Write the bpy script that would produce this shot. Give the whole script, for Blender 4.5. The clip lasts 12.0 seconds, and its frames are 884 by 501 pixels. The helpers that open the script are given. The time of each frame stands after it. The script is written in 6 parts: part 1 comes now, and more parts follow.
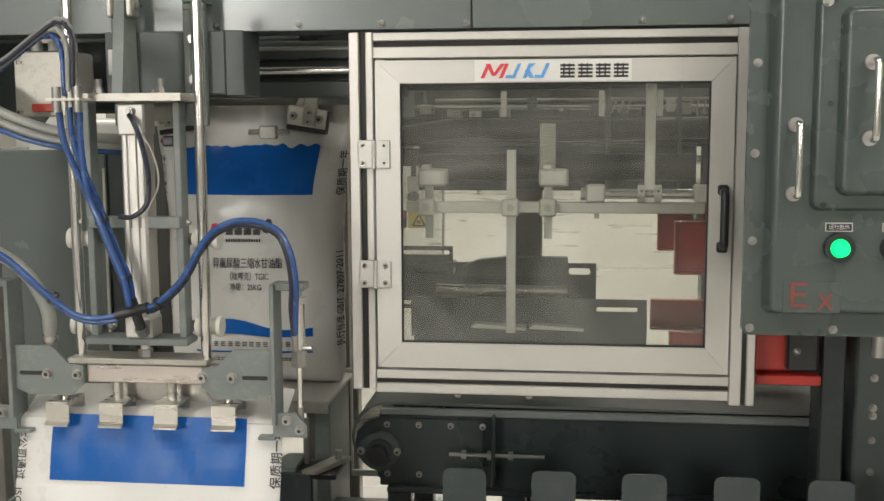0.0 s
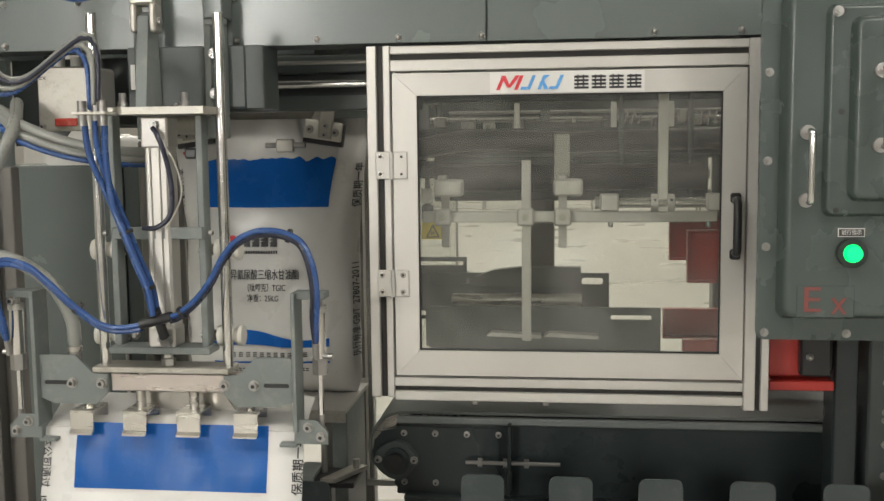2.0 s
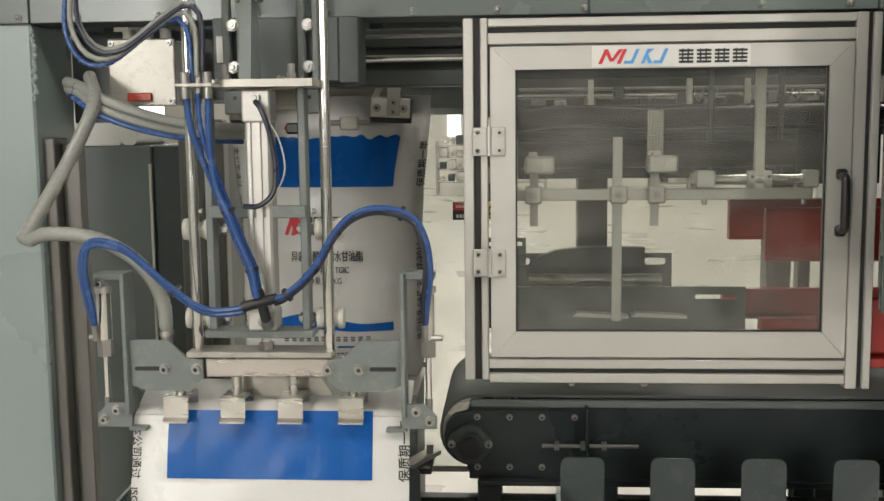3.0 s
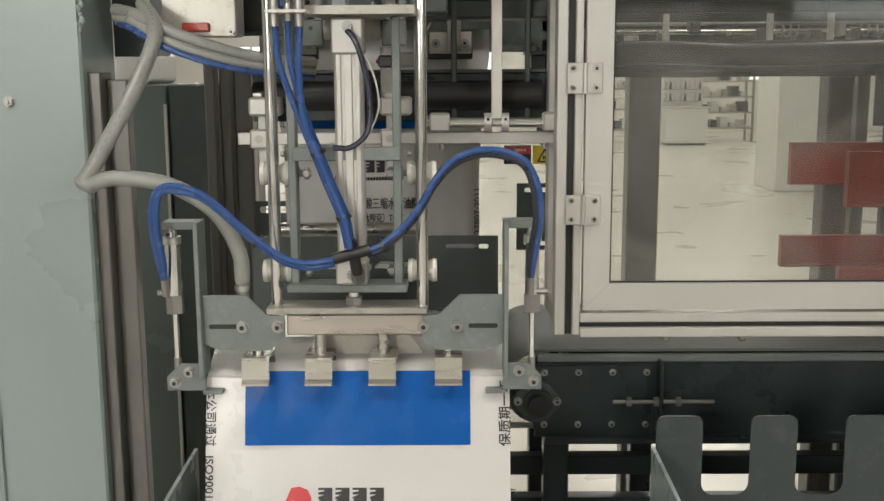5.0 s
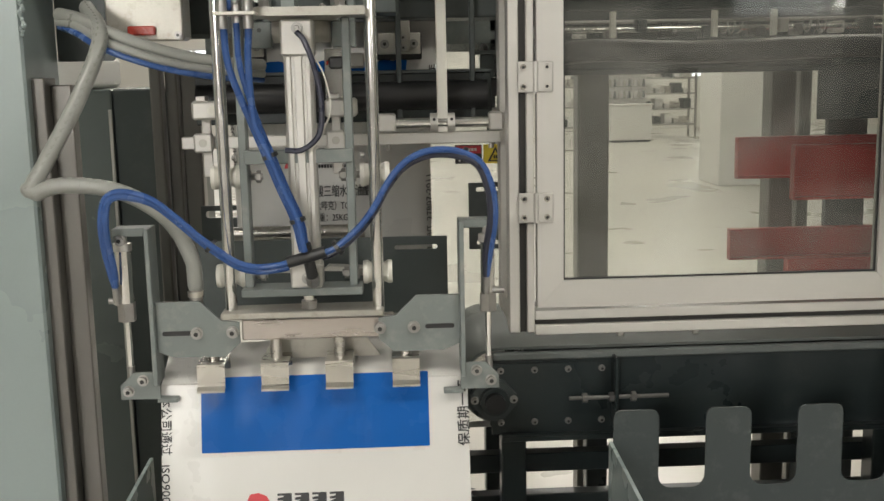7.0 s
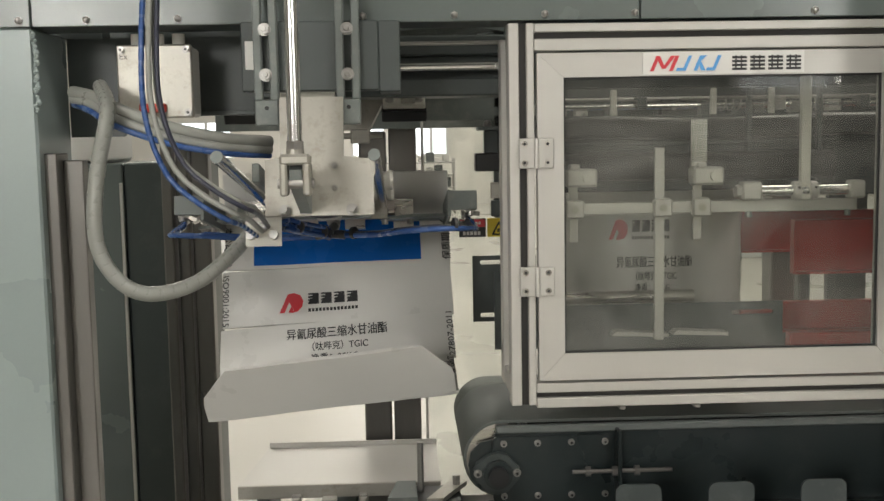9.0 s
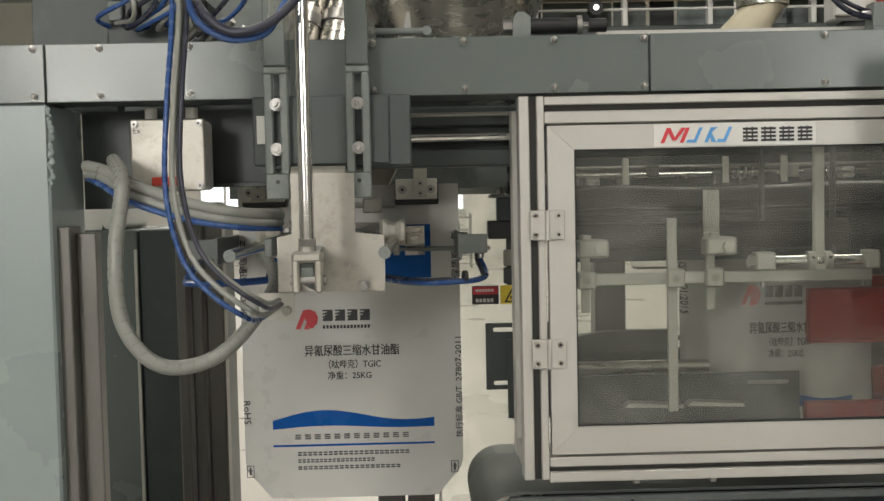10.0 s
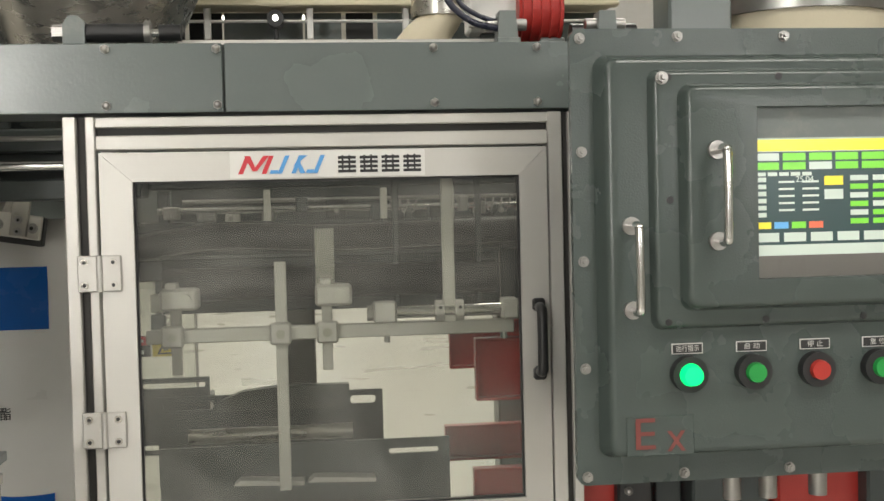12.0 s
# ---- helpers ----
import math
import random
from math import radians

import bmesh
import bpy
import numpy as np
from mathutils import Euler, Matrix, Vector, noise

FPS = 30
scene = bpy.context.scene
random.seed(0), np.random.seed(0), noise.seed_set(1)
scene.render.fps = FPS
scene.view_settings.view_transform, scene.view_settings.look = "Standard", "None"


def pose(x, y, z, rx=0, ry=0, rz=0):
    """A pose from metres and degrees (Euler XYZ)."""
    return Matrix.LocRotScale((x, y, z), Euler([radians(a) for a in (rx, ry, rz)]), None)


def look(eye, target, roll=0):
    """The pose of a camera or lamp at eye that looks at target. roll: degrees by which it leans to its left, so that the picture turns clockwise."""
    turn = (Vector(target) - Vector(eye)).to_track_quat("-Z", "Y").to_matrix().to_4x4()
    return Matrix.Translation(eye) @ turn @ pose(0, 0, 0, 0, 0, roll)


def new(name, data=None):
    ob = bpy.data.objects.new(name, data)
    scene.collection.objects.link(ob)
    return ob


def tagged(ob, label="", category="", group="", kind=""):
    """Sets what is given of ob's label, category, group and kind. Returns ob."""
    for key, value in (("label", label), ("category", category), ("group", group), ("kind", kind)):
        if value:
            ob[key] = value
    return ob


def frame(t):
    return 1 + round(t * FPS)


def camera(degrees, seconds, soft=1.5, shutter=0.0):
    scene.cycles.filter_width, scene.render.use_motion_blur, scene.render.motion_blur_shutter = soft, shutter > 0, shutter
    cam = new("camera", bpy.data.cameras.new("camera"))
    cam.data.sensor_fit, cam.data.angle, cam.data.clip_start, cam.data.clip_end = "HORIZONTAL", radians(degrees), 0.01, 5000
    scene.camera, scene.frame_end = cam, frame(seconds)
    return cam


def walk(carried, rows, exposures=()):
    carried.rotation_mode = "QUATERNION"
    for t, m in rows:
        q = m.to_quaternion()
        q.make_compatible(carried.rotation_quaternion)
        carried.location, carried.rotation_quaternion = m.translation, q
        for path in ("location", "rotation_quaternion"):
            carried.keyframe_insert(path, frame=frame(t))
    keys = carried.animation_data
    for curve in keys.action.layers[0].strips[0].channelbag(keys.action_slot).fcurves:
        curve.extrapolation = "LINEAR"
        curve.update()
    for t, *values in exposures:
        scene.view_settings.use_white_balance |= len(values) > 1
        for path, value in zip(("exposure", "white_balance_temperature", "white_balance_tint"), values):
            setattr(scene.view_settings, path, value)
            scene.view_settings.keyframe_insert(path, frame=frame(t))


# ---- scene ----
cam = camera(45.9, 12.0)
METRES, EYE, TILT, LEAN, TURN = 1.45, 1.40, 0.0, 0.0, 6.7
ROWS = [
    (0.0, 0.0, 0.0, 0.0, -0.03, -6.87, 0.24),
    (0.5, -0.0023, 0.0033, 0.0019, -0.06, -6.06, 0.19),
    (1.0, 0.0039, 0.002, 0.0013, 0.14, -5.77, 0.28),
    (1.5, 0.0046, -0.0041, -0.0012, 0.34, -5.61, 0.47),
    (2.0, -0.015, -0.0212, -0.0065, 0.2, -5.97, 0.64),
    (2.5, -0.1401, -0.0043, -0.0153, -1.8, -5.57, 0.71),
    (3.0, -0.2086, 0.0183, -0.0179, -3.11, -6.73, 0.61),
    (3.5, -0.2243, 0.0942, -0.0254, -3.43, -8.17, 0.54),
    (5.5, -0.3946, 0.1309, -0.0317, -7.59, -10.09, 0.33),
    (6.0, -0.3926, 0.1313, -0.0362, -8.51, -10.58, 0.45),
    (6.5, -0.3853, 0.1304, -0.0344, -8.97, -10.48, 0.77),
    (7.0, -0.3789, 0.1303, -0.0294, -9.32, -9.66, 1.15),
    (9.0, -0.3744, 0.1138, -0.0244, -8.82, -5.77, 1.02),
    (9.5, -0.377, 0.1128, -0.0105, -8.31, -4.29, 0.98),
    (10.0, -0.3657, 0.1183, -0.0033, -7.87, -2.82, 1.22),
    (10.5, -0.2892, 0.1354, 0.0005, -7.22, -2.1, 1.57),
    (11.0, -0.2105, 0.1476, 0.0022, -7.07, -1.85, 1.88),
    (11.5, -0.1356, 0.1446, 0.0047, -8.62, -1.66, 1.91),
    (12.0, 0.0077, 0.2561, 0.0088, -13.21, -1.77, 1.36),
]
walk(cam, [(t, pose(0, 0, EYE, TILT, LEAN, TURN) @ pose(METRES * x, METRES * y, METRES * z, 90 + pitch, roll, yaw)) for t, x, y, z, yaw, pitch, roll in ROWS], exposures=[(0.0, 0.22), (3.5, 0.14), (5.5, 0.13), (7.0, 0.13), (9.0, 0.06), (10.0, -0.04), (11.0, 0.10), (12.0, 0.22)])

# ---- light: a factory hall with rows of ceiling lamps and daylight from high windows, one added as fill ----
world = bpy.data.worlds.new("world")
scene.world = world
world.use_nodes = True
sky = world.node_tree.nodes.new("ShaderNodeTexSky")
sky.sky_type, sky.sun_disc, sky.sun_elevation, sky.sun_rotation = "NISHITA", False, radians(40), radians(20)
back = world.node_tree.nodes["Background"]
world.node_tree.links.new(sky.outputs[0], back.inputs[0])
back.inputs[1].default_value = 0.12


def area(name, m, sx, sy, power, color):
    lamp = bpy.data.lights.new(name, "AREA")
    lamp.shape, lamp.size, lamp.size_y, lamp.energy, lamp.color = "RECTANGLE", sx, sy, power, color
    ob = new(name, lamp)
    ob.matrix_world = m
    return ob


WARM = (1.0, 0.955, 0.875)
HALL_LIGHTS = [(-3.0, -1.5, 84), (2.2, -1.5, 84), (-3.0, 5.2, 60), (2.2, 5.2, 60), (-0.4, 8.6, 74), (-3.6, 13.5, 120), (2.6, 14.5, 130), (-1.0, 20.5, 120), (5.2, 20.0, 120)]
for x, y, power in HALL_LIGHTS:
    area("hall_light", pose(x, y, 5.3), 2.4, 1.2, power, WARM)
area("window_daylight", look((-3.1, -5.88, 2.55), (-0.6, 2, 1.3)), 1.7, 1.4, 200, (1.0, 0.968, 0.905))
# added fill lamp; no window is known on this side
area("window_daylight", look((3.4, -5.88, 2.55), (0.0, 2, 1.3)), 1.7, 1.4, 75, (1.0, 0.968, 0.905))


# ---- materials ----
def material(name, base, rough=0.5, metal=0.0, vary=0.12, scale=6.0, bump=0.05, fine=180.0, coat=0.0, stretch=(1, 1, 1), island=0.0, stain=None, stain_amount=0.0):
    """Base colour with broad stains, fine grain, roughness change and a little relief, in metres."""
    m = bpy.data.materials.new(name)
    m.use_nodes = True
    nt = m.node_tree
    p = nt.nodes["Principled BSDF"]
    co = nt.nodes.new("ShaderNodeTexCoord")
    mp = nt.nodes.new("ShaderNodeMapping")
    mp.inputs["Scale"].default_value = stretch
    nt.links.new(co.outputs["Object"], mp.inputs[0])
    big, small = nt.nodes.new("ShaderNodeTexNoise"), nt.nodes.new("ShaderNodeTexNoise")
    for n, sc, det in ((big, scale, 5), (small, fine, 3)):
        n.inputs["Scale"].default_value, n.inputs["Detail"].default_value = sc, det
        nt.links.new(mp.outputs[0], n.inputs["Vector"])
    mixf = nt.nodes.new("ShaderNodeMath")
    mixf.operation = "MULTIPLY_ADD"
    mixf.inputs[1].default_value, mixf.inputs[2].default_value = 0.7, 0.15
    nt.links.new(big.outputs[0], mixf.inputs[0])
    add = nt.nodes.new("ShaderNodeMath")
    add.operation = "MULTIPLY_ADD"
    add.inputs[1].default_value = 0.3
    nt.links.new(small.outputs[0], add.inputs[0])
    nt.links.new(mixf.outputs[0], add.inputs[2])
    ramp = nt.nodes.new("ShaderNodeMix")
    ramp.data_type = "RGBA"
    lo = [max(0, c * (1 - vary)) for c in base]
    hi = [min(1, c * (1 + vary)) for c in base]
    ramp.inputs[6].default_value, ramp.inputs[7].default_value = (*lo, 1), (*hi, 1)
    nt.links.new(add.outputs[0], ramp.inputs[0])
    out = ramp.outputs[2]
    if stain:
        sp = nt.nodes.new("ShaderNodeTexNoise")
        sp.inputs["Scale"].default_value, sp.inputs["Detail"].default_value, sp.inputs["Roughness"].default_value = scale * 2.3, 8, 0.7
        nt.links.new(mp.outputs[0], sp.inputs["Vector"])
        mr = nt.nodes.new("ShaderNodeMapRange")
        mr.inputs[1].default_value, mr.inputs[2].default_value, mr.inputs[4].default_value = 0.52, 0.72, stain_amount
        nt.links.new(sp.outputs[0], mr.inputs[0])
        mx = nt.nodes.new("ShaderNodeMix")
        mx.data_type = "RGBA"
        mx.inputs[7].default_value = (*stain, 1)
        nt.links.new(mr.outputs[0], mx.inputs[0])
        nt.links.new(out, mx.inputs[6])
        out = mx.outputs[2]
    nt.links.new(out, p.inputs["Base Color"])
    rr = nt.nodes.new("ShaderNodeMapRange")
    rr.inputs[3].default_value, rr.inputs[4].default_value = max(0.02, rough - 0.12), min(1, rough + 0.12)
    nt.links.new(big.outputs[0], rr.inputs[0])
    nt.links.new(rr.outputs[0], p.inputs["Roughness"])
    p.inputs["Metallic"].default_value = metal
    p.inputs["Coat Weight"].default_value = coat
    if bump:
        bp = nt.nodes.new("ShaderNodeBump")
        bp.inputs["Strength"].default_value, bp.inputs["Distance"].default_value = bump, 0.002
        nt.links.new(small.outputs[0], bp.inputs["Height"])
        nt.links.new(bp.outputs[0], p.inputs["Normal"])
    return m


def glowing(name, color, strength):
    m = bpy.data.materials.new(name)
    m.use_nodes = True
    p = m.node_tree.nodes["Principled BSDF"]
    p.inputs["Base Color"].default_value = (*color, 1)
    p.inputs["Emission Color"].default_value = (*color, 1)
    p.inputs["Emission Strength"].default_value = strength
    p.inputs["Roughness"].default_value = 0.25
    return m


def clear(name, tint, rough=0.02, haze=0.07, least=0.02):
    """A thin clear sheet: what lies behind shows through, with a faint reflection."""
    m = bpy.data.materials.new(name)
    m.use_nodes = True
    nt = m.node_tree
    nt.nodes.remove(nt.nodes["Principled BSDF"])
    tr, gl, mx, fr = (nt.nodes.new(k) for k in ("ShaderNodeBsdfTransparent", "ShaderNodeBsdfGlossy", "ShaderNodeMixShader", "ShaderNodeFresnel"))
    tr.inputs[0].default_value = (*tint, 1)
    gl.inputs["Roughness"].default_value = rough
    fr.inputs[0].default_value = 1.45
    nt.links.new(fr.outputs[0], mx.inputs[0])
    nt.links.new(tr.outputs[0], mx.inputs[1])
    nt.links.new(gl.outputs[0], mx.inputs[2])
    # pale noisy veil: smears and the hall's milky reflection put into the sheet's colour
    df, mx2, sm, rng, co = (nt.nodes.new(k) for k in ("ShaderNodeBsdfDiffuse", "ShaderNodeMixShader", "ShaderNodeTexNoise", "ShaderNodeMapRange", "ShaderNodeTexCoord"))
    df.inputs[0].default_value = (0.75, 0.74, 0.70, 1)
    sm.inputs["Scale"].default_value, sm.inputs["Detail"].default_value, sm.inputs["Distortion"].default_value = 5.0, 6, 1.2
    rng.inputs[1].default_value, rng.inputs[2].default_value, rng.inputs[3].default_value, rng.inputs[4].default_value = 0.35, 0.75, least, haze
    nt.links.new(co.outputs["Object"], sm.inputs["Vector"])
    nt.links.new(sm.outputs[0], rng.inputs[0])
    nt.links.new(rng.outputs[0], mx2.inputs[0])
    nt.links.new(mx.outputs[0], mx2.inputs[1])
    nt.links.new(df.outputs[0], mx2.inputs[2])
    nt.links.new(mx2.outputs[0], nt.nodes["Material Output"].inputs[0])
    return m


M = dict(
    grey=material("grey_green_paint", (0.125, 0.145, 0.140), 0.24, vary=0.10, scale=5, bump=0.08, fine=210, stain=(0.15, 0.165, 0.16), stain_amount=0.25),
    dark=material("dark_grey_paint", (0.055, 0.066, 0.065), 0.42, vary=0.15, scale=5, bump=0.05, fine=240, stain=(0.11, 0.12, 0.115), stain_amount=0.35),
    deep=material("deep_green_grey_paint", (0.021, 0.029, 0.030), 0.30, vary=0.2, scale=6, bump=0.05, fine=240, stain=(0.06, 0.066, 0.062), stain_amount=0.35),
    finger=material("finger_plate_paint", (0.038, 0.048, 0.049), 0.42, vary=0.12, scale=9, bump=0.06, stain=(0.12, 0.13, 0.125), stain_amount=0.4),
    pale=material("pale_grey_green_paint", (0.27, 0.32, 0.315), 0.30, vary=0.08, scale=4, bump=0.06, fine=200, stain=(0.28, 0.33, 0.325), stain_amount=0.12),
    bracket=material("bracket_grey_paint", (0.17, 0.19, 0.185), 0.45, vary=0.15, scale=14, bump=0.05, stain=(0.30, 0.30, 0.27), stain_amount=0.5),
    box=material("hammered_grey_paint", (0.068, 0.086, 0.080), 0.27, vary=0.10, scale=9, bump=0.16, fine=420),
    alu=material("brushed_aluminium", (0.57, 0.555, 0.525), 0.42, 0.6, vary=0.05, scale=5, bump=0.03, stretch=(1, 1, 8)),
    alu_flat=material("satin_aluminium", (0.55, 0.535, 0.505), 0.44, 0.6, vary=0.07, scale=9, bump=0.03),
    steel=material("stainless_steel", (0.54, 0.52, 0.48), 0.28, 0.9, vary=0.12, scale=20, bump=0.03, stretch=(0.4, 3, 3)),
    zinc=material("zinc_plated_steel", (0.36, 0.35, 0.335), 0.34, 0.85, vary=0.14, scale=90, bump=0.02),
    chrome=material("polished_chrome", (0.84, 0.83, 0.81), 0.17, 1.0, vary=0.03, scale=20, bump=0.0),
    plate=material("oiled_steel_plate", (0.40, 0.385, 0.345), 0.38, 0.55, vary=0.16, scale=16, bump=0.04, stain=(0.25, 0.22, 0.17), stain_amount=0.6),
    nylon=material("white_nylon", (0.60, 0.585, 0.53), 0.45, vary=0.07, scale=40, bump=0.02),
    black=material("black_plastic", (0.018, 0.018, 0.019), 0.38, vary=0.2, scale=30, bump=0.03),
    rubber=material("dark_belt_rubber", (0.105, 0.118, 0.110), 0.62, vary=0.25, scale=8, bump=0.15, fine=500, stain=(0.10, 0.10, 0.095), stain_amount=0.5),
    groove=material("black_slot_insert", (0.020, 0.018, 0.016), 0.6, vary=0.2, scale=30),
    blue_hose=material("blue_air_hose", (0.035, 0.085, 0.25), 0.26, vary=0.12, scale=30, bump=0.0),
    dark_hose=material("black_air_hose", (0.025, 0.027, 0.045), 0.3, vary=0.2, scale=30, bump=0.0),
    grey_hose=material("translucent_grey_hose", (0.27, 0.275, 0.255), 0.30, vary=0.10, scale=25, bump=0.05),
    bag=material("white_woven_plastic", (0.64, 0.63, 0.605), 0.30, vary=0.03, scale=9, bump=0.08, fine=30),
    bag_blue=material("blue_print", (0.010, 0.100, 0.38), 0.26, vary=0.08, scale=12, bump=0.08, fine=30),
    ink=material("black_print", (0.022, 0.022, 0.024), 0.4, vary=0.2, scale=90),
    ink_red=material("red_print", (0.60, 0.045, 0.06), 0.35, vary=0.08, scale=60),
    ink_blue=material("light_blue_print", (0.10, 0.33, 0.68), 0.35, vary=0.08, scale=60),
    red=material("red_enamel", (0.42, 0.035, 0.028), 0.35, vary=0.15, scale=7, bump=0.06, stain=(0.30, 0.05, 0.04), stain_amount=0.4),
    post=material("brownish_steel", (0.158, 0.150, 0.138), 0.36, 0.35, vary=0.12, scale=9, bump=0.04, stretch=(3, 3, 0.5), stain=(0.13, 0.12, 0.11), stain_amount=0.4),
    cast_red=material("dull_red_letter_paint", (0.20, 0.050, 0.042), 0.4, vary=0.15, scale=60),
    red_lamp=material("red_lens", (0.36, 0.045, 0.030), 0.25, vary=0.1, scale=80),
    yellow=material("yellow_label", (0.80, 0.62, 0.05), 0.4, vary=0.05, scale=60),
    white=material("white_enamel", (0.69, 0.68, 0.655), 0.4, vary=0.05, scale=6, stain=(0.60, 0.58, 0.53), stain_amount=0.3),
    floor=material("cream_epoxy_floor", (0.52, 0.50, 0.455), 0.30, vary=0.05, scale=1.2, bump=0.02, fine=30, stain=(0.50, 0.48, 0.43), stain_amount=0.3),
    wall=material("hall_wall_paint", (0.72, 0.70, 0.65), 0.7, vary=0.05, scale=1.0),
    unseen_wall=material("unseen_wall_tone", (0.38, 0.375, 0.355), 0.7, vary=0.25, scale=0.6),
    copper=material("copper_tinted_steel", (0.50, 0.455, 0.425), 0.28, 0.9, vary=0.12, scale=20, bump=0.03, stretch=(0.4, 3, 3)),
    lip=material("dusty_grey_lip", (0.15, 0.165, 0.16), 0.5, vary=0.2, scale=12, stain=(0.24, 0.24, 0.22), stain_amount=0.6),
    ceiling=material("unseen_ceiling_tone", (0.34, 0.35, 0.34), 0.7, vary=0.08, scale=1.0),
    cloth=material("cream_filter_cloth", (0.62, 0.56, 0.42), 0.8, vary=0.1, scale=14, bump=0.2),
    glass=clear("door_glass", (0.82, 0.83, 0.80), 0.03, 0.11, 0.022),
    film=clear("clear_guard_sheet", (0.94, 0.95, 0.93), 0.05, 0.22),
    green_on=glowing("green_lamp_lit", (0.0, 0.75, 0.16), 1.5),
    scr_green=glowing("screen_green", (0.20, 0.62, 0.06), 0.34),
    scr_yellow=glowing("screen_yellow", (0.80, 0.70, 0.06), 0.38),
    scr_pale=glowing("screen_pale", (0.55, 0.63, 0.56), 0.28),
    scr_dark=glowing("screen_dark", (0.03, 0.06, 0.06), 0.35),
    scr_red=glowing("screen_red", (0.7, 0.15, 0.08), 0.4),
    scr_blue=glowing("screen_blue", (0.12, 0.36, 0.62), 0.4),
    tube=glowing("lit_lamp", (1.0, 0.96, 0.86), 6.0),
    daylight=glowing("bright_daylight_pane", (0.92, 0.96, 1.0), 1.6),
    green_button=material("green_button", (0.02, 0.30, 0.06), 0.3),
    red_button=material("red_button", (0.45, 0.04, 0.03), 0.3),
)


M["bag_blue"].node_tree.nodes["Principled BSDF"].inputs["Specular IOR Level"].default_value = 0.12


# ---- building helpers ----
ORIGIN = {}


def thing(name, at, label, category, group="", kind=""):
    ob = new(name)
    ob.empty_display_size = 0.05
    ob.location = at
    ORIGIN[ob] = Vector(at)
    return tagged(ob, label, category, group, kind)


def part(name, bm, mat, parent=None, label="", smooth=False, origin=None):
    """Links a bmesh in world places as one mesh object under a thing or a part."""
    base = ORIGIN.get(parent, Vector((0, 0, 0)))
    at = Vector(origin) if origin is not None else base
    bmesh.ops.translate(bm, verts=bm.verts, vec=-at)
    me = bpy.data.meshes.new(name)
    bm.to_mesh(me)
    bm.free()
    if smooth:
        for p in me.polygons:
            p.use_smooth = True
        me.set_sharp_from_angle(angle=radians(38))
    me.materials.append(M[mat])
    ob = new(name, me)
    ORIGIN[ob] = at
    ob.location = at - base
    if parent:
        ob.parent = parent
    if label:
        tagged(ob, label)
    return ob


def solid(name, bm, mat, label, category, group="", kind="", smooth=False, origin=(0, 0, 0)):
    return tagged(part(name, bm, mat, None, "", smooth, origin), label, category, group, kind)


def box(bm, x0, x1, y0, y1, z0, z1, bevel=0.002):
    vs = bmesh.ops.create_cube(bm, size=1, matrix=Matrix.LocRotScale(((x0 + x1) / 2, (y0 + y1) / 2, (z0 + z1) / 2), None, (abs(x1 - x0), abs(y1 - y0), abs(z1 - z0))))["verts"]
    if bevel:
        es = list({e for v in vs for e in v.link_edges})
        bmesh.ops.bevel(bm, geom=es, offset=min(bevel, 0.45 * min(abs(x1 - x0), abs(y1 - y0), abs(z1 - z0))), segments=1, profile=0.5, affect="EDGES")
    return bm


def B(*a, bevel=0.002):
    return box(bmesh.new(), *a, bevel=bevel)


def cyl(bm, p, q, r, seg=20, r2=None):
    p, q = Vector(p), Vector(q)
    d = q - p
    m = Matrix.Translation((p + q) / 2) @ d.to_track_quat("Z", "Y").to_matrix().to_4x4()
    bmesh.ops.create_cone(bm, cap_ends=True, segments=seg, radius1=r, radius2=r if r2 is None else r2, depth=d.length, matrix=m)
    return bm


def C(p, q, r, seg=20, r2=None):
    return cyl(bmesh.new(), p, q, r, seg, r2)


def ball(bm, at, r, seg=14):
    bmesh.ops.create_uvsphere(bm, u_segments=seg, v_segments=seg // 2, radius=r, matrix=Matrix.Translation(at))
    return bm


def prism(bm, outline, axis, a, b):
    """An outline of (u, v) pairs pushed along an axis from a to b: x takes (y, z), y takes (x, z), z takes (x, y)."""
    def at(u, v, w):
        return {"x": (w, u, v), "y": (u, w, v), "z": (u, v, w)}[axis]
    lo = [bm.verts.new(at(u, v, a)) for u, v in outline]
    hi = [bm.verts.new(at(u, v, b)) for u, v in outline]
    n = len(outline)
    bm.faces.new(lo), bm.faces.new(hi[::-1])
    for i in range(n):
        bm.faces.new((lo[i], hi[i], hi[(i + 1) % n], lo[(i + 1) % n]))
    bmesh.ops.recalc_face_normals(bm, faces=bm.faces)
    return bm


def slotted(rect, slots, y0, y1):
    """A flat plate that faces the viewer, with rounded slots cut through it."""
    bm = bmesh.new()
    loops = [[(rect[0], rect[2]), (rect[1], rect[2]), (rect[1], rect[3]), (rect[0], rect[3])]] + [rounded(*q, 0.4 * (q[3] - q[2]), 3) for q in slots]
    sides = []
    for y in (y0, y1):
        rims = [[bm.verts.new((u, y, v)) for u, v in lp] for lp in loops]
        edges = [bm.edges.new((rim[k - 1], rim[k])) for rim in rims for k in range(len(rim))]
        bmesh.ops.triangle_fill(bm, use_beauty=True, edges=edges)
        sides.append(rims)
    for a, b in zip(*sides):
        for k in range(len(a)):
            bm.faces.new((a[k - 1], a[k], b[k], b[k - 1]))
    bmesh.ops.recalc_face_normals(bm, faces=bm.faces)
    return bm


def P(outline, axis, a, b):
    return prism(bmesh.new(), outline, axis, a, b)


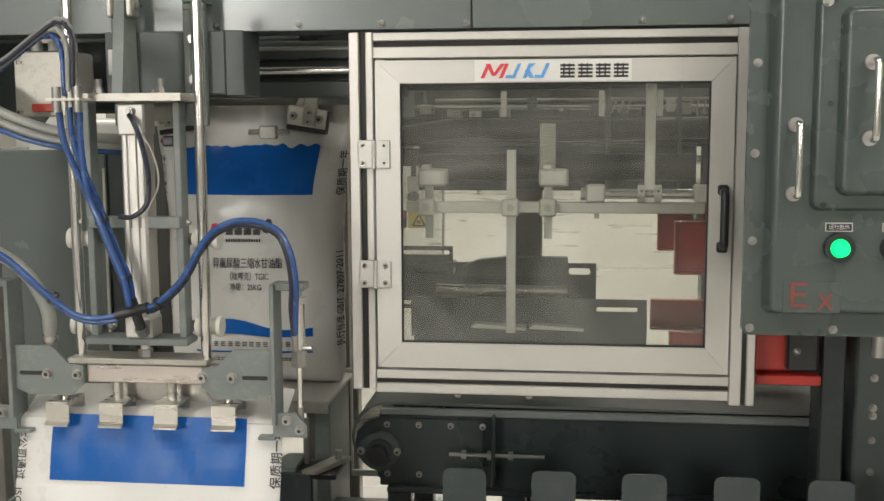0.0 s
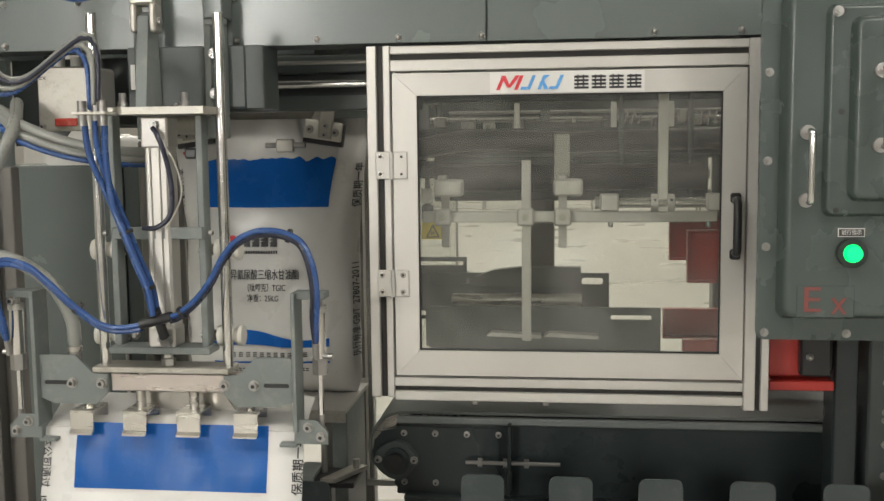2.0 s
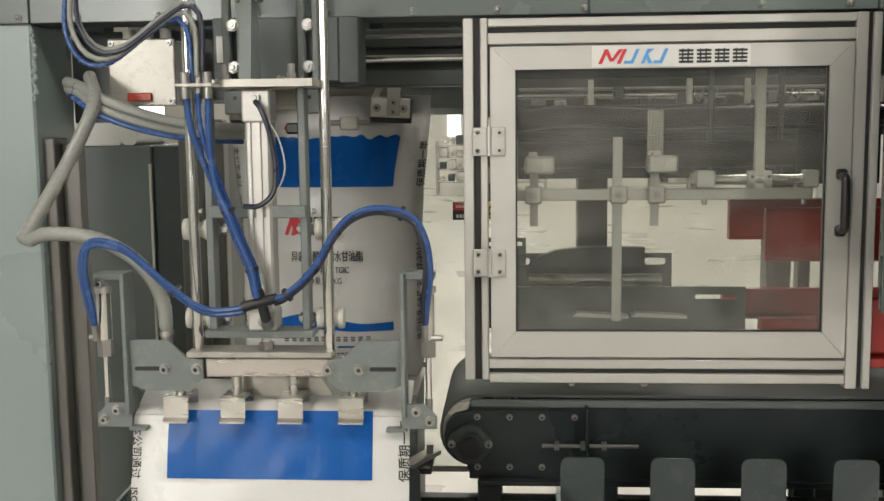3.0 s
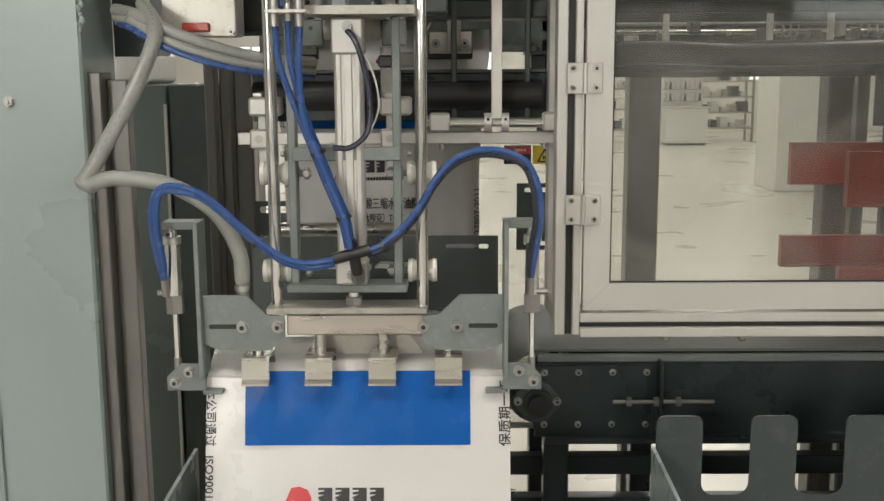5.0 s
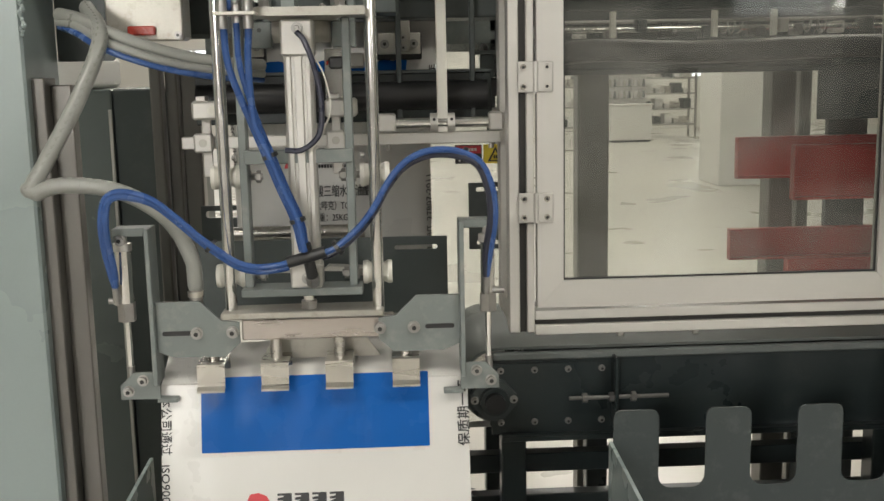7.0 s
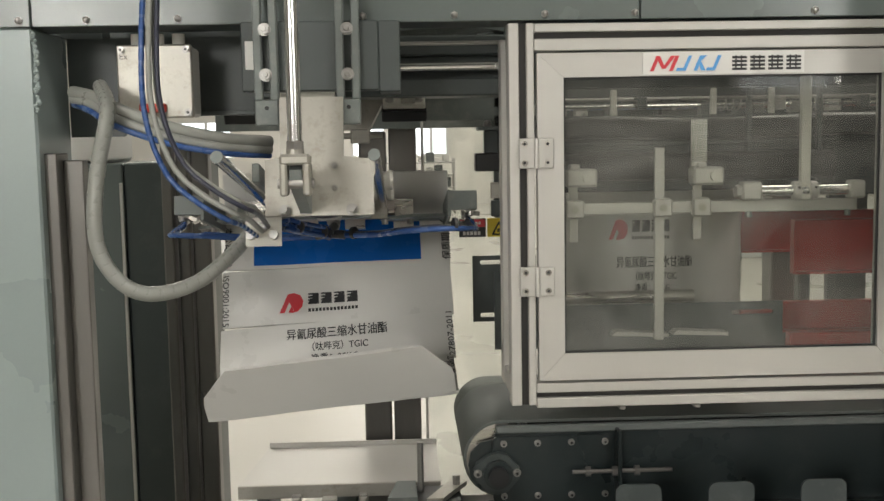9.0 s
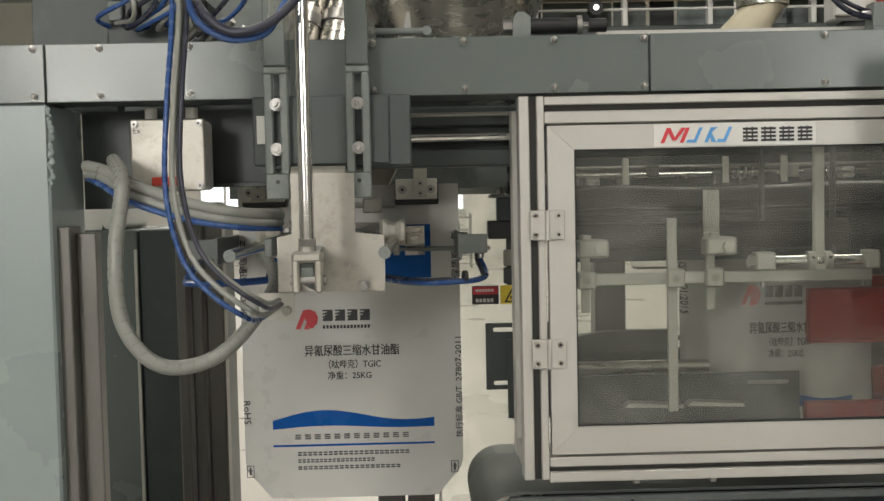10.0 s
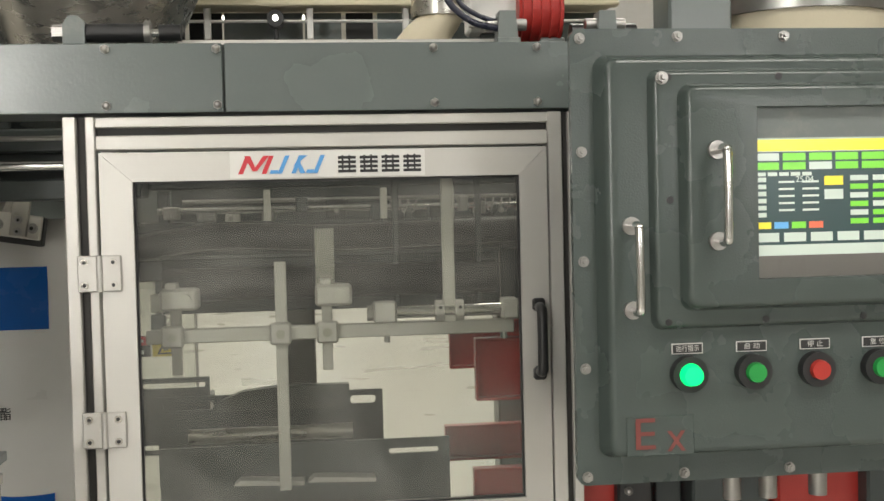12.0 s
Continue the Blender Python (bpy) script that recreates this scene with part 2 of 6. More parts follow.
def rounded(x0, x1, z0, z1, r, n=5):
    pts = []
    for cx, cz, a0 in ((x1 - r, z1 - r, 0), (x0 + r, z1 - r, 90), (x0 + r, z0 + r, 180), (x1 - r, z0 + r, 270)):
        for i in range(n + 1):
            a = radians(a0 + 90 * i / n)
            pts.append((cx + r * math.cos(a), cz + r * math.sin(a)))
    return pts


def smooth_path(points, per=8):
    """Catmull-Rom through the points."""
    ps = [Vector(p) for p in points]
    ps = [2 * ps[0] - ps[1]] + ps + [2 * ps[-1] - ps[-2]]
    out = []
    for i in range(1, len(ps) - 2):
        a, b, c, d = ps[i - 1:i + 3]
        for k in range(per):
            t = k / per
            out.append(0.5 * ((2 * b) + (c - a) * t + (2 * a - 5 * b + 4 * c - d) * t * t + (3 * b - a - 3 * c + d) * t ** 3))
    out.append(ps[-2])
    return out


def tube(bm, points, r, seg=10, per=8, ribs=0.0):
    pts = smooth_path(points, per)
    rings, ref = [], Vector((0.3, 1, 0.2)).normalized()
    for i, p in enumerate(pts):
        d = (pts[min(i + 1, len(pts) - 1)] - pts[max(i - 1, 0)]).normalized()
        u = (ref - d * ref.dot(d)).normalized()
        ref, v = u, d.cross(u)
        rr = r * (1 + (ribs if i % 2 else 0))
        rings.append([bm.verts.new(p + rr * (math.cos(2 * math.pi * k / seg) * u + math.sin(2 * math.pi * k / seg) * v)) for k in range(seg)])
    for a, b in zip(rings, rings[1:]):
        for k in range(seg):
            bm.faces.new((a[k], a[(k + 1) % seg], b[(k + 1) % seg], b[k]))
    bm.faces.new(rings[0][::-1]), bm.faces.new(rings[-1])
    bmesh.ops.recalc_face_normals(bm, faces=bm.faces)
    return bm


def T(points, r, seg=10, per=8, ribs=0.0):
    return tube(bmesh.new(), points, r, seg, per, ribs)


def bolt(parent, at, r=0.006, way=(0, -1, 0), name="bolt", mat="zinc"):
    """A washer with a hexagon head and a socket's dark middle."""
    at, w = Vector(at), Vector(way)
    bm = C(at, at + w * 0.0015, r * 1.22, 16)
    cyl(bm, at + w * 0.0015, at + w * (0.0015 + r * 0.9), r, 6)
    cyl(bm, at + w * (0.0015 + r * 0.9), at + w * (0.0015 + r * 1.35), r * 0.55, 12, r * 0.45)
    return part(name, bm, mat, parent)


def cap_bolt(parent, at, r=0.006, way=(0, -1, 0), mat="zinc"):
    """A socket-head cap screw on a washer."""
    at, w = Vector(at), Vector(way)
    bm = C(at, at + w * 0.0015, r * 1.4, 18)
    cyl(bm, at + w * 0.0015, at + w * (0.0015 + r * 1.1), r, 18)
    ob = part("cap_screw", bm, mat, parent)
    part("socket", C(at + w * (0.0016 + r * 1.1), at + w * (0.0019 + r * 1.1), r * 0.55, 6), "black", ob)
    return ob


def dome(parent, at, r=0.0065, way=(0, -1, 0), mat="zinc", name="dome_nut"):
    at, w = Vector(at), Vector(way)
    bm = C(at, at + w * r * 0.7, r, 6)
    ball(bm, at + w * r * 0.7, r * 0.82, 12)
    return part(name, bm, mat, parent, smooth=True)


def words(text, height, x, y, z, mat, parent, name="printed_text", m=None, width=None, lift=0.0006, align="CENTER"):
    """Flat lettering that faces the camera side (towards -y) at a place, or by the pose m."""
    cu = bpy.data.curves.new(name, "FONT")
    cu.body, cu.size, cu.align_x, cu.align_y, cu.offset = text, height / 0.72, align, "CENTER", 0.0
    ob = bpy.data.objects.new(name, cu)
    scene.collection.objects.link(ob)
    bpy.context.view_layer.update()
    me = bpy.data.meshes.new_from_object(ob.evaluated_get(bpy.context.evaluated_depsgraph_get()))
    bpy.data.objects.remove(ob)
    bpy.data.curves.remove(cu)
    bm = bmesh.new()
    bm.from_mesh(me)
    bpy.data.meshes.remove(me)
    if width and bm.verts:
        xs = [v.co.x for v in bm.verts]
        k = width / max(1e-6, max(xs) - min(xs))
        for v in bm.verts:
            v.co.x *= k
    bmesh.ops.transform(bm, verts=bm.verts, matrix=(m or Matrix.Translation((x, y - lift, z))) @ pose(0, 0, 0, 90, 0, 0))
    return part(name, bm, mat, parent)


def bars(parent, x0, x1, y, z0, z1, count, mat, name="print_bar", slant=0.0, fill=0.75, rows=1):
    """Plain bars of a line of lettering: count blocks side by side."""
    bm = bmesh.new()
    w = (x1 - x0) / count
    for i in range(count):
        for k in range(rows):
            a, b = x0 + i * w, x0 + i * w + w * fill
            lo, hi = z0 + (z1 - z0) * k / rows, z0 + (z1 - z0) * (k + (0.62 if rows > 1 else 1)) / rows
            sl = slant * (hi - lo)
            bm.faces.new([bm.verts.new(p) for p in ((a, y, lo), (b, y, lo), (b + sl, y, hi), (a + sl, y, hi))])
    return part(name, bm, mat, parent)


# ---- the hall ----
solid("floor", B(-12, 12, -6, 24, -0.1, 0, bevel=0), "floor", "cream epoxy hall floor", "floor", kind="structure")
# ceiling and south wall are unseen, toned down to darken reflections in metal
solid("ceiling", B(-12.2, 12.2, -6.2, 24.2, 6.0, 6.2, bevel=0), "ceiling", "unseen hall ceiling, greyed to darken reflections", "ceiling", kind="structure")
solid("wall_south", B(-12.2, 12.2, -6.2, -6.0, 0, 6.0, bevel=0), "unseen_wall", "unseen hall wall behind the viewer, dimmed for reflections", "wall", kind="structure")
solid("wall_west", B(-12.2, -12.0, -6, 24, 0, 6.0, bevel=0), "wall", "painted hall side wall", "wall", kind="structure")
solid("wall_east", B(12.0, 12.2, -6, 24, 0, 6.0, bevel=0), "wall", "painted hall side wall", "wall", kind="structure")


def wall_with_windows():
    bm = bmesh.new()
    box(bm, -12.2, 12.2, 24.0, 24.2, 0, 1.12, bevel=0)
    box(bm, -12.2, 12.2, 24.0, 24.2, 2.0, 6.0, bevel=0)
    xs = [-12.2, -9.6, -8.2, -5.6, -4.4, -1.75, -0.95, -0.32, 0.48, 5.6, 6.8, 9.4, 10.6, 12.2]
    for a, b in zip(xs[0::2], xs[1::2]):
        box(bm, a, b, 24.0, 24.2, 1.12, 2.0, bevel=0)
    solid("wall_north", bm, "wall", "painted far hall wall with a row of windows", "wall", kind="structure")
    for n, (a, b) in enumerate(zip(xs[1::2], xs[2::2])):
        w = thing("window_%d" % (n + 1), (a, 24.0, 1.12), "bright window with white frame and mullions", "window", kind="structure")
        fr = bmesh.new()
        box(fr, a, b, 23.98, 24.06, 1.12, 1.17), box(fr, a, b, 23.98, 24.06, 1.95, 2.0)
        for k in range(3):
            x = a + (b - a - 0.06) * k / 2
            box(fr, x, x + 0.06, 23.985, 24.055, 1.172, 1.948)
        part("window_frame", fr, "white", w)
        part("pane", B(a, b, 24.10, 24.12, 1.12, 2.0, bevel=0), "daylight", w)


wall_with_windows()


# left window fits the sheen on the beam; right one is added with its fill
for n, x in enumerate((-3.1, 3.4)):
    w = thing("window_%d" % (n + 7), (x, -5.98, 1.8), "unseen bright window in the near wall", "window", kind="structure")
    fr = bmesh.new()
    box(fr, x - 0.95, x + 0.95, -6.0, -5.93, 1.75, 1.82), box(fr, x - 0.95, x + 0.95, -6.0, -5.93, 3.28, 3.35)
    for k in range(3):
        box(fr, x - 0.95 + 0.915 * k, x - 0.88 + 0.915 * k, -6.0, -5.935, 1.822, 3.278)
    part("window_frame", fr, "white", w)
    part("pane", B(x - 0.93, x + 0.93, -5.99, -5.98, 1.80, 3.30, bevel=0), "daylight", w)


def hall_column(x, y, s):
    c = thing("hall_column", (x, y, 0), "white painted square hall column", "column", "hall columns")
    part("shaft", B(x - s / 2, x + s / 2, y - s / 2, y + s / 2, 0, 6.0, bevel=0.01), "white", c)


for x in (-6.2, 3.55, 8.6):
    hall_column(x, 12.4, 0.8)


def storage_rack(x, y, w, h):
    r = thing("storage_rack", (x, y, 0), "metal storage rack with grey machine parts", "rack", "far racks")
    for a in (x, x + w):
        for b in (y, y + 0.5):
            part("post", B(a - 0.02, a + 0.02, b - 0.02, b + 0.02, 0, h), "zinc", r)
    for k in range(4):
        z = 0.25 + k * (h - 0.35) / 3
        part("shelf", B(x - 0.02, x + w + 0.02, y - 0.02, y + 0.52, z, z + 0.03), "zinc", r)
        for i in range(5):
            bx = x + 0.06 + i * (w - 0.2) / 4.5
            part("stored_part", B(bx, bx + 0.1 + 0.03 * ((i * 7 + k) % 3), y + 0.05, y + 0.4, z + 0.03, z + 0.12 + 0.05 * ((i + k) % 3), bevel=0.01), ("steel", "dark", "white", "alu_flat")[(i + k) % 4], r)


for x, y, w, h in ((4.30, 20.6, 1.05, 1.25), (2.45, 20.2, 0.75, 1.5), (-0.5, 21.0, 0.95, 1.1), (-1.75, 21.2, 0.95, 1.1)):
    storage_rack(x, y, w, h)
tb = thing("tool_bench", (3.47, 19.6, 0), "white workshop bench with a rack board of small bottles", "workbench")
part("body", B(3.47, 4.24, 19.6, 20.1, 0.04, 0.68, bevel=0.01), "white", tb)
part("plinth", B(3.49, 4.22, 19.63, 20.07, 0, 0.04), "dark", tb)
part("worktop", B(3.44, 4.27, 19.57, 20.12, 0.68, 0.71, bevel=0.005), "alu_flat", tb)
part("rack_board", B(3.47, 4.24, 20.06, 20.10, 0.71, 1.60, bevel=0.005), "white", tb)
for z in (0.80, 1.02, 1.24):
    part("ledge", B(3.48, 4.23, 19.96, 20.06, z, z + 0.015), "zinc", tb)
    for k in range(8):
        part("bottle", C((3.53 + 0.092 * k, 20.01, z + 0.015), (3.53 + 0.092 * k, 20.01, z + 0.15), 0.03, 10, 0.016), ("steel", "dark", "alu_flat")[k % 3], tb, smooth=True)


def ceiling_light(x, y):
    c = thing("ceiling_light", (x, y, 5.4), "lit rectangular hall ceiling light", "ceiling light", "hall lights")
    part("housing", B(x - 1.25, x + 1.25, y - 0.65, y + 0.65, 5.36, 5.46), "white", c)
    part("diffuser", B(x - 1.2, x + 1.2, y - 0.6, y + 0.6, 5.335, 5.36), "tube", c)
    part("hanger", C((x, y, 5.46), (x, y, 6.0), 0.02), "zinc", c)


for x, y, _ in HALL_LIGHTS:
    ceiling_light(x, y)


# ---- machine frame ----
FACE = 1.845


def top_beam():
    b = thing("machine_beam", (-0.3, 1.9, 1.56), "dark grey painted top beam with bolted cover plates", "beam")
    part("box_section", B(-1.62, 1.05, 1.848, 1.95, 1.567, 1.661, bevel=0.004), "dark", b)
    for x0, x1 in ((-1.62, -1.158), (-1.155, -0.6635), (-0.6605, -0.1645), (-0.1615, 0.3245), (0.3275, 1.05)):
        part("cover_plate", B(x0, x1, 1.8415, 1.848, 1.5665, 1.6615, bevel=0.0012), "grey", b)
    for x in (-1.175, -1.067, -0.92, -0.62, -0.47, -0.321, -0.172, 0.129, 0.277, 0.43, 0.58, 0.73):
        for z in (1.5765, 1.6535):
            dome(b, (x, 1.8415, z))
    return b


top_beam()


def upright(name, x0, x1, y0, y1, z1, mat, label):
    u = thing(name, ((x0 + x1) / 2, (y0 + y1) / 2, 0), label, "post")
    part("shaft", B(x0, x1, y0, y1, 0.012, z1, bevel=0.004), mat, u)
    part("foot_plate", B(x0 - 0.02, x1 + 0.02, y0 - 0.02, y1 + 0.02, 0, 0.012), mat, u)
    return u


col = upright("machine_column", -1.62, -1.157, 1.846, 2.02, 1.5665, "pale", "pale grey-green painted column with weld spatter")
wb = bmesh.new()
random.seed(4)
for i in range(26):
    ball(wb, (-1.153 + random.uniform(-0.003, 0.003), 1.843, 1.43 + 0.005 * i), random.uniform(0.003, 0.006), 8)
part("weld_bead", wb, "pale", col, "rough painted weld bead", smooth=True)
part("cover_edge", B(-1.34, -1.335, 1.838, 1.846, 0.1, 1.5, bevel=0.001), "pale", col)
bolt(col, (-1.28, 1.846, 1.315), 0.008)

up = thing("guard_post", (-1.13, 1.9, 0), "brownish steel guard post beside the column", "post")
part("shaft", B(-1.158, -1.136, 1.87, 1.93, 0, 1.362), "post", up)
part("flange", B(-1.136, -1.102, 1.90, 1.93, 0, 1.35), "post", up)
for a, b, y in ((-1.125, -1.100, 2.56), (-1.095, -1.068, 2.585), (-1.064, -1.022, 2.60)):
    upright("rear_post", a, b, y, y + 0.05, 1.40, "post", "brownish steel rear guard post")
upright("rear_post", -0.665, -0.600, 2.60, 2.65, 1.40, "post", "grey steel rear machine post")
upright("rear_post", -0.594, -0.528, 2.61, 2.66, 1.46, "post", "brownish steel rear machine post")
upright("rear_post", -0.13, -0.055, 2.62, 2.69, 1.40, "post", "grey steel rear machine post")
upright("rear_post", 0.34, 0.40, 2.62, 2.69, 1.40, "post", "grey steel rear machine post")
upright("rear_post", 0.44, 0.47, 2.70, 2.75, 1.40, "post", "grey steel rear machine post")
upright("side_leg", 0.473, 0.518, 1.95, 2.03, 1.566, "deep", "narrow dark green painted machine leg")
wide = upright("side_leg", 0.534, 0.66, 1.945, 2.03, 1.566, "dark", "wide grey-green machine leg with a row of screws")
for z in (0.937, 0.881, 0.866, 0.82, 0.76):
    bolt(wide, (0.566, 1.945, z), 0.006)
upright("side_leg", 0.80, 0.95, 1.90, 2.0, 1.566, "dark", "dark green painted machine leg")

# rear clear guard with warning labels
gp = thing("rear_guard", (-0.4, 2.47, 0.5), "clear plastic rear guard sheet", "guard")
sheet = part("sheet", B(-0.515, -0.29, 2.468, 2.472, 0.55, 1.42, bevel=0), "film", gp)
sheet.visible_shadow = False
for x in (-0.519, -0.290):
    part("edge_strip", B(x, x + 0.006, 2.466, 2.474, 0.55, 1.42), "alu", gp)
part("foot_rail", B(-0.519, -0.284, 2.464, 2.476, 0.535, 0.55), "alu", gp)
lab = thing("warning_label", (-0.40, 2.46, 1.19), "red and black danger label on clear guard", "label")
part("backing", B(-0.435, -0.375, 2.462, 2.467, 1.155, 1.197, bevel=0), "black", lab)
part("red_field", B(-0.433, -0.377, 2.458, 2.462, 1.178, 1.195, bevel=0), "ink_red", lab)
bars(lab, -0.427, -0.385, 2.457, 1.184, 1.190, 6, "bag")
bars(lab, -0.427, -0.385, 2.4615, 1.160, 1.168, 5, "bag")
lab = thing("warning_sign", (-0.34, 2.46, 1.19), "yellow triangular pinch hazard sign", "sign")
part("card", B(-0.371, -0.318, 2.462, 2.467, 1.155, 1.197, bevel=0), "yellow", lab)
part("triangle", P([(-0.362, 1.159), (-0.327, 1.159), (-0.3445, 1.192)], "y", 2.4605, 2.462), "ink", lab)
part("inner_triangle", P([(-0.356, 1.1625), (-0.333, 1.1625), (-0.3445, 1.184)], "y", 2.459, 2.4605), "yellow", lab)
bars(lab, -0.349, -0.339, 2.458, 1.166, 1.174, 2, "ink")


# ---- guard frame and glazed door ----
def slot_profile(parent, x0, x1, z0, z1, upright_bar, s0, s1):
    """An aluminium profile with its open slot and a black insert."""
    y0, y1 = FACE, FACE + 0.04
    bm = bmesh.new()
    if upright_bar:
        box(bm, x0, s0, y0, y1, z0, z1, 0.0015), box(bm, s1, x1, y0, y1, z0, z1, 0.0015), box(bm, s0, s1, y0 + 0.012, y1, z0, z1, 0)
        ob = part("profile", bm, "alu", parent)
        part("slot_insert", B(s0, s1, y0 + 0.009, y0 + 0.012, z0, z1, bevel=0), "groove", ob)
    else:
        box(bm, x0, x1, y0, y1, z0, s0, 0.0015), box(bm, x0, x1, y0, y1, s1, z1, 0.0015), box(bm, x0, x1, y0 + 0.012, y1, s0, s1, 0)
        ob = part("profile", bm, "alu_flat", parent)
        part("slot_insert", B(x0, x1, y0 + 0.009, y0 + 0.012, s0, s1, bevel=0), "groove", ob)
    return ob


gf = thing("machine_guard", (-0.02, 1.865, 0.91), "aluminium profile guard frame with black slot inserts", "frame")
slot_profile(gf, -0.382, -0.339, 0.918, 1.5625, True, -0.364, -0.352)
slot_profile(gf, 0.2915, 0.335, 0.905, 1.5625, True, 0.312, 0.321)
slot_profile(gf, -0.3385, 0.291, 1.5165, 1.5615, False, 1.5365, 1.547)
slot_profile(gf, -0.3385, 0.291, 0.913, 0.956, False, 0.9305, 0.9395)
for x in (-0.19, -0.06):
    part("drain_nub", B(x - 0.006, x + 0.006, 1.85, 1.87, 0.905, 0.913), "zinc", gf)
part("back_post", B(-0.382, -0.342, 1.99, 2.03, 0.925, 1.55), "alu", gf)
part("side_link", B(-0.380, -0.344, 1.886, 1.989, 0.925, 0.96), "alu", gf)


def glazed_door():
    d = thing("guard_door", (-0.02, 1.86, 0.963), "aluminium framed clear guard door with two hinges, closed", "door")
    x0, x1, z0, z1, y0, y1 = -0.3345, 0.2885, 0.9615, 1.5125, FACE - 0.003, FACE + 0.022
    gx0, gx1, gz0, gz1 = -0.2905, 0.2485, 1.0075, 1.4725
    g = 0.0005
    part("stile", P([(x0, z0), (gx0, gz0), (gx0, gz1), (x0, z1)], "y", y0, y1), "alu", d)
    part("stile", P([(x1, z0), (x1, z1), (gx1, gz1), (gx1, gz0)], "y", y0, y1), "alu", d)
    part("door_rail", P([(x0 + g, z1), (gx0 + g, gz1), (gx1 - g, gz1), (x1 - g, z1)], "y", y0 + 0.0004, y1), "alu_flat", d)
    part("door_rail", P([(x0 + g, z0), (x1 - g, z0), (gx1 - g, gz0), (gx0 + g, gz0)], "y", y0 + 0.0004, y1), "alu_flat", d)
    gl = part("pane", B(gx0 - 0.004, gx1 + 0.004, FACE + 0.008, FACE + 0.012, gz0 - 0.004, gz1 + 0.004, bevel=0), "glass", d)
    gl.visible_shadow = False
    gask = bmesh.new()
    for a in ((gx0, gx0 + 0.003, gz0, gz1), (gx1 - 0.003, gx1, gz0, gz1), (gx0 + 0.003, gx1 - 0.003, gz0, gz0 + 0.003), (gx0 + 0.003, gx1 - 0.003, gz1 - 0.003, gz1)):
        box(gask, a[0], a[1], FACE + 0.003, FACE + 0.008, a[2], a[3], 0)
    part("gasket", gask, "black", d)
    for z in (1.348, 1.1325):
        h = part("hinge", B(-0.3665, -0.3395, FACE - 0.0075, FACE - 0.0035, z - 0.025, z + 0.025, bevel=0.0015), "alu_flat", d, "cast aluminium hinge")
        part("hinge_leaf", B(-0.3345, -0.308, FACE - 0.0075, FACE - 0.0035, z - 0.025, z + 0.025, bevel=0.0015), "alu_flat", h)
        part("knuckle", C((-0.337, FACE - 0.007, z - 0.025), (-0.337, FACE - 0.007, z + 0.025), 0.0045, 14), "alu_flat", h, smooth=True)
        for x in (-0.357, -0.3185):
            for k in (-0.0155, 0.0155):
                s = part("hinge_screw", C((x, FACE - 0.0076, z + k), (x, FACE - 0.010, z + k), 0.0052, 14), "steel", h)
                cyl_bm = C((x, FACE - 0.0101, z + k), (x, FACE - 0.0104, z + k), 0.0028, 6)
                part("screw_socket", cyl_bm, "black", h)
    hd = part("pull_handle", T([(0.271, FACE - 0.004, 1.283), (0.271, FACE - 0.03, 1.281), (0.271, FACE - 0.034, 1.262), (0.271, FACE - 0.034, 1.21), (0.271, FACE - 0.03, 1.193), (0.271, FACE - 0.004, 1.191)], 0.0075, 10), "black", d, "black plastic pull handle", smooth=True)
    for z in (1.2865, 1.1875):
        part("handle_foot", B(0.262, 0.280, FACE - 0.016, FACE - 0.0035, z - 0.009, z + 0.009, bevel=0.003), "black", hd)
        part("handle_screw", C((0.271, FACE - 0.0161, z), (0.271, FACE - 0.018, z), 0.004, 10), "zinc", hd)
    # maker's plate: plain slanted shapes in its colours
    pl = part("name_plate", B(-0.158, 0.113, FACE - 0.0045, FACE - 0.0034, 1.4745, 1.511, bevel=0), "white", d, "white plate with red and blue lettering shapes")
    yy = FACE - 0.0052

    laid = []

    def stroke(pts, mat):
        laid.append(mat)
        bm = bmesh.new()
        bm.faces.new([bm.verts.new((u, yy - 0.00025 * len(laid), v)) for u, v in pts])
        part("lettering_shape", bm, mat, pl)
    zb, zt = 1.480, 1.505
    for a, w, mt in ((-0.147, 0.0065, "ink_red"), (-0.115, 0.0065, "ink_red"), (-0.093, 0.006, "ink_blue"), (-0.074, 0.006, "ink_blue"), (-0.044, 0.006, "ink_blue")):
        stroke([(a, zb), (a + w, zb), (a + w + 0.011, zt), (a + 0.011, zt)], mt)
    stroke([(-0.138, zt), (-0.130, zt), (-0.121, zb + 0.004), (-0.127, zb + 0.004)], "ink_red")
    stroke([(-0.112, zt), (-0.104, zt), (-0.121, zb + 0.004), (-0.127, zb + 0.004)], "ink_red")
    stroke([(-0.104, zb), (-0.093, zb), (-0.091, zb + 0.005), (-0.102, zb + 0.005)], "ink_blue")
    stroke([(-0.060, zt), (-0.051, zt), (-0.067, zb + 0.012), (-0.071, zb + 0.010)], "ink_blue")
    stroke([(-0.066, zb + 0.014), (-0.062, zb + 0.016), (-0.054, zb), (-0.062, zb)], "ink_blue")
    stroke([(-0.054, zb), (-0.044, zb), (-0.042, zb + 0.005), (-0.052, zb + 0.005)], "ink_blue")
    for i in range(4):
        x = -0.009 + i * 0.0305
        bars(pl, x, x + 0.026, yy, 1.480, 1.5055, 1, "ink", "lettering_bar", fill=0.96, rows=4)
        bars(pl, x + 0.005, x + 0.024, yy - 0.0003, 1.4815, 1.5045, 2, "ink", "lettering_bar", fill=0.28)
    return d


glazed_door()


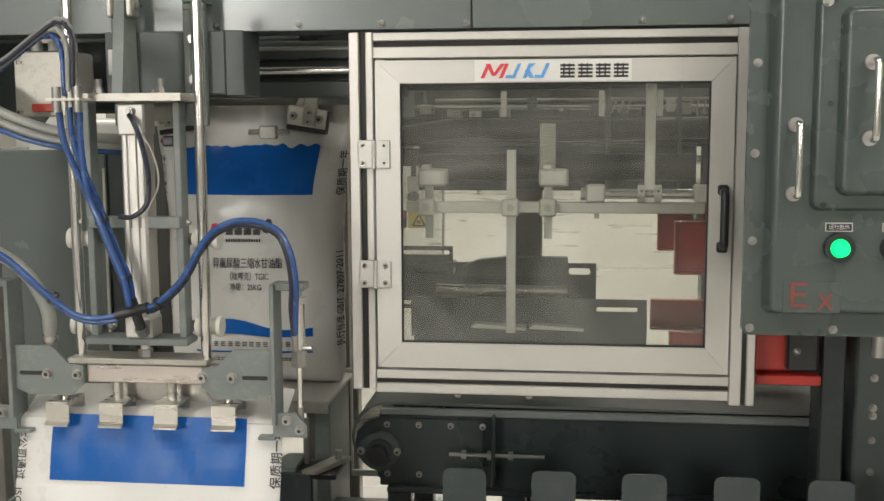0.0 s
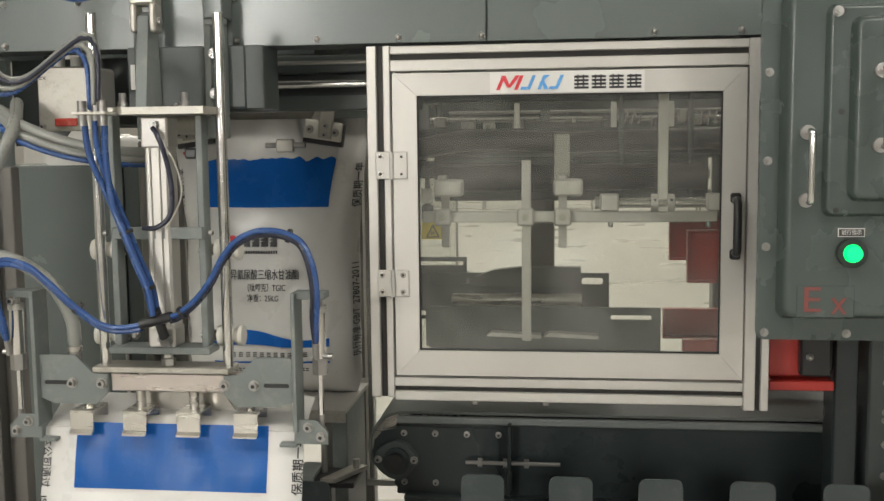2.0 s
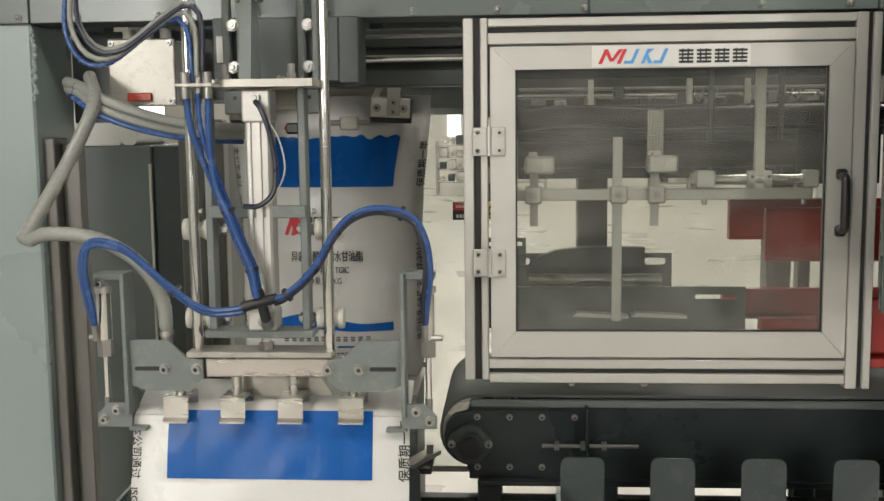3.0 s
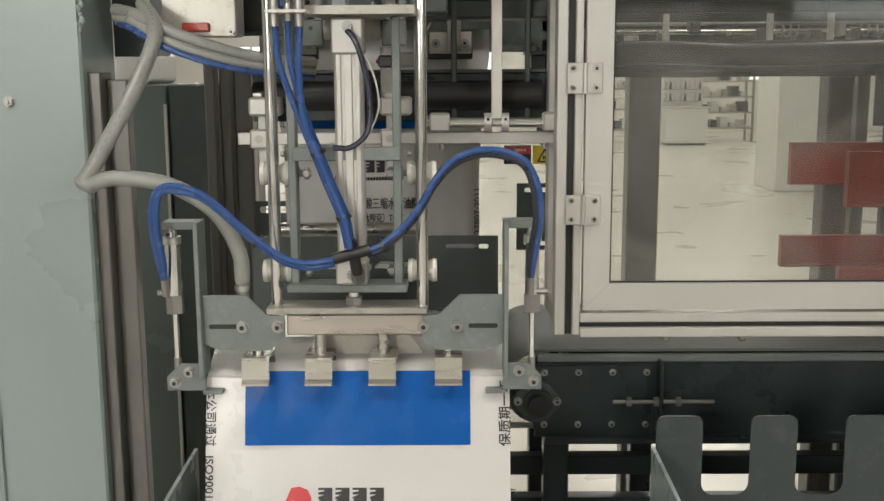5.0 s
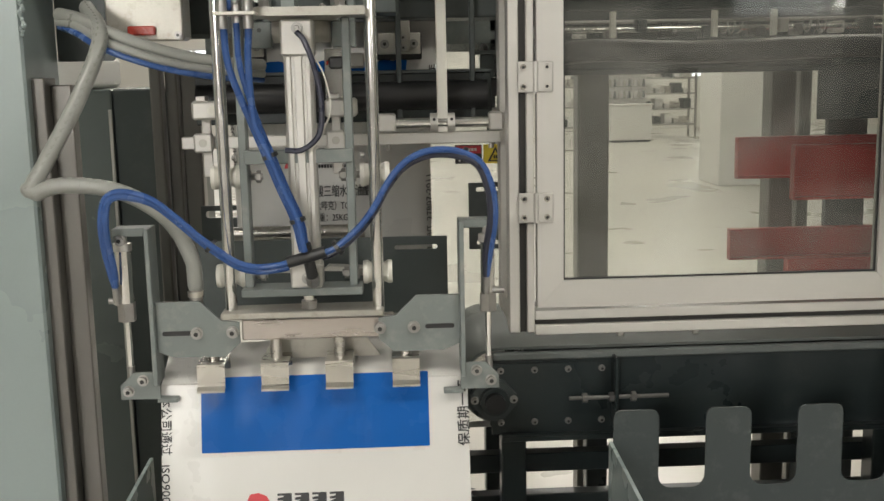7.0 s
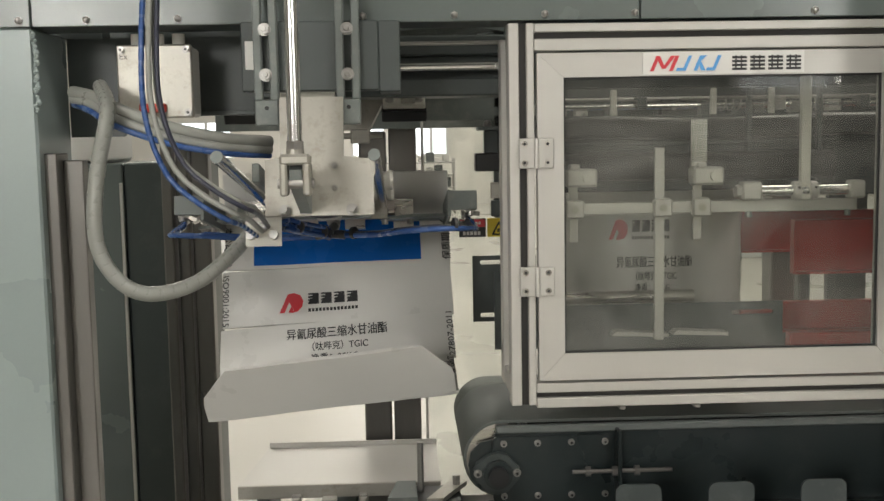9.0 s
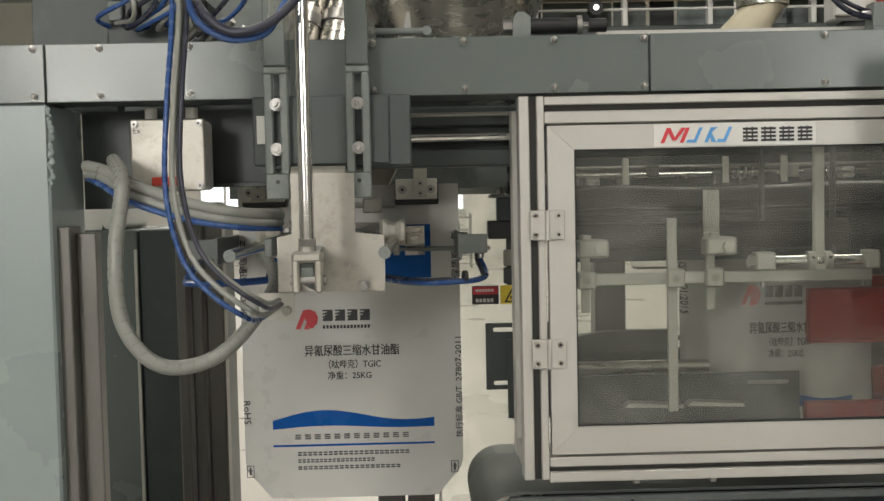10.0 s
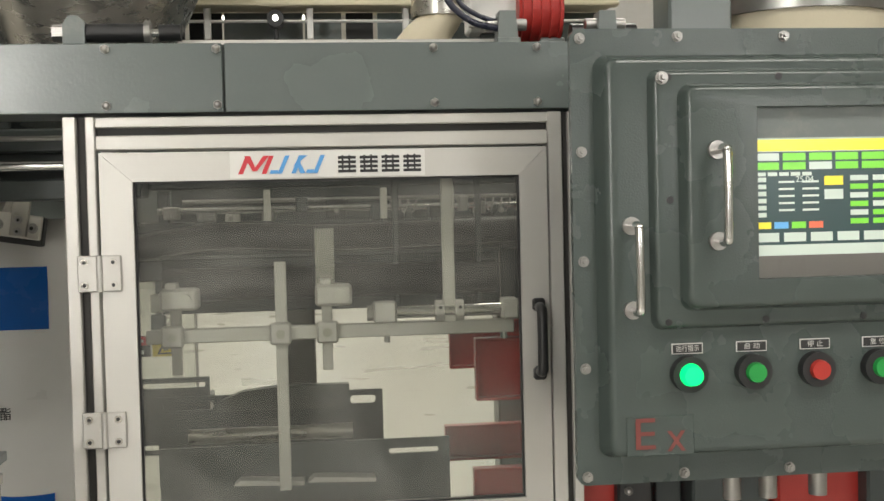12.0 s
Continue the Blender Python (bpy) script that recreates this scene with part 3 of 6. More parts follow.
# ---- control cabinet ----
def raised(rect, yb, yt, slope, r, e, hole=None):
    """A pressed panel with rounded corners, sloping sides and a soft front edge; hole cuts a sharp opening through it."""
    x0, x1, z0, z1 = rect
    bm = bmesh.new()
    loops = []
    for d, y in ((0, yb), (slope, yt + e), (slope + 0.12 * e, yt + 0.5 * e), (slope + 0.45 * e, yt + 0.13 * e), (slope + e, yt)):
        loops.append([bm.verts.new((u, y, v)) for u, v in rounded(x0 + d, x1 - d, z0 + d, z1 - d, max(0.003, r - 0.3 * d), 5)])
    for a, b in zip(loops, loops[1:]):
        for k in range(len(a)):
            bm.faces.new((a[k], a[(k + 1) % len(a)], b[(k + 1) % len(a)], b[k]))
    if not hole:
        bm.faces.new(loops[-1])
    else:
        h0, h1, v0, v1 = hole
        front = [bm.verts.new((u, yt, v)) for u, v in ((h0, v0), (h1, v0), (h1, v1), (h0, v1))]
        back = [bm.verts.new((q.co.x, yb, q.co.z)) for q in front]
        ring = [bm.edges.get((loops[-1][k], loops[-1][k - 1])) for k in range(len(loops[-1]))]
        for k in range(4):
            bm.faces.new((front[k], front[k - 1], back[k - 1], back[k]))
        ring += [bm.edges.get((front[k], front[k - 1])) for k in range(4)]
        bmesh.ops.triangle_fill(bm, use_beauty=True, edges=ring)
    bmesh.ops.recalc_face_normals(bm, faces=bm.faces)
    return bm


def control_cabinet():
    c = thing("control_cabinet", (0.6, 1.72, 1.08), "grey hammered-paint control cabinet with touch screen and buttons", "control cabinet")
    part("body", B(0.335, 1.02, 1.642, 1.83, 1.085, 1.632, bevel=0.006), "box", c)
    part("flange", P(rounded(0.274, 1.04, 1.076, 1.641, 0.012), "y", 1.630, 1.642), "box", c)
    part("cover", raised((0.302, 1.0, 1.110, 1.608), 1.630, 1.598, 0.006, 0.016, 0.009), "box", c, smooth=True)
    for z in (1.629, 1.49, 1.355, 1.222, 1.087):
        bolt(c, (0.286, 1.630, z), 0.0056)
    for x in (0.41, 0.548, 0.69, 0.83):
        bolt(c, (x, 1.630, 1.631), 0.0056)
        bolt(c, (x, 1.630, 1.0865), 0.0056)
    door = part("screen_door", raised((0.360, 0.98, 1.271, 1.586), 1.598, 1.5845, 0.003, 0.014, 0.006), "box", c, smooth=True)
    part("window_bezel", raised((0.393, 0.96, 1.294, 1.567), 1.5845, 1.565, 0.004, 0.016, 0.007, (0.484, 0.80, 1.331, 1.537)), "box", door, smooth=True)
    for x, z in ((0.382, 1.428), (0.378, 1.281), (0.50, 1.281), (0.625, 1.281), (0.382, 1.575), (0.52, 1.575)):
        part("bolt_hole", C((x, 1.5846, z), (x, 1.5838, z), 0.0045, 12), "black", door)
    bolt(door, (0.374, 1.5845, 1.574), 0.0065)
    # touch screen
    s = part("touch_screen", B(0.4845, 0.7995, 1.578, 1.5842, 1.3315, 1.5365, bevel=0), "scr_pale", c, "lit touch screen with green and yellow fields")
    y = 1.5775
    # brown tone of the lower bezel stands for a reflection
    part("lower_bezel", B(0.4845, 0.7995, 1.574, 1.578, 1.3315, 1.358, bevel=0), "post", s)
    part("upper_strip", B(0.4845, 0.7995, 1.5765, 1.578, 1.500, 1.5365, bevel=0), "bracket", s)

    def field(x0, x1, z0, z1, mat, dy=0.0):
        bm = bmesh.new()
        bm.faces.new([bm.verts.new(p) for p in ((x0, y - dy, z0), (x1, y - dy, z0), (x1, y - dy, z1), (x0, y - dy, z1))])
        part("screen_field", bm, mat, s)
    field(0.486, 0.798, 1.484, 1.498, "scr_yellow")
    field(0.486, 0.798, 1.371, 1.483, "scr_dark")
    for r in range(2):
        for k in range(9):
            field(0.487 + k * 0.0335, 0.516 + k * 0.0335, 1.4625 + r * 0.011 - 0.001, 1.4715 + r * 0.011 - 0.001, "scr_pale" if (k + 2 * r) % 5 == 2 else "scr_green", 0.0006)
    for k in range(5):
        field(0.487 + k * 0.0145, 0.499 + k * 0.0145, 1.454, 1.4585, "scr_pale", 0.0006)
    for k in range(6):
        field(0.487, 0.4995, 1.447 - k * 0.0085, 1.4525 - k * 0.0085, "scr_pale", 0.0006)
        field(0.606, 0.629, 1.447 - k * 0.0105, 1.4535 - k * 0.0105, "scr_green" if k % 2 else "scr_pale", 0.0006)
        field(0.635, 0.66, 1.447 - k * 0.0105, 1.4535 - k * 0.0105, "scr_green" if k % 3 else "scr_pale", 0.0006)
    for k in range(5):
        field(0.515, 0.535, 1.4455 - k * 0.0085, 1.448 - k * 0.0085, "scr_pale", 0.0006)
        field(0.545, 0.566, 1.4455 - k * 0.0085, 1.448 - k * 0.0085, "scr_pale", 0.0006)
    words("25.04", 0.0075, 0.548, y, 1.4495, "scr_pale", s, lift=0.0008)
    field(0.573, 0.597, 1.442, 1.453, "scr_yellow", 0.0006), field(0.573, 0.597, 1.425, 1.437, "scr_pale", 0.0006)
    for k, mt in enumerate(("scr_yellow", "scr_blue", "scr_green", "scr_red")):
        field(0.487 + k * 0.022, 0.505 + k * 0.022, 1.3905, 1.3985, mt, 0.0006)
    for k in range(9):
        field(0.487 + k * 0.034, 0.515 + k * 0.034, 1.3745, 1.3855, "scr_pale", 0.0006)
    # pull handles
    for x, z0, z1, yb in ((0.337, 1.296, 1.398, 1.598), (0.4325, 1.378, 1.486, 1.565)):
        h = part("pull_handle", T([(x, yb, z1), (x, yb - 0.030, z1), (x, yb - 0.036, z1 - 0.012), (x, yb - 0.036, z0 + 0.012), (x, yb - 0.030, z0), (x, yb, z0)], 0.0055, 10), "chrome", c, "chrome bow handle", smooth=True)
        for z in (z0, z1):
            part("rosette", C((x, yb, z), (x, yb - 0.006, z), 0.011, 16), "zinc", h)
    # lamp and buttons
    for k, (mt, txt) in enumerate((("green_on", "运行指示"), ("green_button", "启 动"), ("red_button", "停 止"), ("green_button", "复 位"))):
        x, z, yb = 0.4045 + k * 0.0815, 1.2165, 1.598
        b = part("indicator_lamp" if k == 0 else "push_button", C((x, yb, z), (x, yb - 0.014, z), 0.0215 if k else 0.022, 24), "black", c, "lit green indicator lamp" if k == 0 else "", smooth=True)
        part("lens" if k == 0 else "cap", C((x, yb - 0.014, z), (x, yb - (0.026 if k == 0 else 0.021), z), 0.0140 if k == 0 else 0.0125, 24, 0.0115 if k == 0 else 0.0115), mt, b, smooth=True)
        tag = part("legend_plate", B(x - 0.0195, x + 0.0195, yb - 0.0022, yb - 0.0006, z + 0.024, z + 0.037, bevel=0), "white", c)
        part("legend_field", B(x - 0.0182, x + 0.0182, yb - 0.0028, yb - 0.0022, z + 0.0252, z + 0.0358, bevel=0), "black", tag)
        words(txt, 0.0062, x, yb - 0.0028, z + 0.0303, "white", tag, lift=0.0004, width=0.029 if k == 0 else 0.02)
    # cast letters
    words("E", 0.040, 0.349, 1.598, 1.1425, "cast_red", c, "cast_letter", lift=0.0028, width=0.025)
    words("x", 0.040, 0.389, 1.598, 1.139, "cast_red", c, "cast_letter", lift=0.0028, width=0.024)
    part("cast_plate", B(0.327, 0.412, 1.5965, 1.5985, 1.117, 1.166, bevel=0.001), "box", c)
    for x in (0.50, 0.55, 0.62):
        part("cable_gland", C((x, 1.70, 1.085), (x, 1.70, 1.03), 0.012, 12), "zinc", c, smooth=True)
    return c


control_cabinet()
rb = thing("red_motor_housing", (0.42, 1.98, 0.93), "red enamelled housing with a dark terminal box", "motor housing")
part("body", B(0.348, 0.455, 1.93, 2.06, 0.949, 1.055, bevel=0.004), "red", rb)
part("terminal_box", B(0.402, 0.457, 1.905, 1.93, 0.955, 1.03, bevel=0.004), "black", rb)
part("base_strip", B(0.348, 0.464, 1.91, 2.06, 0.928, 0.946, bevel=0.002), "red", rb)
part("side_mount", B(0.4555, 0.4725, 1.96, 2.03, 0.955, 1.04, bevel=0.002), "dark", rb)
dome(rb, (0.418, 1.905, 0.992), 0.007)
rd = thing("red_drive_cover", (0.75, 1.94, 0.95), "red enamelled drive cover under the control cabinet", "cover")
part("cover", B(0.665, 1.0, 1.93, 2.03, 0.93, 1.035, bevel=0.006), "red", rd)
part("stay", B(0.70, 0.795, 1.955, 2.0, 0.0, 0.93, bevel=0.003), "dark", rd)


# ---- belt conveyor ----
def belt_conveyor():
    c = thing("belt_conveyor", (0.2, 2.35, 0.0), "dark green belt conveyor with bolted side plate", "conveyor")
    r, cx, cz = 0.0785, -0.372, 0.7325
    pts = [(1.2, cz + r)] + [(cx - r * math.sin(a), cz + r * math.cos(a)) for a in [math.pi * k / 16 for k in range(17)]] + [(1.2, cz - r)]
    inner = [(1.2, cz - r + 0.006)] + [(cx - (r - 0.006) * math.sin(a), cz + (r - 0.006) * math.cos(a)) for a in [math.pi * (16 - k) / 16 for k in range(17)]] + [(1.2, cz + r - 0.006)]
    part("belt", P(pts + inner, "y", 2.152, 2.56), "rubber", c, "dark rubber belt", smooth=True)
    part("head_roller", C((cx, 2.156, cz), (cx, 2.559, cz), r - 0.0065, 28), "steel", c, smooth=True)
    for y in (2.142, 2.57):
        part("side_plate", B(-0.388, 1.2, y, y + 0.009, 0.63, 0.787, bevel=0.002), "deep", c)
        part("top_lip", B(-0.385, 1.2, y - 0.008, y + 0.009, 0.787, 0.803, bevel=0.003), "lip", c)
    part("bottom_flange", B(-0.37, 1.2, 2.120, 2.142, 0.622, 0.634, bevel=0.002), "deep", c)
    part("end_plate", P(rounded(-0.392, -0.165, 0.648, 0.780, 0.008), "y", 2.136, 2.142), "deep", c)
    part("roller_shield", P([(-0.388, 0.775), (-0.418, 0.768), (-0.436, 0.748), (-0.441, 0.722), (-0.436, 0.695), (-0.418, 0.672), (-0.388, 0.662)], "y", 2.144, 2.150), "deep", c, "dark curved end shield")
    b = part("bearing_housing", P([(-0.432, 0.720), (-0.425, 0.733), (-0.402, 0.748), (-0.383, 0.753), (-0.364, 0.748), (-0.340, 0.722), (-0.340, 0.702), (-0.364, 0.674), (-0.384, 0.668), (-0.404, 0.674), (-0.428, 0.700)], "y", 2.118, 2.136), "dark", c, "dark cast flange bearing")
    part("bearing_ring", C((-0.384, 2.118, 0.711), (-0.384, 2.108, 0.711), 0.029, 24), "deep", b, smooth=True)
    part("shaft_end", C((-0.384, 2.108, 0.711), (-0.384, 2.092, 0.711), 0.020, 20), "black", b, smooth=True)
    for x, z in ((-0.424, 0.713), (-0.346, 0.713)):
        cap_bolt(b, (x, 2.118, z), 0.006)
    for x in (-0.37, -0.302, -0.234, -0.166):
        for z in (0.767, 0.659):
            cap_bolt(c, (x, 2.136, z), 0.005)
    part("adjuster_plate", B(-0.146, -0.138, 2.10, 2.142, 0.645, 0.795), "deep", c)
    a = part("adjuster_rod", C((-0.235, 2.115, 0.712), (-0.035, 2.115, 0.712), 0.0045, 10), "zinc", c)
    for x in (-0.204, -0.150, -0.106):
        part("nut", C((x - 0.005, 2.115, 0.712), (x + 0.005, 2.115, 0.712), 0.0105, 6), "zinc", a)
    for x in (-0.345, -0.10, 0.42, 0.9):
        for y in (2.15, 2.54):
            part("leg", B(x - 0.025, x + 0.025, y - 0.02, y + 0.03, 0, 0.622, bevel=0.003), "deep", c)
    for z in (0.44, 0.53):
        part("crossbar", B(-0.62, 1.1, 2.19, 2.225, z, z + 0.04), "deep", c)
    part("crossbar", B(-0.62, 1.1, 2.19, 2.225, 0.28, 0.33), "deep", c)
    return c


belt_conveyor()

# ---- bag magazine with finger plates ----
def finger_plate(xs, x0, x1, top, root, low, y, label):
    """One cut steel plate: rounded fingers with round-bottomed gaps between them."""
    f = thing("finger_plate", ((x0 + x1) / 2, y, low), label, "finger plate")
    w, rt, rb = 0.078, 0.014, 0.022
    out = [(x0, low), (x1, low)]
    if x1 > xs[-1] + w + 1e-4:
        out += [(x1, root)]
    for n, x in enumerate(reversed(xs)):
        last = n == 0 and x1 <= xs[-1] + w + 1e-4
        if not last:
            out += [(x + w + rb - rb * math.sin(a), root + rb - rb * math.cos(a)) for a in [math.pi / 2 * k / 5 for k in range(6)]]
        out += [(x + w - rt + rt * math.cos(a), top - rt + rt * math.sin(a)) for a in [math.pi / 2 * k / 4 for k in range(5)]]
        out += [(x + rt - rt * math.sin(a), top - rt + rt * math.cos(a)) for a in [math.pi / 2 * k / 4 for k in range(5)]]
        if x > x0 + 1e-4:
            out += [(x - rb + rb * math.cos(a), root + rb - rb * math.sin(a)) for a in [math.pi / 2 * k / 5 for k in range(6)]]
    if x0 < xs[0] - 1e-4:
        out += [(x0, root)]
    bm = prism(bmesh.new(), out, "y", y, y + 0.004)
    bmesh.ops.triangulate(bm, faces=[q for q in bm.faces if len(q.verts) > 4])
    part("plate", bm, "finger", f)
    return f


finger_plate([-0.212 + 0.159 * k for k in range(6)], -0.212, 0.66, 0.788, 0.648, 0.40, 1.802, "grey painted plate with rounded stop fingers")
finger_plate([-0.965, -0.825, -0.685, -0.545], -0.99, -0.46, 0.752, 0.64, 0.40, 1.845, "grey painted plate with rounded stop fingers behind the bag")
for x, lab in ((-0.214, "pale painted sloping side plate of the magazine"), (-0.985, "pale painted sloping side plate with a bolt hole")):
    s = thing("magazine_wall", (x, 1.6, 0.3), lab, "side plate")
    part("plate", P([(1.801, 0.735), (1.801, 0.30), (1.10, 0.30), (1.10, 0.70)], "x", x - 0.006, x), "pale", s)
    part("bolt_hole", C((x + 0.0005, 1.70, 0.60), (x - 0.0065, 1.70, 0.60), 0.010, 14), "black", s)
mf = thing("magazine_stand", (-0.2, 1.5, 0), "grey steel stand under the bag magazine", "stand")
part("deck", B(-1.0, 0.70, 1.05, 1.84, 0.26, 0.30), "dark", mf)
for x in (-0.95, -0.15, 0.65):
    for y in (1.1, 1.8):
        part("leg", B(x - 0.025, x + 0.025, y - 0.025, y + 0.025, 0, 0.26), "dark", mf)


def bag_stack(x0, x1, y0, y1, z0, z1, n):
    random.seed(8)
    s = thing("bag_stack", ((x0 + x1) / 2, (y0 + y1) / 2, z0), "stack of flat empty white plastic bags", "bag stack")
    dz = (z1 - z0) / n
    for k in range(n):
        bm = bmesh.new()
        a, b = random.uniform(-0.012, 0.012), random.uniform(-0.01, 0.01)
        nx = 14
        rows = []
        for lay in (0, 1):
            for j in range(2):
                row = []
                for i in range(nx + 1):
                    x = x0 + a + (x1 - x0) * i / nx
                    y = (y0, y1)[j] + b + 0.006 * noise.noise((x * 9, k * 1.7, j))
                    z = z0 + k * dz + lay * dz * 0.8 + 0.010 * noise.noise((x * 6, y * 4, 0.3 * k)) * (k / n)
                    row.append(bm.verts.new((x, y, z)))
                rows.append(row)
        for i in range(nx):
            for p, q in ((0, 1), (1, 3), (3, 2), (2, 0)):
                bm.faces.new((rows[p][i], rows[p][i + 1], rows[q][i + 1], rows[q][i]))
        bmesh.ops.recalc_face_normals(bm, faces=bm.faces)
        part("folded_bag", bm, "bag", s, smooth=True)


lv = thing("latch_linkage", (-0.53, 2.08, 0), "black latch linkage on a post before the bag tray", "linkage")
part("base_plate", B(-0.59, -0.46, 2.03, 2.13, 0.676, 0.688), "black", lv)
part("rod", C((-0.538, 2.10, 0.688), (-0.538, 2.10, 0.786), 0.0065, 14), "zinc", lv, smooth=True)
part("arm", P([(-0.602, 2.03), (-0.545, 2.03), (-0.548, 2.13), (-0.585, 2.13)], "z", 0.690, 0.699), "bracket", lv)
part("arm", P([(-0.528, 2.02), (-0.497, 2.02), (-0.446, 2.12), (-0.478, 2.13)], "z", 0.690, 0.699), "plate", lv)
part("arm_bolt", C((-0.468, 2.10, 0.699), (-0.468, 2.10, 0.718), 0.008, 6), "zinc", lv)
part("post", B(-0.555, -0.515, 2.06, 2.10, 0, 0.676, bevel=0.002), "deep", lv)


bag_stack(-0.195, 0.42, 1.20, 1.785, 0.302, 0.598, 24)


# ---- slide rails and swing bracket ----
sr = thing("slide_rail", (-0.75, 2.08, 1.42), "dark guide beam with a polished slide rod", "rail")
part("beam", B(-1.15, -0.342, 2.05, 2.12, 1.53, 1.566, bevel=0.003), "dark", sr)
part("lower_beam", B(-1.15, -0.342, 2.05, 2.12, 1.455, 1.488, bevel=0.003), "dark", sr)
part("channel", B(-1.15, -0.342, 2.085, 2.12, 1.488, 1.53, bevel=0), "dark", sr)
part("slide_rod", C((-1.15, 2.045, 1.508), (-0.342, 2.045, 1.508), 0.0085, 16), "chrome", sr, "polished slide rod", smooth=True)
part("thin_rod", C((-1.15, 2.04, 1.550), (-0.342, 2.04, 1.550), 0.004, 12), "zinc", sr)

sb = thing("swing_bracket", (-0.71, 1.80, 1.40), "grey slotted hanger bracket with adjusting bolts", "bracket")
part("back_plate", B(-0.815, -0.595, 1.806, 1.840, 1.455, 1.566, bevel=0.002), "dark", sb)
part("side_block", B(-0.595, -0.56, 1.806, 1.90, 1.452, 1.566, bevel=0.002), "dark", sb)
for x in (-0.774, -0.644):
    bm = bmesh.new()
    w, y0, y1 = 0.019, 1.786, 1.806
    box(bm, x - w, x - 0.006, y0, y1, 1.44, 1.60), box(bm, x + 0.006, x + w, y0, y1, 1.44, 1.60), box(bm, x - w, x + w, y0, y1, 1.60, 1.612), box(bm, x - w, x + w, y0, y1, 1.40, 1.4405)
    part("slotted_hanger", bm, "bracket", sb)
    for z in (1.551, 1.480):
        bolt(sb, (x, y0, z), 0.0085)
    part("pin_hole", C((x, y0 - 0.0003, 1.428), (x, y0 + 0.001, 1.428), 0.0035, 10), "black", sb)
    part("hanger_bar", B(x - 0.018, x + 0.018, 1.782, 1.841, 1.612, 1.90, bevel=0.002), "grey", sb)
    part("pivot_boss", C((x + (0.02 if x < -0.7 else -0.02), 1.795, 1.428), (x + (0.045 if x < -0.7 else -0.045), 1.795, 1.428), 0.017, 20), "zinc", sb, smooth=True)
part("rating_plate", B(-0.808, -0.795, 1.803, 1.8055, 1.49, 1.535, bevel=0), "white", sb)

cy = thing("swing_cylinder", (-0.712, 1.622, 1.69), "pneumatic swing cylinder hanging above the beam", "cylinder")
part("barrel", C((-0.712, 1.622, 1.715), (-0.712, 1.622, 2.15), 0.021, 22), "alu_flat", cy, smooth=True)
part("rod_cap", B(-0.737, -0.687, 1.597, 1.647, 1.685, 1.722, bevel=0.005), "alu_flat", cy)
part("top_fork", B(-0.735, -0.689, 1.60, 1.80, 2.13, 2.17, bevel=0.004), "grey", cy)
part("rag", P([(-0.765, 1.66), (-0.735, 1.642), (-0.722, 1.668), (-0.716, 1.70), (-0.75, 1.705), (-0.762, 1.69)], "y", 1.655, 1.668), "film", cy, "torn clear wrapping film")

PIVOT = Vector((-0.709, 1.79, 1.43))
PIN = Vector((-0.712, 1.650, 1.600))  # clevis pin on the crank, arm hanging
rod = thing("piston_rod", PIN, "chromed piston rod with a steel fork end", "piston rod")
part("rod", C(PIN + Vector((0, 0, 0.045)), PIN + Vector((0, 0, 0.50)), 0.0105, 18), "chrome", rod, smooth=True)
part("lock_nut", C(PIN + Vector((0, 0, 0.040)), PIN + Vector((0, 0, 0.052)), 0.0135, 6), "zinc", rod)
fk = bmesh.new()
for s in (-1, 1):
    box(fk, PIN.x + s * 0.0165 - 0.0055, PIN.x + s * 0.0165 + 0.0055, PIN.y - 0.016, PIN.y + 0.016, PIN.z - 0.026, PIN.z + 0.022, 0.003)
box(fk, PIN.x - 0.022, PIN.x + 0.022, PIN.y - 0.016, PIN.y + 0.016, PIN.z + 0.018, PIN.z + 0.034, 0.004)
cyl(fk, PIN + Vector((0, 0, 0.03)), PIN + Vector((0, 0, 0.041)), 0.013, 16)
part("fork_end", fk, "plate", rod)
part("clevis_pin", C(PIN + Vector((-0.026, 0, -0.008)), PIN + Vector((0.026, 0, -0.008)), 0.007, 14), "zinc", rod)


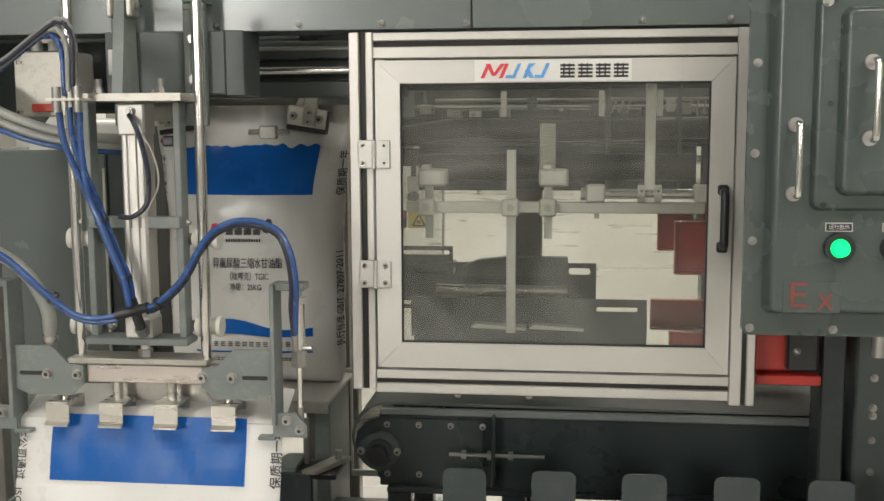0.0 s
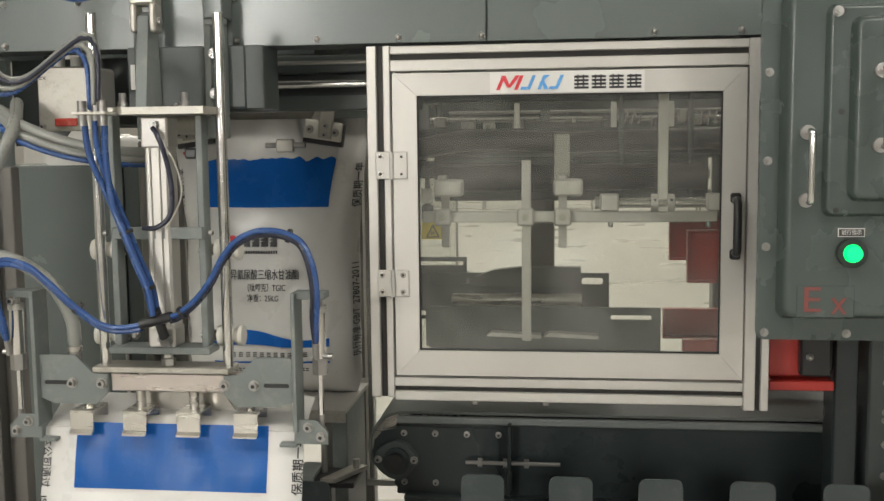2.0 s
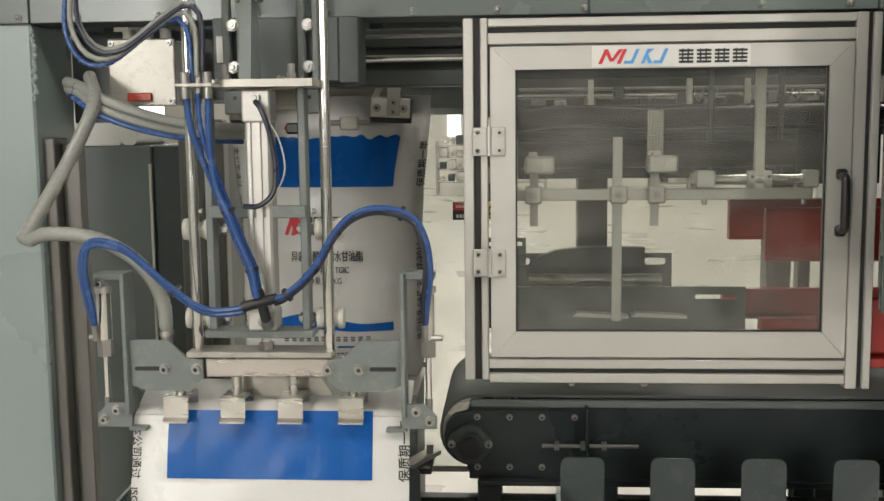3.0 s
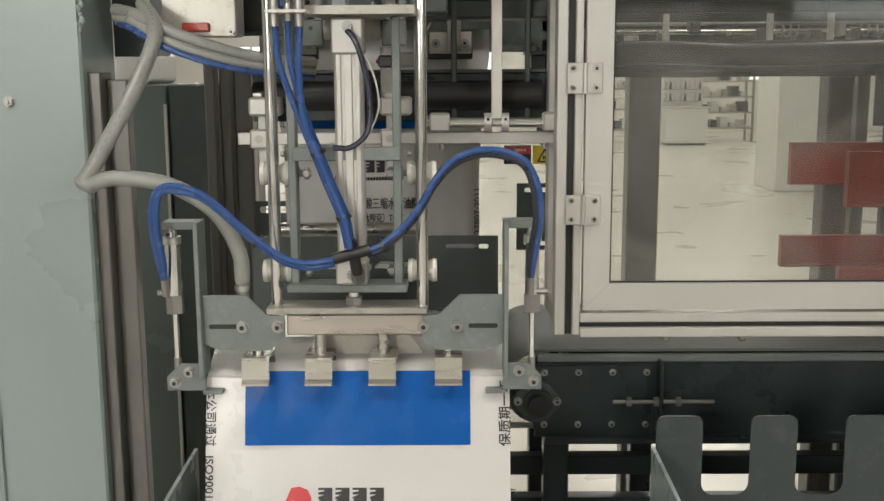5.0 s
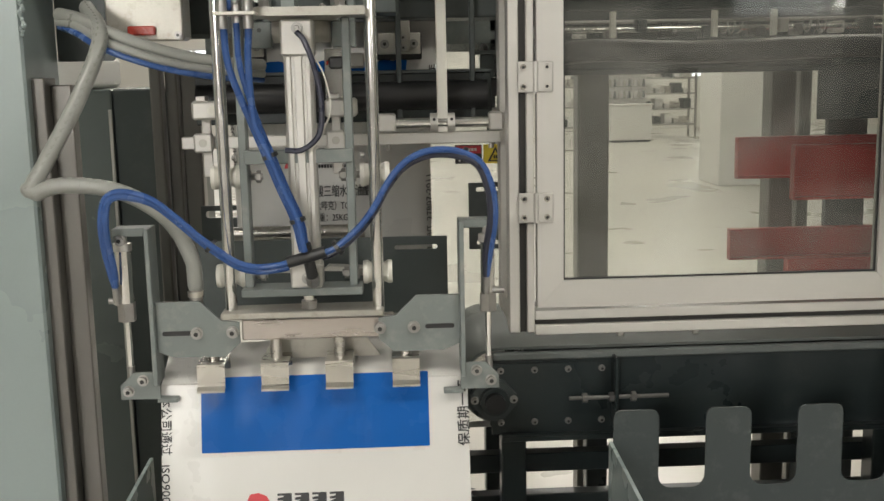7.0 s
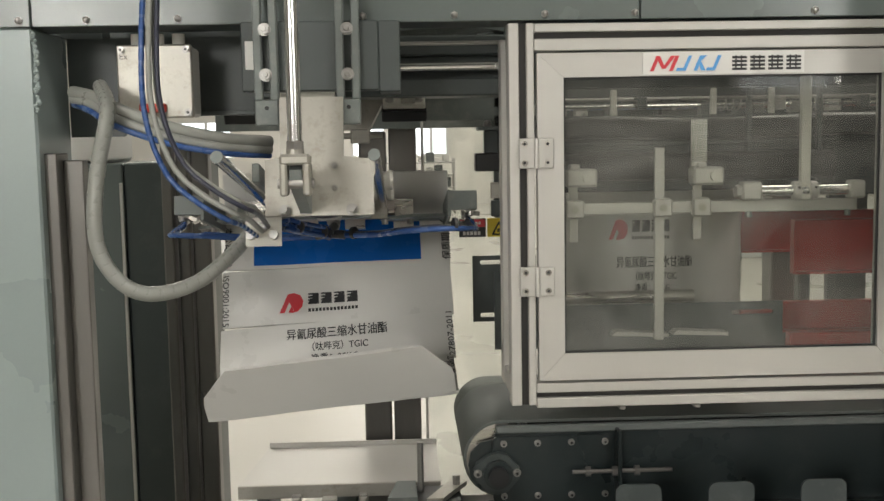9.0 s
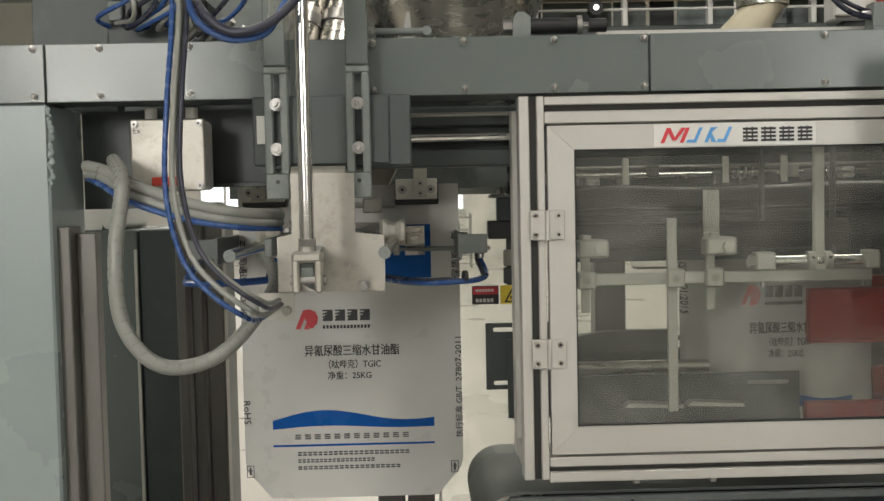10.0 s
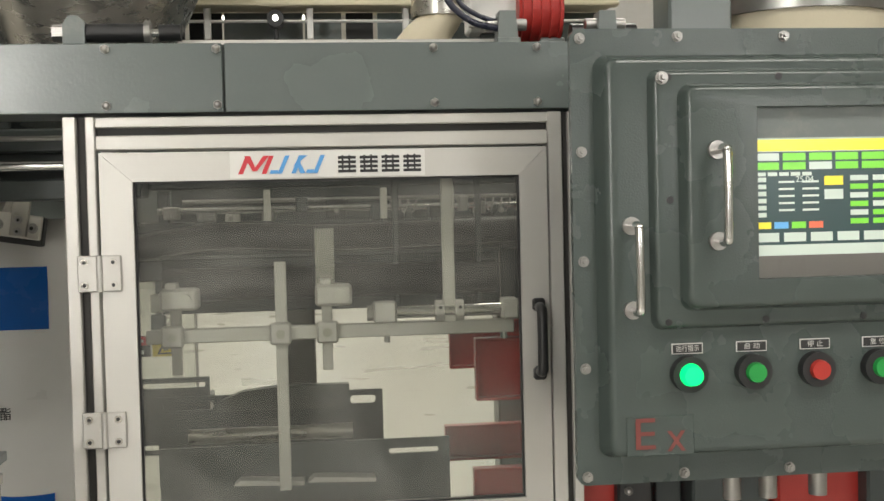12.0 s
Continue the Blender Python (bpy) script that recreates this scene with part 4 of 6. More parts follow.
# ---- swinging gripper arm, built hanging straight down ----
def gripper_arm():
    a = thing("gripper_arm", PIVOT, "swinging bag gripper arm with guide rods and blue air hoses", "gripper arm")
    yr = 1.680
    # crank plate and hub
    cp = part("crank_plate", P([(-0.776, 1.612), (-0.606, 1.612), (-0.606, 1.70), (-0.652, 1.705), (-0.652, 1.80), (-0.752, 1.80), (-0.752, 1.705), (-0.776, 1.70)], "z", 1.440, 1.452), "plate", a, "oiled steel crank plate")
    part("hub", C((-0.752, 1.79, 1.43), (-0.666, 1.79, 1.43), 0.022, 24), "plate", a, smooth=True)
    part("crank_web", P([(1.685, 1.452), (1.615, 1.452), (1.637, 1.60), (1.66, 1.61), (1.675, 1.585)], "x", PIN.x - 0.009, PIN.x + 0.009), "bracket", a)
    for x, y in ((-0.745, 1.62), (-0.640, 1.62), (-0.667, 1.655), (-0.667, 1.69)):
        bolt(cp, (x, y, 1.452), 0.008 if y < 1.63 else 0.004, (0, 0, 1))
        part("stud", C((x, y, 1.452), (x, y, 1.475 if y < 1.63 else 1.458), 0.006 if y < 1.63 else 0.003, 12), "zinc", cp)
    fp = part("fitting_plate", B(-0.808, -0.752, 1.566, 1.611, 1.440, 1.444, bevel=0), "nylon", a, "white hose fitting plate")
    for i, x in enumerate((-0.798, -0.780, -0.763)):
        part("fitting", C((x, 1.583 + 0.012 * (i % 2), 1.422), (x, 1.583 + 0.012 * (i % 2), 1.462), 0.0072, 12), "zinc", fp, smooth=True)
    # rods with nylon rollers
    for s, x in ((-1, -0.822), (1, -0.600)):
        r = part("guide_rod", C((x, yr, 1.005), (x, yr, 1.612 if s < 0 else 1.607), 0.0092, 20), "chrome", a, "polished guide rod", smooth=True)
        part("rod_cap", C((x, yr, 1.612 if s < 0 else 1.607), (x, yr, 1.6145 if s < 0 else 1.6095), 0.0088, 20), "bracket", r)
        for z in (1.209, 1.059):
            xo = x - s * 0.0
            w = bmesh.new()
            c0 = xo - 0.022
            for u0, u1, ra, rb in ((0, 0.006, 0.0175, 0.0185), (0.006, 0.016, 0.0185, 0.0125), (0.016, 0.028, 0.0125, 0.0125), (0.028, 0.038, 0.0125, 0.0185), (0.038, 0.044, 0.0185, 0.0175)):
                cyl(w, (c0 + u0, yr + 0.0205, z), (c0 + u1, yr + 0.0205, z), ra, 22, rb)
            ro = part("roller", w, "nylon", a, "grooved white nylon guide roller", smooth=True)
            xi = xo - s * 0.022
            part("roller_bolt", C((xi, yr + 0.0205, z), (xi - s * 0.032, yr + 0.0205, z), 0.0055, 12), "zinc", ro)
            part("roller_nut", C((xi - s * 0.006, yr + 0.0205, z), (xi - s * 0.014, yr + 0.0205, z), 0.0105, 6), "zinc", ro)
            part("roller_nut", C((xi - s * 0.022, yr + 0.0205, z), (xi - s * 0.029, yr + 0.0205, z), 0.0095, 6), "zinc", ro)
    # inner flat frame
    for x in (-0.792, -0.636):
        part("frame_bar", B(x - 0.006, x + 0.006, yr - 0.012, yr + 0.018, 1.03, 1.44, bevel=0.0015), "bracket", a)
    part("cross_bar", B(-0.789, -0.630, yr - 0.026, yr - 0.012, 1.231, 1.251, bevel=0.0015), "bracket", a)
    part("lower_bar", B(-0.802, -0.622, yr - 0.030, yr + 0.02, 1.034, 1.046, bevel=0.0015), "bracket", a)
    for x in (-0.795, -0.632):
        cap_bolt(a, (x + (-0.006 if x < -0.7 else 0.012), yr - 0.018, 1.241), 0.004, (-1 if x < -0.7 else 1, 0, 0))
    # lift cylinder in the middle
    lc = part("lift_cylinder", P([(-0.725, 1.690), (-0.684, 1.690), (-0.684, 1.654), (-0.688, 1.650), (-0.6935, 1.650), (-0.6945, 1.6545), (-0.6985, 1.6545), (-0.6995, 1.650), (-0.7095, 1.650), (-0.7105, 1.6545), (-0.7145, 1.6545), (-0.7155, 1.650), (-0.721, 1.650), (-0.725, 1.654)], "z", 1.082, 1.385), "alu", a, "fluted aluminium air cylinder")
    part("head_cap", B(-0.728, -0.681, 1.645, 1.693, 1.385, 1.437, bevel=0.003), "alu_flat", lc)
    part("end_cap", B(-0.728, -0.681, 1.645, 1.693, 1.047, 1.082, bevel=0.003), "alu_flat", lc)
    bolt(lc, (-0.703, 1.645, 1.424), 0.007)
    bolt(lc, (-0.703, 1.645, 1.062), 0.007)
    part("cylinder_rod", C((-0.704, 1.67, 1.047), (-0.704, 1.67, 1.010), 0.008, 14), "chrome", lc)
    part("lock_nut", C((-0.704, 1.67, 1.012), (-0.704, 1.67, 1.024), 0.013, 6), "zinc", lc)
    part("short_hose", T([(-0.703, 1.637, 1.418), (-0.692, 1.630, 1.405), (-0.680, 1.630, 1.370), (-0.672, 1.632, 1.320), (-0.676, 1.632, 1.275), (-0.700, 1.632, 1.253), (-0.726, 1.636, 1.252)], 0.0042, 8), "dark_hose", a, "short black air hose", smooth=True)
    part("sensor_wire", T([(-0.690, 1.63, 1.40), (-0.668, 1.64, 1.36), (-0.660, 1.645, 1.31), (-0.676, 1.645, 1.27), (-0.69, 1.645, 1.25)], 0.0014, 6), "nylon", a)
    sw = part("reed_sensor", B(-0.662, -0.640, 1.668, 1.69, 1.366, 1.384, bevel=0.003), "black", a)
    part("sensor_lamp", C((-0.662, 1.675, 1.375), (-0.665, 1.675, 1.375), 0.003, 8), "red_lamp", sw)
    # jaw beam with wing plates
    part("jaw_shelf", B(-0.835, -0.592, 1.652, 1.712, 1.000, 1.010, bevel=0.0015), "plate", a)
    part("jaw_bar", B(-0.806, -0.577, 1.662, 1.69, 0.966, 0.998, bevel=0.002), "copper", a, "copper-tinted steel jaw bar")
    part("back_flap", P([(-0.765, 0.955), (-0.62, 0.955), (-0.60, 0.925), (-0.785, 0.925)], "y", 1.705, 1.709), "plate", a)
    wl = [(-0.930, 1.030), (-0.865, 1.030), (-0.834, 1.000), (-0.808, 0.997), (-0.808, 0.965), (-0.830, 0.945), (-0.905, 0.945), (-0.930, 0.955)]
    for s in (-1, 1):
        ol = wl if s < 0 else [(-1.4085 - u, v) for u, v in wl][::-1]
        w = part("wing_plate", P(ol, "y", 1.652, 1.658), "bracket", a, "grey painted slotted wing plate")
        xs = -0.900 if s < 0 else -0.5085
        part("slot", P(rounded(xs - 0.022, xs + 0.022, 0.979, 0.986, 0.003, 3), "y", 1.6512, 1.652), "black", w)
        for x in ((-0.871, -0.818) if s < 0 else (-0.5475, -0.5985)):
            cap_bolt(w, (x, 1.652, 0.982), 0.0068)
        # side bracket with its small cylinder and pincer
        u = -0.934 if s < 0 else -0.4745
        part("side_plate", B(u - 0.0035, u + 0.0035, 1.640, 1.69, 0.905, 1.142, bevel=0.001), "bracket", a)
        xo = u + s * 0.040
        part("top_arm", B(min(u, xo + s * 0.012), max(u, xo + s * 0.012), 1.652, 1.688, 1.130, 1.142, bevel=0.001), "bracket", a)
        cap_bolt(a, (xo, 1.650, 1.125), 0.0062)
        sc = part("small_cylinder", C((xo, 1.662, 1.030), (xo, 1.662, 1.118), 0.0122 if s < 0 else 0.0105, 18), "chrome", a, smooth=True)
        part("end_collar", C((xo, 1.662, 1.108), (xo, 1.662, 1.119), 0.0135, 16), "alu_flat", sc, smooth=True)
        fx = -0.984 if s < 0 else -0.438
        part("fitting_elbow", C((fx, 1.652, 1.030), (fx, 1.645, 1.058), 0.0056, 12), "zinc", sc, smooth=True)
        part("lug", B(xo - 0.006, xo + 0.006, 1.655, 1.669, 1.116, 1.130), "alu_flat", sc)
        part("nose", C((xo, 1.662, 1.002), (xo, 1.662, 1.030), 0.0135, 6), "zinc", sc)
        part("thin_rod", C((xo, 1.662, 0.915), (xo, 1.662, 1.004), 0.0046, 12), "chrome", sc, smooth=True)
        part("rod_eye", C((xo, 1.662, 0.900), (xo, 1.662, 0.932), 0.006, 12), "zinc", sc, smooth=True)
        part("air_fitting", C((xo + s * 0.004, 1.658, 1.034), (xo + s * 0.024, 1.655, 1.034), 0.0048, 10), "zinc", sc, smooth=True)
        pc = part("pincer_plate", P([(xo - s * 0.0 + s * 0.014, 0.884), (u - s * 0.004, 0.884), (u - s * 0.004, 0.906), (u + s * 0.004, 0.925), (xo - s * 0.006, 0.925), (xo + s * 0.014, 0.905)], "y", 1.648, 1.653), "bracket", a, "grey steel pincer plate")
        for x, z in ((xo + s * 0.002, 0.897), (xo - s * 0.020, 0.913)):
            cap_bolt(pc, (x, 1.648, z), 0.0062)
        part("pincer_jaw", B(min(u, u - s * 0.03), max(u, u - s * 0.03), 1.645, 1.70, 0.878, 0.884, bevel=0.001), "bracket", pc)
    for x in (-0.852, -0.757, -0.661, -0.561):
        j = part("jaw", P([(1.700, 0.936), (1.640, 0.936), (1.640, 0.903), (1.632, 0.898), (1.632, 0.895), (1.643, 0.900), (1.643, 0.933), (1.697, 0.933), (1.697, 0.905), (1.700, 0.905)], "x", x - 0.0205, x + 0.0205), "steel", a, "bent steel gripping jaw")
        part("jaw_stem", C((x, 1.672, 0.936), (x, 1.672, 0.968), 0.0085, 14), "steel", j, smooth=True)
    # hose elbow on the beam
    part("hose_spigot", C((-0.872, 1.668, 1.010), (-0.872, 1.668, 1.060), 0.010, 14), "zinc", a, smooth=True)
    part("hose_clip", C((-0.872, 1.668, 1.035), (-0.872, 1.668, 1.043), 0.0125, 16), "steel", a, smooth=True)
    # blue hoses along the arm
    yb = 1.615
    for i, (x0, dx, dy, r) in enumerate(((-0.798, 0.0, 0.0, 0.0052), (-0.763, 0.006, -0.008, 0.0052), (-0.780, 0.009, 0.007, 0.0045))):
        part("air_hose", T([(x0, 1.588, 1.43), (x0 * 0.7 - 0.2355 + dx * 0.3, 1.597, 1.37), (-0.770 + dx, yb + dy, 1.293), (-0.752 + dx, yb + dy, 1.246), (-0.734 + dx, yb + dy, 1.198), (-0.716 + dx, yb + dy, 1.153), (-0.706 + dx * 0.6, yb + dy, 1.108)], r, 8), "blue_hose", a, "blue air hose", smooth=True)
    tee = part("hose_tee", T([(-0.728, 1.613, 1.092), (-0.700, 1.615, 1.099), (-0.672, 1.612, 1.107)], 0.0085, 10), "black", a, smooth=True)
    part("tee_stem", C((-0.702, 1.616, 1.118), (-0.694, 1.634, 1.064), 0.0085, 12), "black", tee, smooth=True)
    part("stem_nut", C((-0.6945, 1.632, 1.068), (-0.693, 1.640, 1.055), 0.0105, 6), "zinc", tee)
    for i in range(2):
        d, e = 0.007 * i, 0.004 * i
        part("air_hose", T([(-0.726, 1.611 + e, 1.092 - d), (-0.741, 1.61 + e, 1.089 - d), (-0.770, 1.61 + e, 1.087 - d), (-0.797, 1.608 + e, 1.094 - d), (-0.821, 1.607 + e, 1.110 - d), (-0.852, 1.606 + e, 1.135 - d), (-0.883, 1.606 + e, 1.164 - d), (-0.913, 1.607 + e, 1.188 - d), (-0.940, 1.608, 1.198 - d), (-0.964, 1.609, 1.200 - d), (-0.981 + d * 0.6, 1.61, 1.189 - d * 0.6), (-0.989 + d, 1.612, 1.160), (-0.991 + d, 1.622, 1.127), (-0.988 + d, 1.634, 1.085), (-0.984, 1.646, 1.053)], 0.0049, 8), "blue_hose", a, "blue air hose", smooth=True)
        part("air_hose", T([(-0.676, 1.611 + e, 1.105 - d), (-0.659, 1.61 + e, 1.112 - d), (-0.6265, 1.608 + e, 1.138 - d), (-0.602, 1.606 + e, 1.168 - d), (-0.581, 1.605 + e, 1.204 - d), (-0.557, 1.605 + e, 1.232 - d), (-0.5285, 1.605 + e, 1.247 - d), (-0.5005, 1.606 + e, 1.250 - d), (-0.472, 1.607, 1.245 - d), (-0.448 - d * 0.5, 1.608, 1.231 - d * 0.7), (-0.4335 - d, 1.61, 1.203), (-0.427 - d, 1.613, 1.170), (-0.427 - d, 1.62, 1.137), (-0.432 - d, 1.634, 1.10), (-0.438, 1.646, 1.054)], 0.0049, 8), "blue_hose" if i == 0 else "dark_hose", a, "blue air hose" if i == 0 else "black air hose", smooth=True)
    for x, z, ux, uz in ((-0.746, 1.246, 0.004, -0.010), (-0.711, 1.153, 0.003, -0.010), (-0.836, 1.119, -0.008, 0.007), (-0.470, 1.2405, 0.010, -0.003), (-0.655, 1.112, 0.008, 0.006)):
        d = Vector((ux, 0, uz)).normalized() * 0.003
        part("cable_tie", C(Vector((x, yb, z)) - d, Vector((x, yb, z)) + d, 0.0118, 12), "black", a)
    return a


arm = gripper_arm()


# ---- bags ----
BAG_W = 0.465
CUTS = [0.0, 0.095, 0.205, 0.325, 0.425, 0.545, 0.665]
HOLD = 0.095


def sheet_panel(s0, s1, bulge=0.004, seed=0, corner=0.0):
    """A strip of a flat plastic bag: x across, z down from its upper edge, two sheets with soft waves."""
    bm = bmesh.new()
    nx, nz = 28, 6
    grid = {}
    for f in (0, 1):
        for j in range(nz + 1):
            s = s0 + (s1 - s0) * j / nz
            half = BAG_W / 2 - (corner * max(0.0, (s - 0.60) / 0.065) if corner else 0)
            for i in range(nx + 1):
                u = 2 * i / nx - 1
                edge = math.sqrt(max(0.0, 1 - abs(u) ** 6))
                x = u * half
                y = (1 if f else -1) * (0.0012 + bulge * edge)
                y += 0.0035 * noise.noise((x * 7 + seed, s * 9, seed)) + 0.0015 * noise.noise((x * 23, s * 17, seed))
                grid[f, j, i] = bm.verts.new((x, y, -(s - s0)))
    for f in (0, 1):
        for j in range(nz):
            for i in range(nx):
                q = [grid[f, j, i], grid[f, j, i + 1], grid[f, j + 1, i + 1], grid[f, j + 1, i]]
                bm.faces.new(q[::-1] if f == 0 else q)
    for j in range(nz):
        for i in (0, nx):
            bm.faces.new((grid[0, j, i], grid[1, j, i], grid[1, j + 1, i], grid[0, j + 1, i]))
    for i in range(nx):
        for j in (0, nz):
            bm.faces.new((grid[0, j, i], grid[0, j, i + 1], grid[1, j, i + 1], grid[1, j, i]))
    bmesh.ops.recalc_face_normals(bm, faces=bm.faces)
    return bm


def drape(bm, depth, lift):
    """Lay a flat print onto a bag's front: every vertex takes the depth of the sheet there."""
    for v in bm.verts:
        v.co.y += depth(v.co.x, v.co.z) - lift
    return bm


def patch(x0, x1, z0, z1, nx=24, nz=6, top=None, bottom=None):
    bm = bmesh.new()
    g = [[bm.verts.new((x0 + (x1 - x0) * i / nx, 0, (lambda a, b: a + (b - a) * j / nz)(bottom(i / nx) if bottom else z0, top(i / nx) if top else z1))) for i in range(nx + 1)] for j in range(nz + 1)]
    for j in range(nz):
        for i in range(nx):
            bm.faces.new((g[j][i], g[j][i + 1], g[j + 1][i + 1], g[j + 1][i]))
    return bm


def lettering(text, height, x, z, width=None, turn=0):
    cu = bpy.data.curves.new("lettering", "FONT")
    cu.body, cu.size, cu.align_x, cu.align_y, cu.resolution_u, cu.offset = text, height / 0.72, "CENTER", "CENTER", 3, 0.0
    ob = bpy.data.objects.new("lettering", cu)
    scene.collection.objects.link(ob)
    bpy.context.view_layer.update()
    me = bpy.data.meshes.new_from_object(ob.evaluated_get(bpy.context.evaluated_depsgraph_get()))
    bpy.data.objects.remove(ob)
    bpy.data.curves.remove(cu)
    bm = bmesh.new()
    bm.from_mesh(me)
    bpy.data.meshes.remove(me)
    xs = [v.co.x for v in bm.verts] or [0, 1]
    k = width / (max(xs) - min(xs)) if width else 1
    c, s = math.cos(radians(turn)), math.sin(radians(turn))
    for v in bm.verts:
        a, b = v.co.x * k, v.co.y
        v.co = Vector((x + a * c - b * s, 0, z + a * s + b * c))
    # a second, slightly shifted layer thickens the strokes
    half = bmesh.ops.duplicate(bm, geom=bm.verts[:] + bm.edges[:] + bm.faces[:])["geom"]
    bmesh.ops.translate(bm, verts=[g for g in half if isinstance(g, bmesh.types.BMVert)], vec=(0.045 * height, -0.0002, 0.02 * height))
    return bm


def blocks(x0, x1, z0, z1, n, fill=0.78, rows=1):
    bm = bmesh.new()
    w = (x1 - x0) / n
    for i in range(n):
        for k in range(rows):
            lo = z0 + (z1 - z0) * k / rows
            hi = lo + (z1 - z0) / rows * (1 if rows == 1 else 0.6)
            a, b = x0 + i * w, x0 + i * w + w * fill
            bm.faces.new([bm.verts.new(p) for p in ((a, 0, lo), (b, 0, lo), (b, 0, hi), (a, 0, hi))])
    return bm


def comb(x0, x1, z0, z1):
    """One plain glyph-sized shape with bars on a stem."""
    t, m, e = (z1 - z0) / 7, x0 + (x1 - x0) * 0.42, (x1 - x0) * 0.16
    right = []
    for k in range(4):
        right += [(x1, z1 - 2 * k * t), (x1, z1 - (2 * k + 1) * t)]
        if k < 3:
            right += [(m + e, z1 - (2 * k + 1) * t), (m + e, z1 - (2 * k + 2) * t)]
    left = []
    for k in range(3, -1, -1):
        left += [(x0, z1 - (2 * k + 1) * t), (x0, z1 - 2 * k * t)]
        if k > 0:
            left += [(m, z1 - 2 * k * t), (m, z1 - (2 * k - 1) * t)]
    return P_flat(right + left)


def wave_top(u):
    return 0.016 * math.sin(2 * math.pi * (u * 0.95 - 0.07)) * (0.55 + 0.45 * (1 - u)) + 0.010


def prints():
    """All prints on the bag's front: (name, strip, mesh maker, material), in metres across and down from the top edge."""
    w = 0.172
    return [
        ("blue_band", 0.085, 0.198, lambda: patch(-w, w, -0.198, -0.085), "bag_blue"),
        ("round_mark", 0.26, 0.31, lambda: P_flat([(-0.118, -0.302), (-0.101, -0.262), (-0.088, -0.260), (-0.076, -0.265), (-0.070, -0.277), (-0.072, -0.290), (-0.081, -0.300), (-0.088, -0.301), (-0.098, -0.280), (-0.108, -0.302)]), "ink_red"),
        ("round_mark_leaf", 0.26, 0.31, lambda: P_flat([(-0.100, -0.302), (-0.094, -0.288), (-0.088, -0.303)]), "ink_red"),
        ("name_shape", 0.26, 0.29, lambda: comb(-0.0600, -0.0385, -0.286, -0.262), "ink"),
        ("name_shape", 0.26, 0.29, lambda: comb(-0.0338, -0.0123, -0.286, -0.262), "ink"),
        ("name_shape", 0.26, 0.29, lambda: comb(-0.0076, 0.0139, -0.286, -0.262), "ink"),
        ("name_shape", 0.26, 0.29, lambda: comb(0.0186, 0.0401, -0.286, -0.262), "ink"),
        ("name_line_low", 0.26, 0.31, lambda: blocks(-0.060, 0.042, -0.302, -0.295, 14, 0.7), "ink"),
        ("product_title", 0.34, 0.37, lambda: lettering("异氰尿酸三缩水甘油酯", 0.0185, 0.0, -0.351, 0.200), "ink"),
        ("grade_line", 0.37, 0.39, lambda: lettering("（呔哔克）TGIC", 0.0145, 0.0, -0.380, 0.110), "ink"),
        ("weight_line", 0.39, 0.42, lambda: lettering("净重：25KG", 0.0135, -0.006, -0.404, 0.092), "ink"),
        ("blue_wave", 0.47, 0.52, lambda: patch(-w, w, -0.517, -0.49, 60, 6, lambda u: -0.500 + wave_top(u), lambda u: -0.517 + 0.3 * wave_top(u)), "bag_blue"),
        ("company_line", 0.52, 0.545, lambda: blocks(-0.125, 0.125, -0.538, -0.526, 12, 0.6, 3), "ink"),
        ("stripe", 0.545, 0.56, lambda: patch(-w, w, -0.5535, -0.549, 24, 1), "bag_blue"),
        ("address_line", 0.55, 0.58, lambda: blocks(-0.120, 0.120, -0.573, -0.563, 22, 0.75, 2), "ink"),
        ("contact_line", 0.57, 0.60, lambda: blocks(-0.120, 0.045, -0.588, -0.579, 18, 0.75, 2), "ink"),
        ("contact_line_low", 0.58, 0.61, lambda: blocks(-0.120, 0.10, -0.603, -0.594, 20, 0.75, 2), "ink"),
        ("side_text", 0.09, 0.20, lambda: lettering("保质期一年", 0.0145, 0.2255, -0.150, 0.10, -90 + 180), "ink"),
        ("side_text_mid", 0.32, 0.43, lambda: lettering("27807-2011", 0.0125, 0.2265, -0.372, 0.095, 90), "ink"),
        ("side_text_low", 0.44, 0.54, lambda: lettering("执行标准 GB/T", 0.0125, 0.2265, -0.487, 0.11, 90), "ink"),
        ("side_text_left", 0.22, 0.32, lambda: lettering("ISO9001:2015", 0.0125, -0.2275, -0.268, 0.108, -90), "ink"),
        ("side_text_upper", 0.10, 0.20, lambda: lettering("本公司通过", 0.0135, -0.2265, -0.155, 0.088, -90), "ink"),
        ("side_text_rohs", 0.43, 0.53, lambda: lettering("RoHS", 0.0145, -0.2265, -0.478, 0.05, -90), "ink"),
        ("mark_frame", 0.60, 0.66, lambda: frame_mark(-0.222, -0.605), "ink"),
        ("mark_frame_right", 0.60, 0.66, lambda: frame_mark(0.214, -0.605), "ink"),
    ]


def P_flat(pts):
    bm = bmesh.new()
    bm.faces.new([bm.verts.new((u, 0, v)) for u, v in pts])
    bmesh.ops.triangulate(bm, faces=bm.faces)
    return bm


def frame_mark(x, z):
    bm = bmesh.new()
    a, t = 0.008, 0.0014
    for x0, x1, z0, z1 in ((-a, a, -a * 1.6, -a * 1.6 + t), (-a, a, a * 1.6 - t, a * 1.6), (-a, -a + t, -a * 1.5, a * 1.5), (a - t, a, -a * 1.5, a * 1.5), (-0.002, 0.002, -a, a), (-0.005, 0.005, 0.001, 0.003)):
        bm.faces.new([bm.verts.new(p) for p in ((x + x0, 0, z + z0), (x + x1, 0, z + z0), (x + x1, 0, z + z1), (x + x0, 0, z + z1))])
    return bm


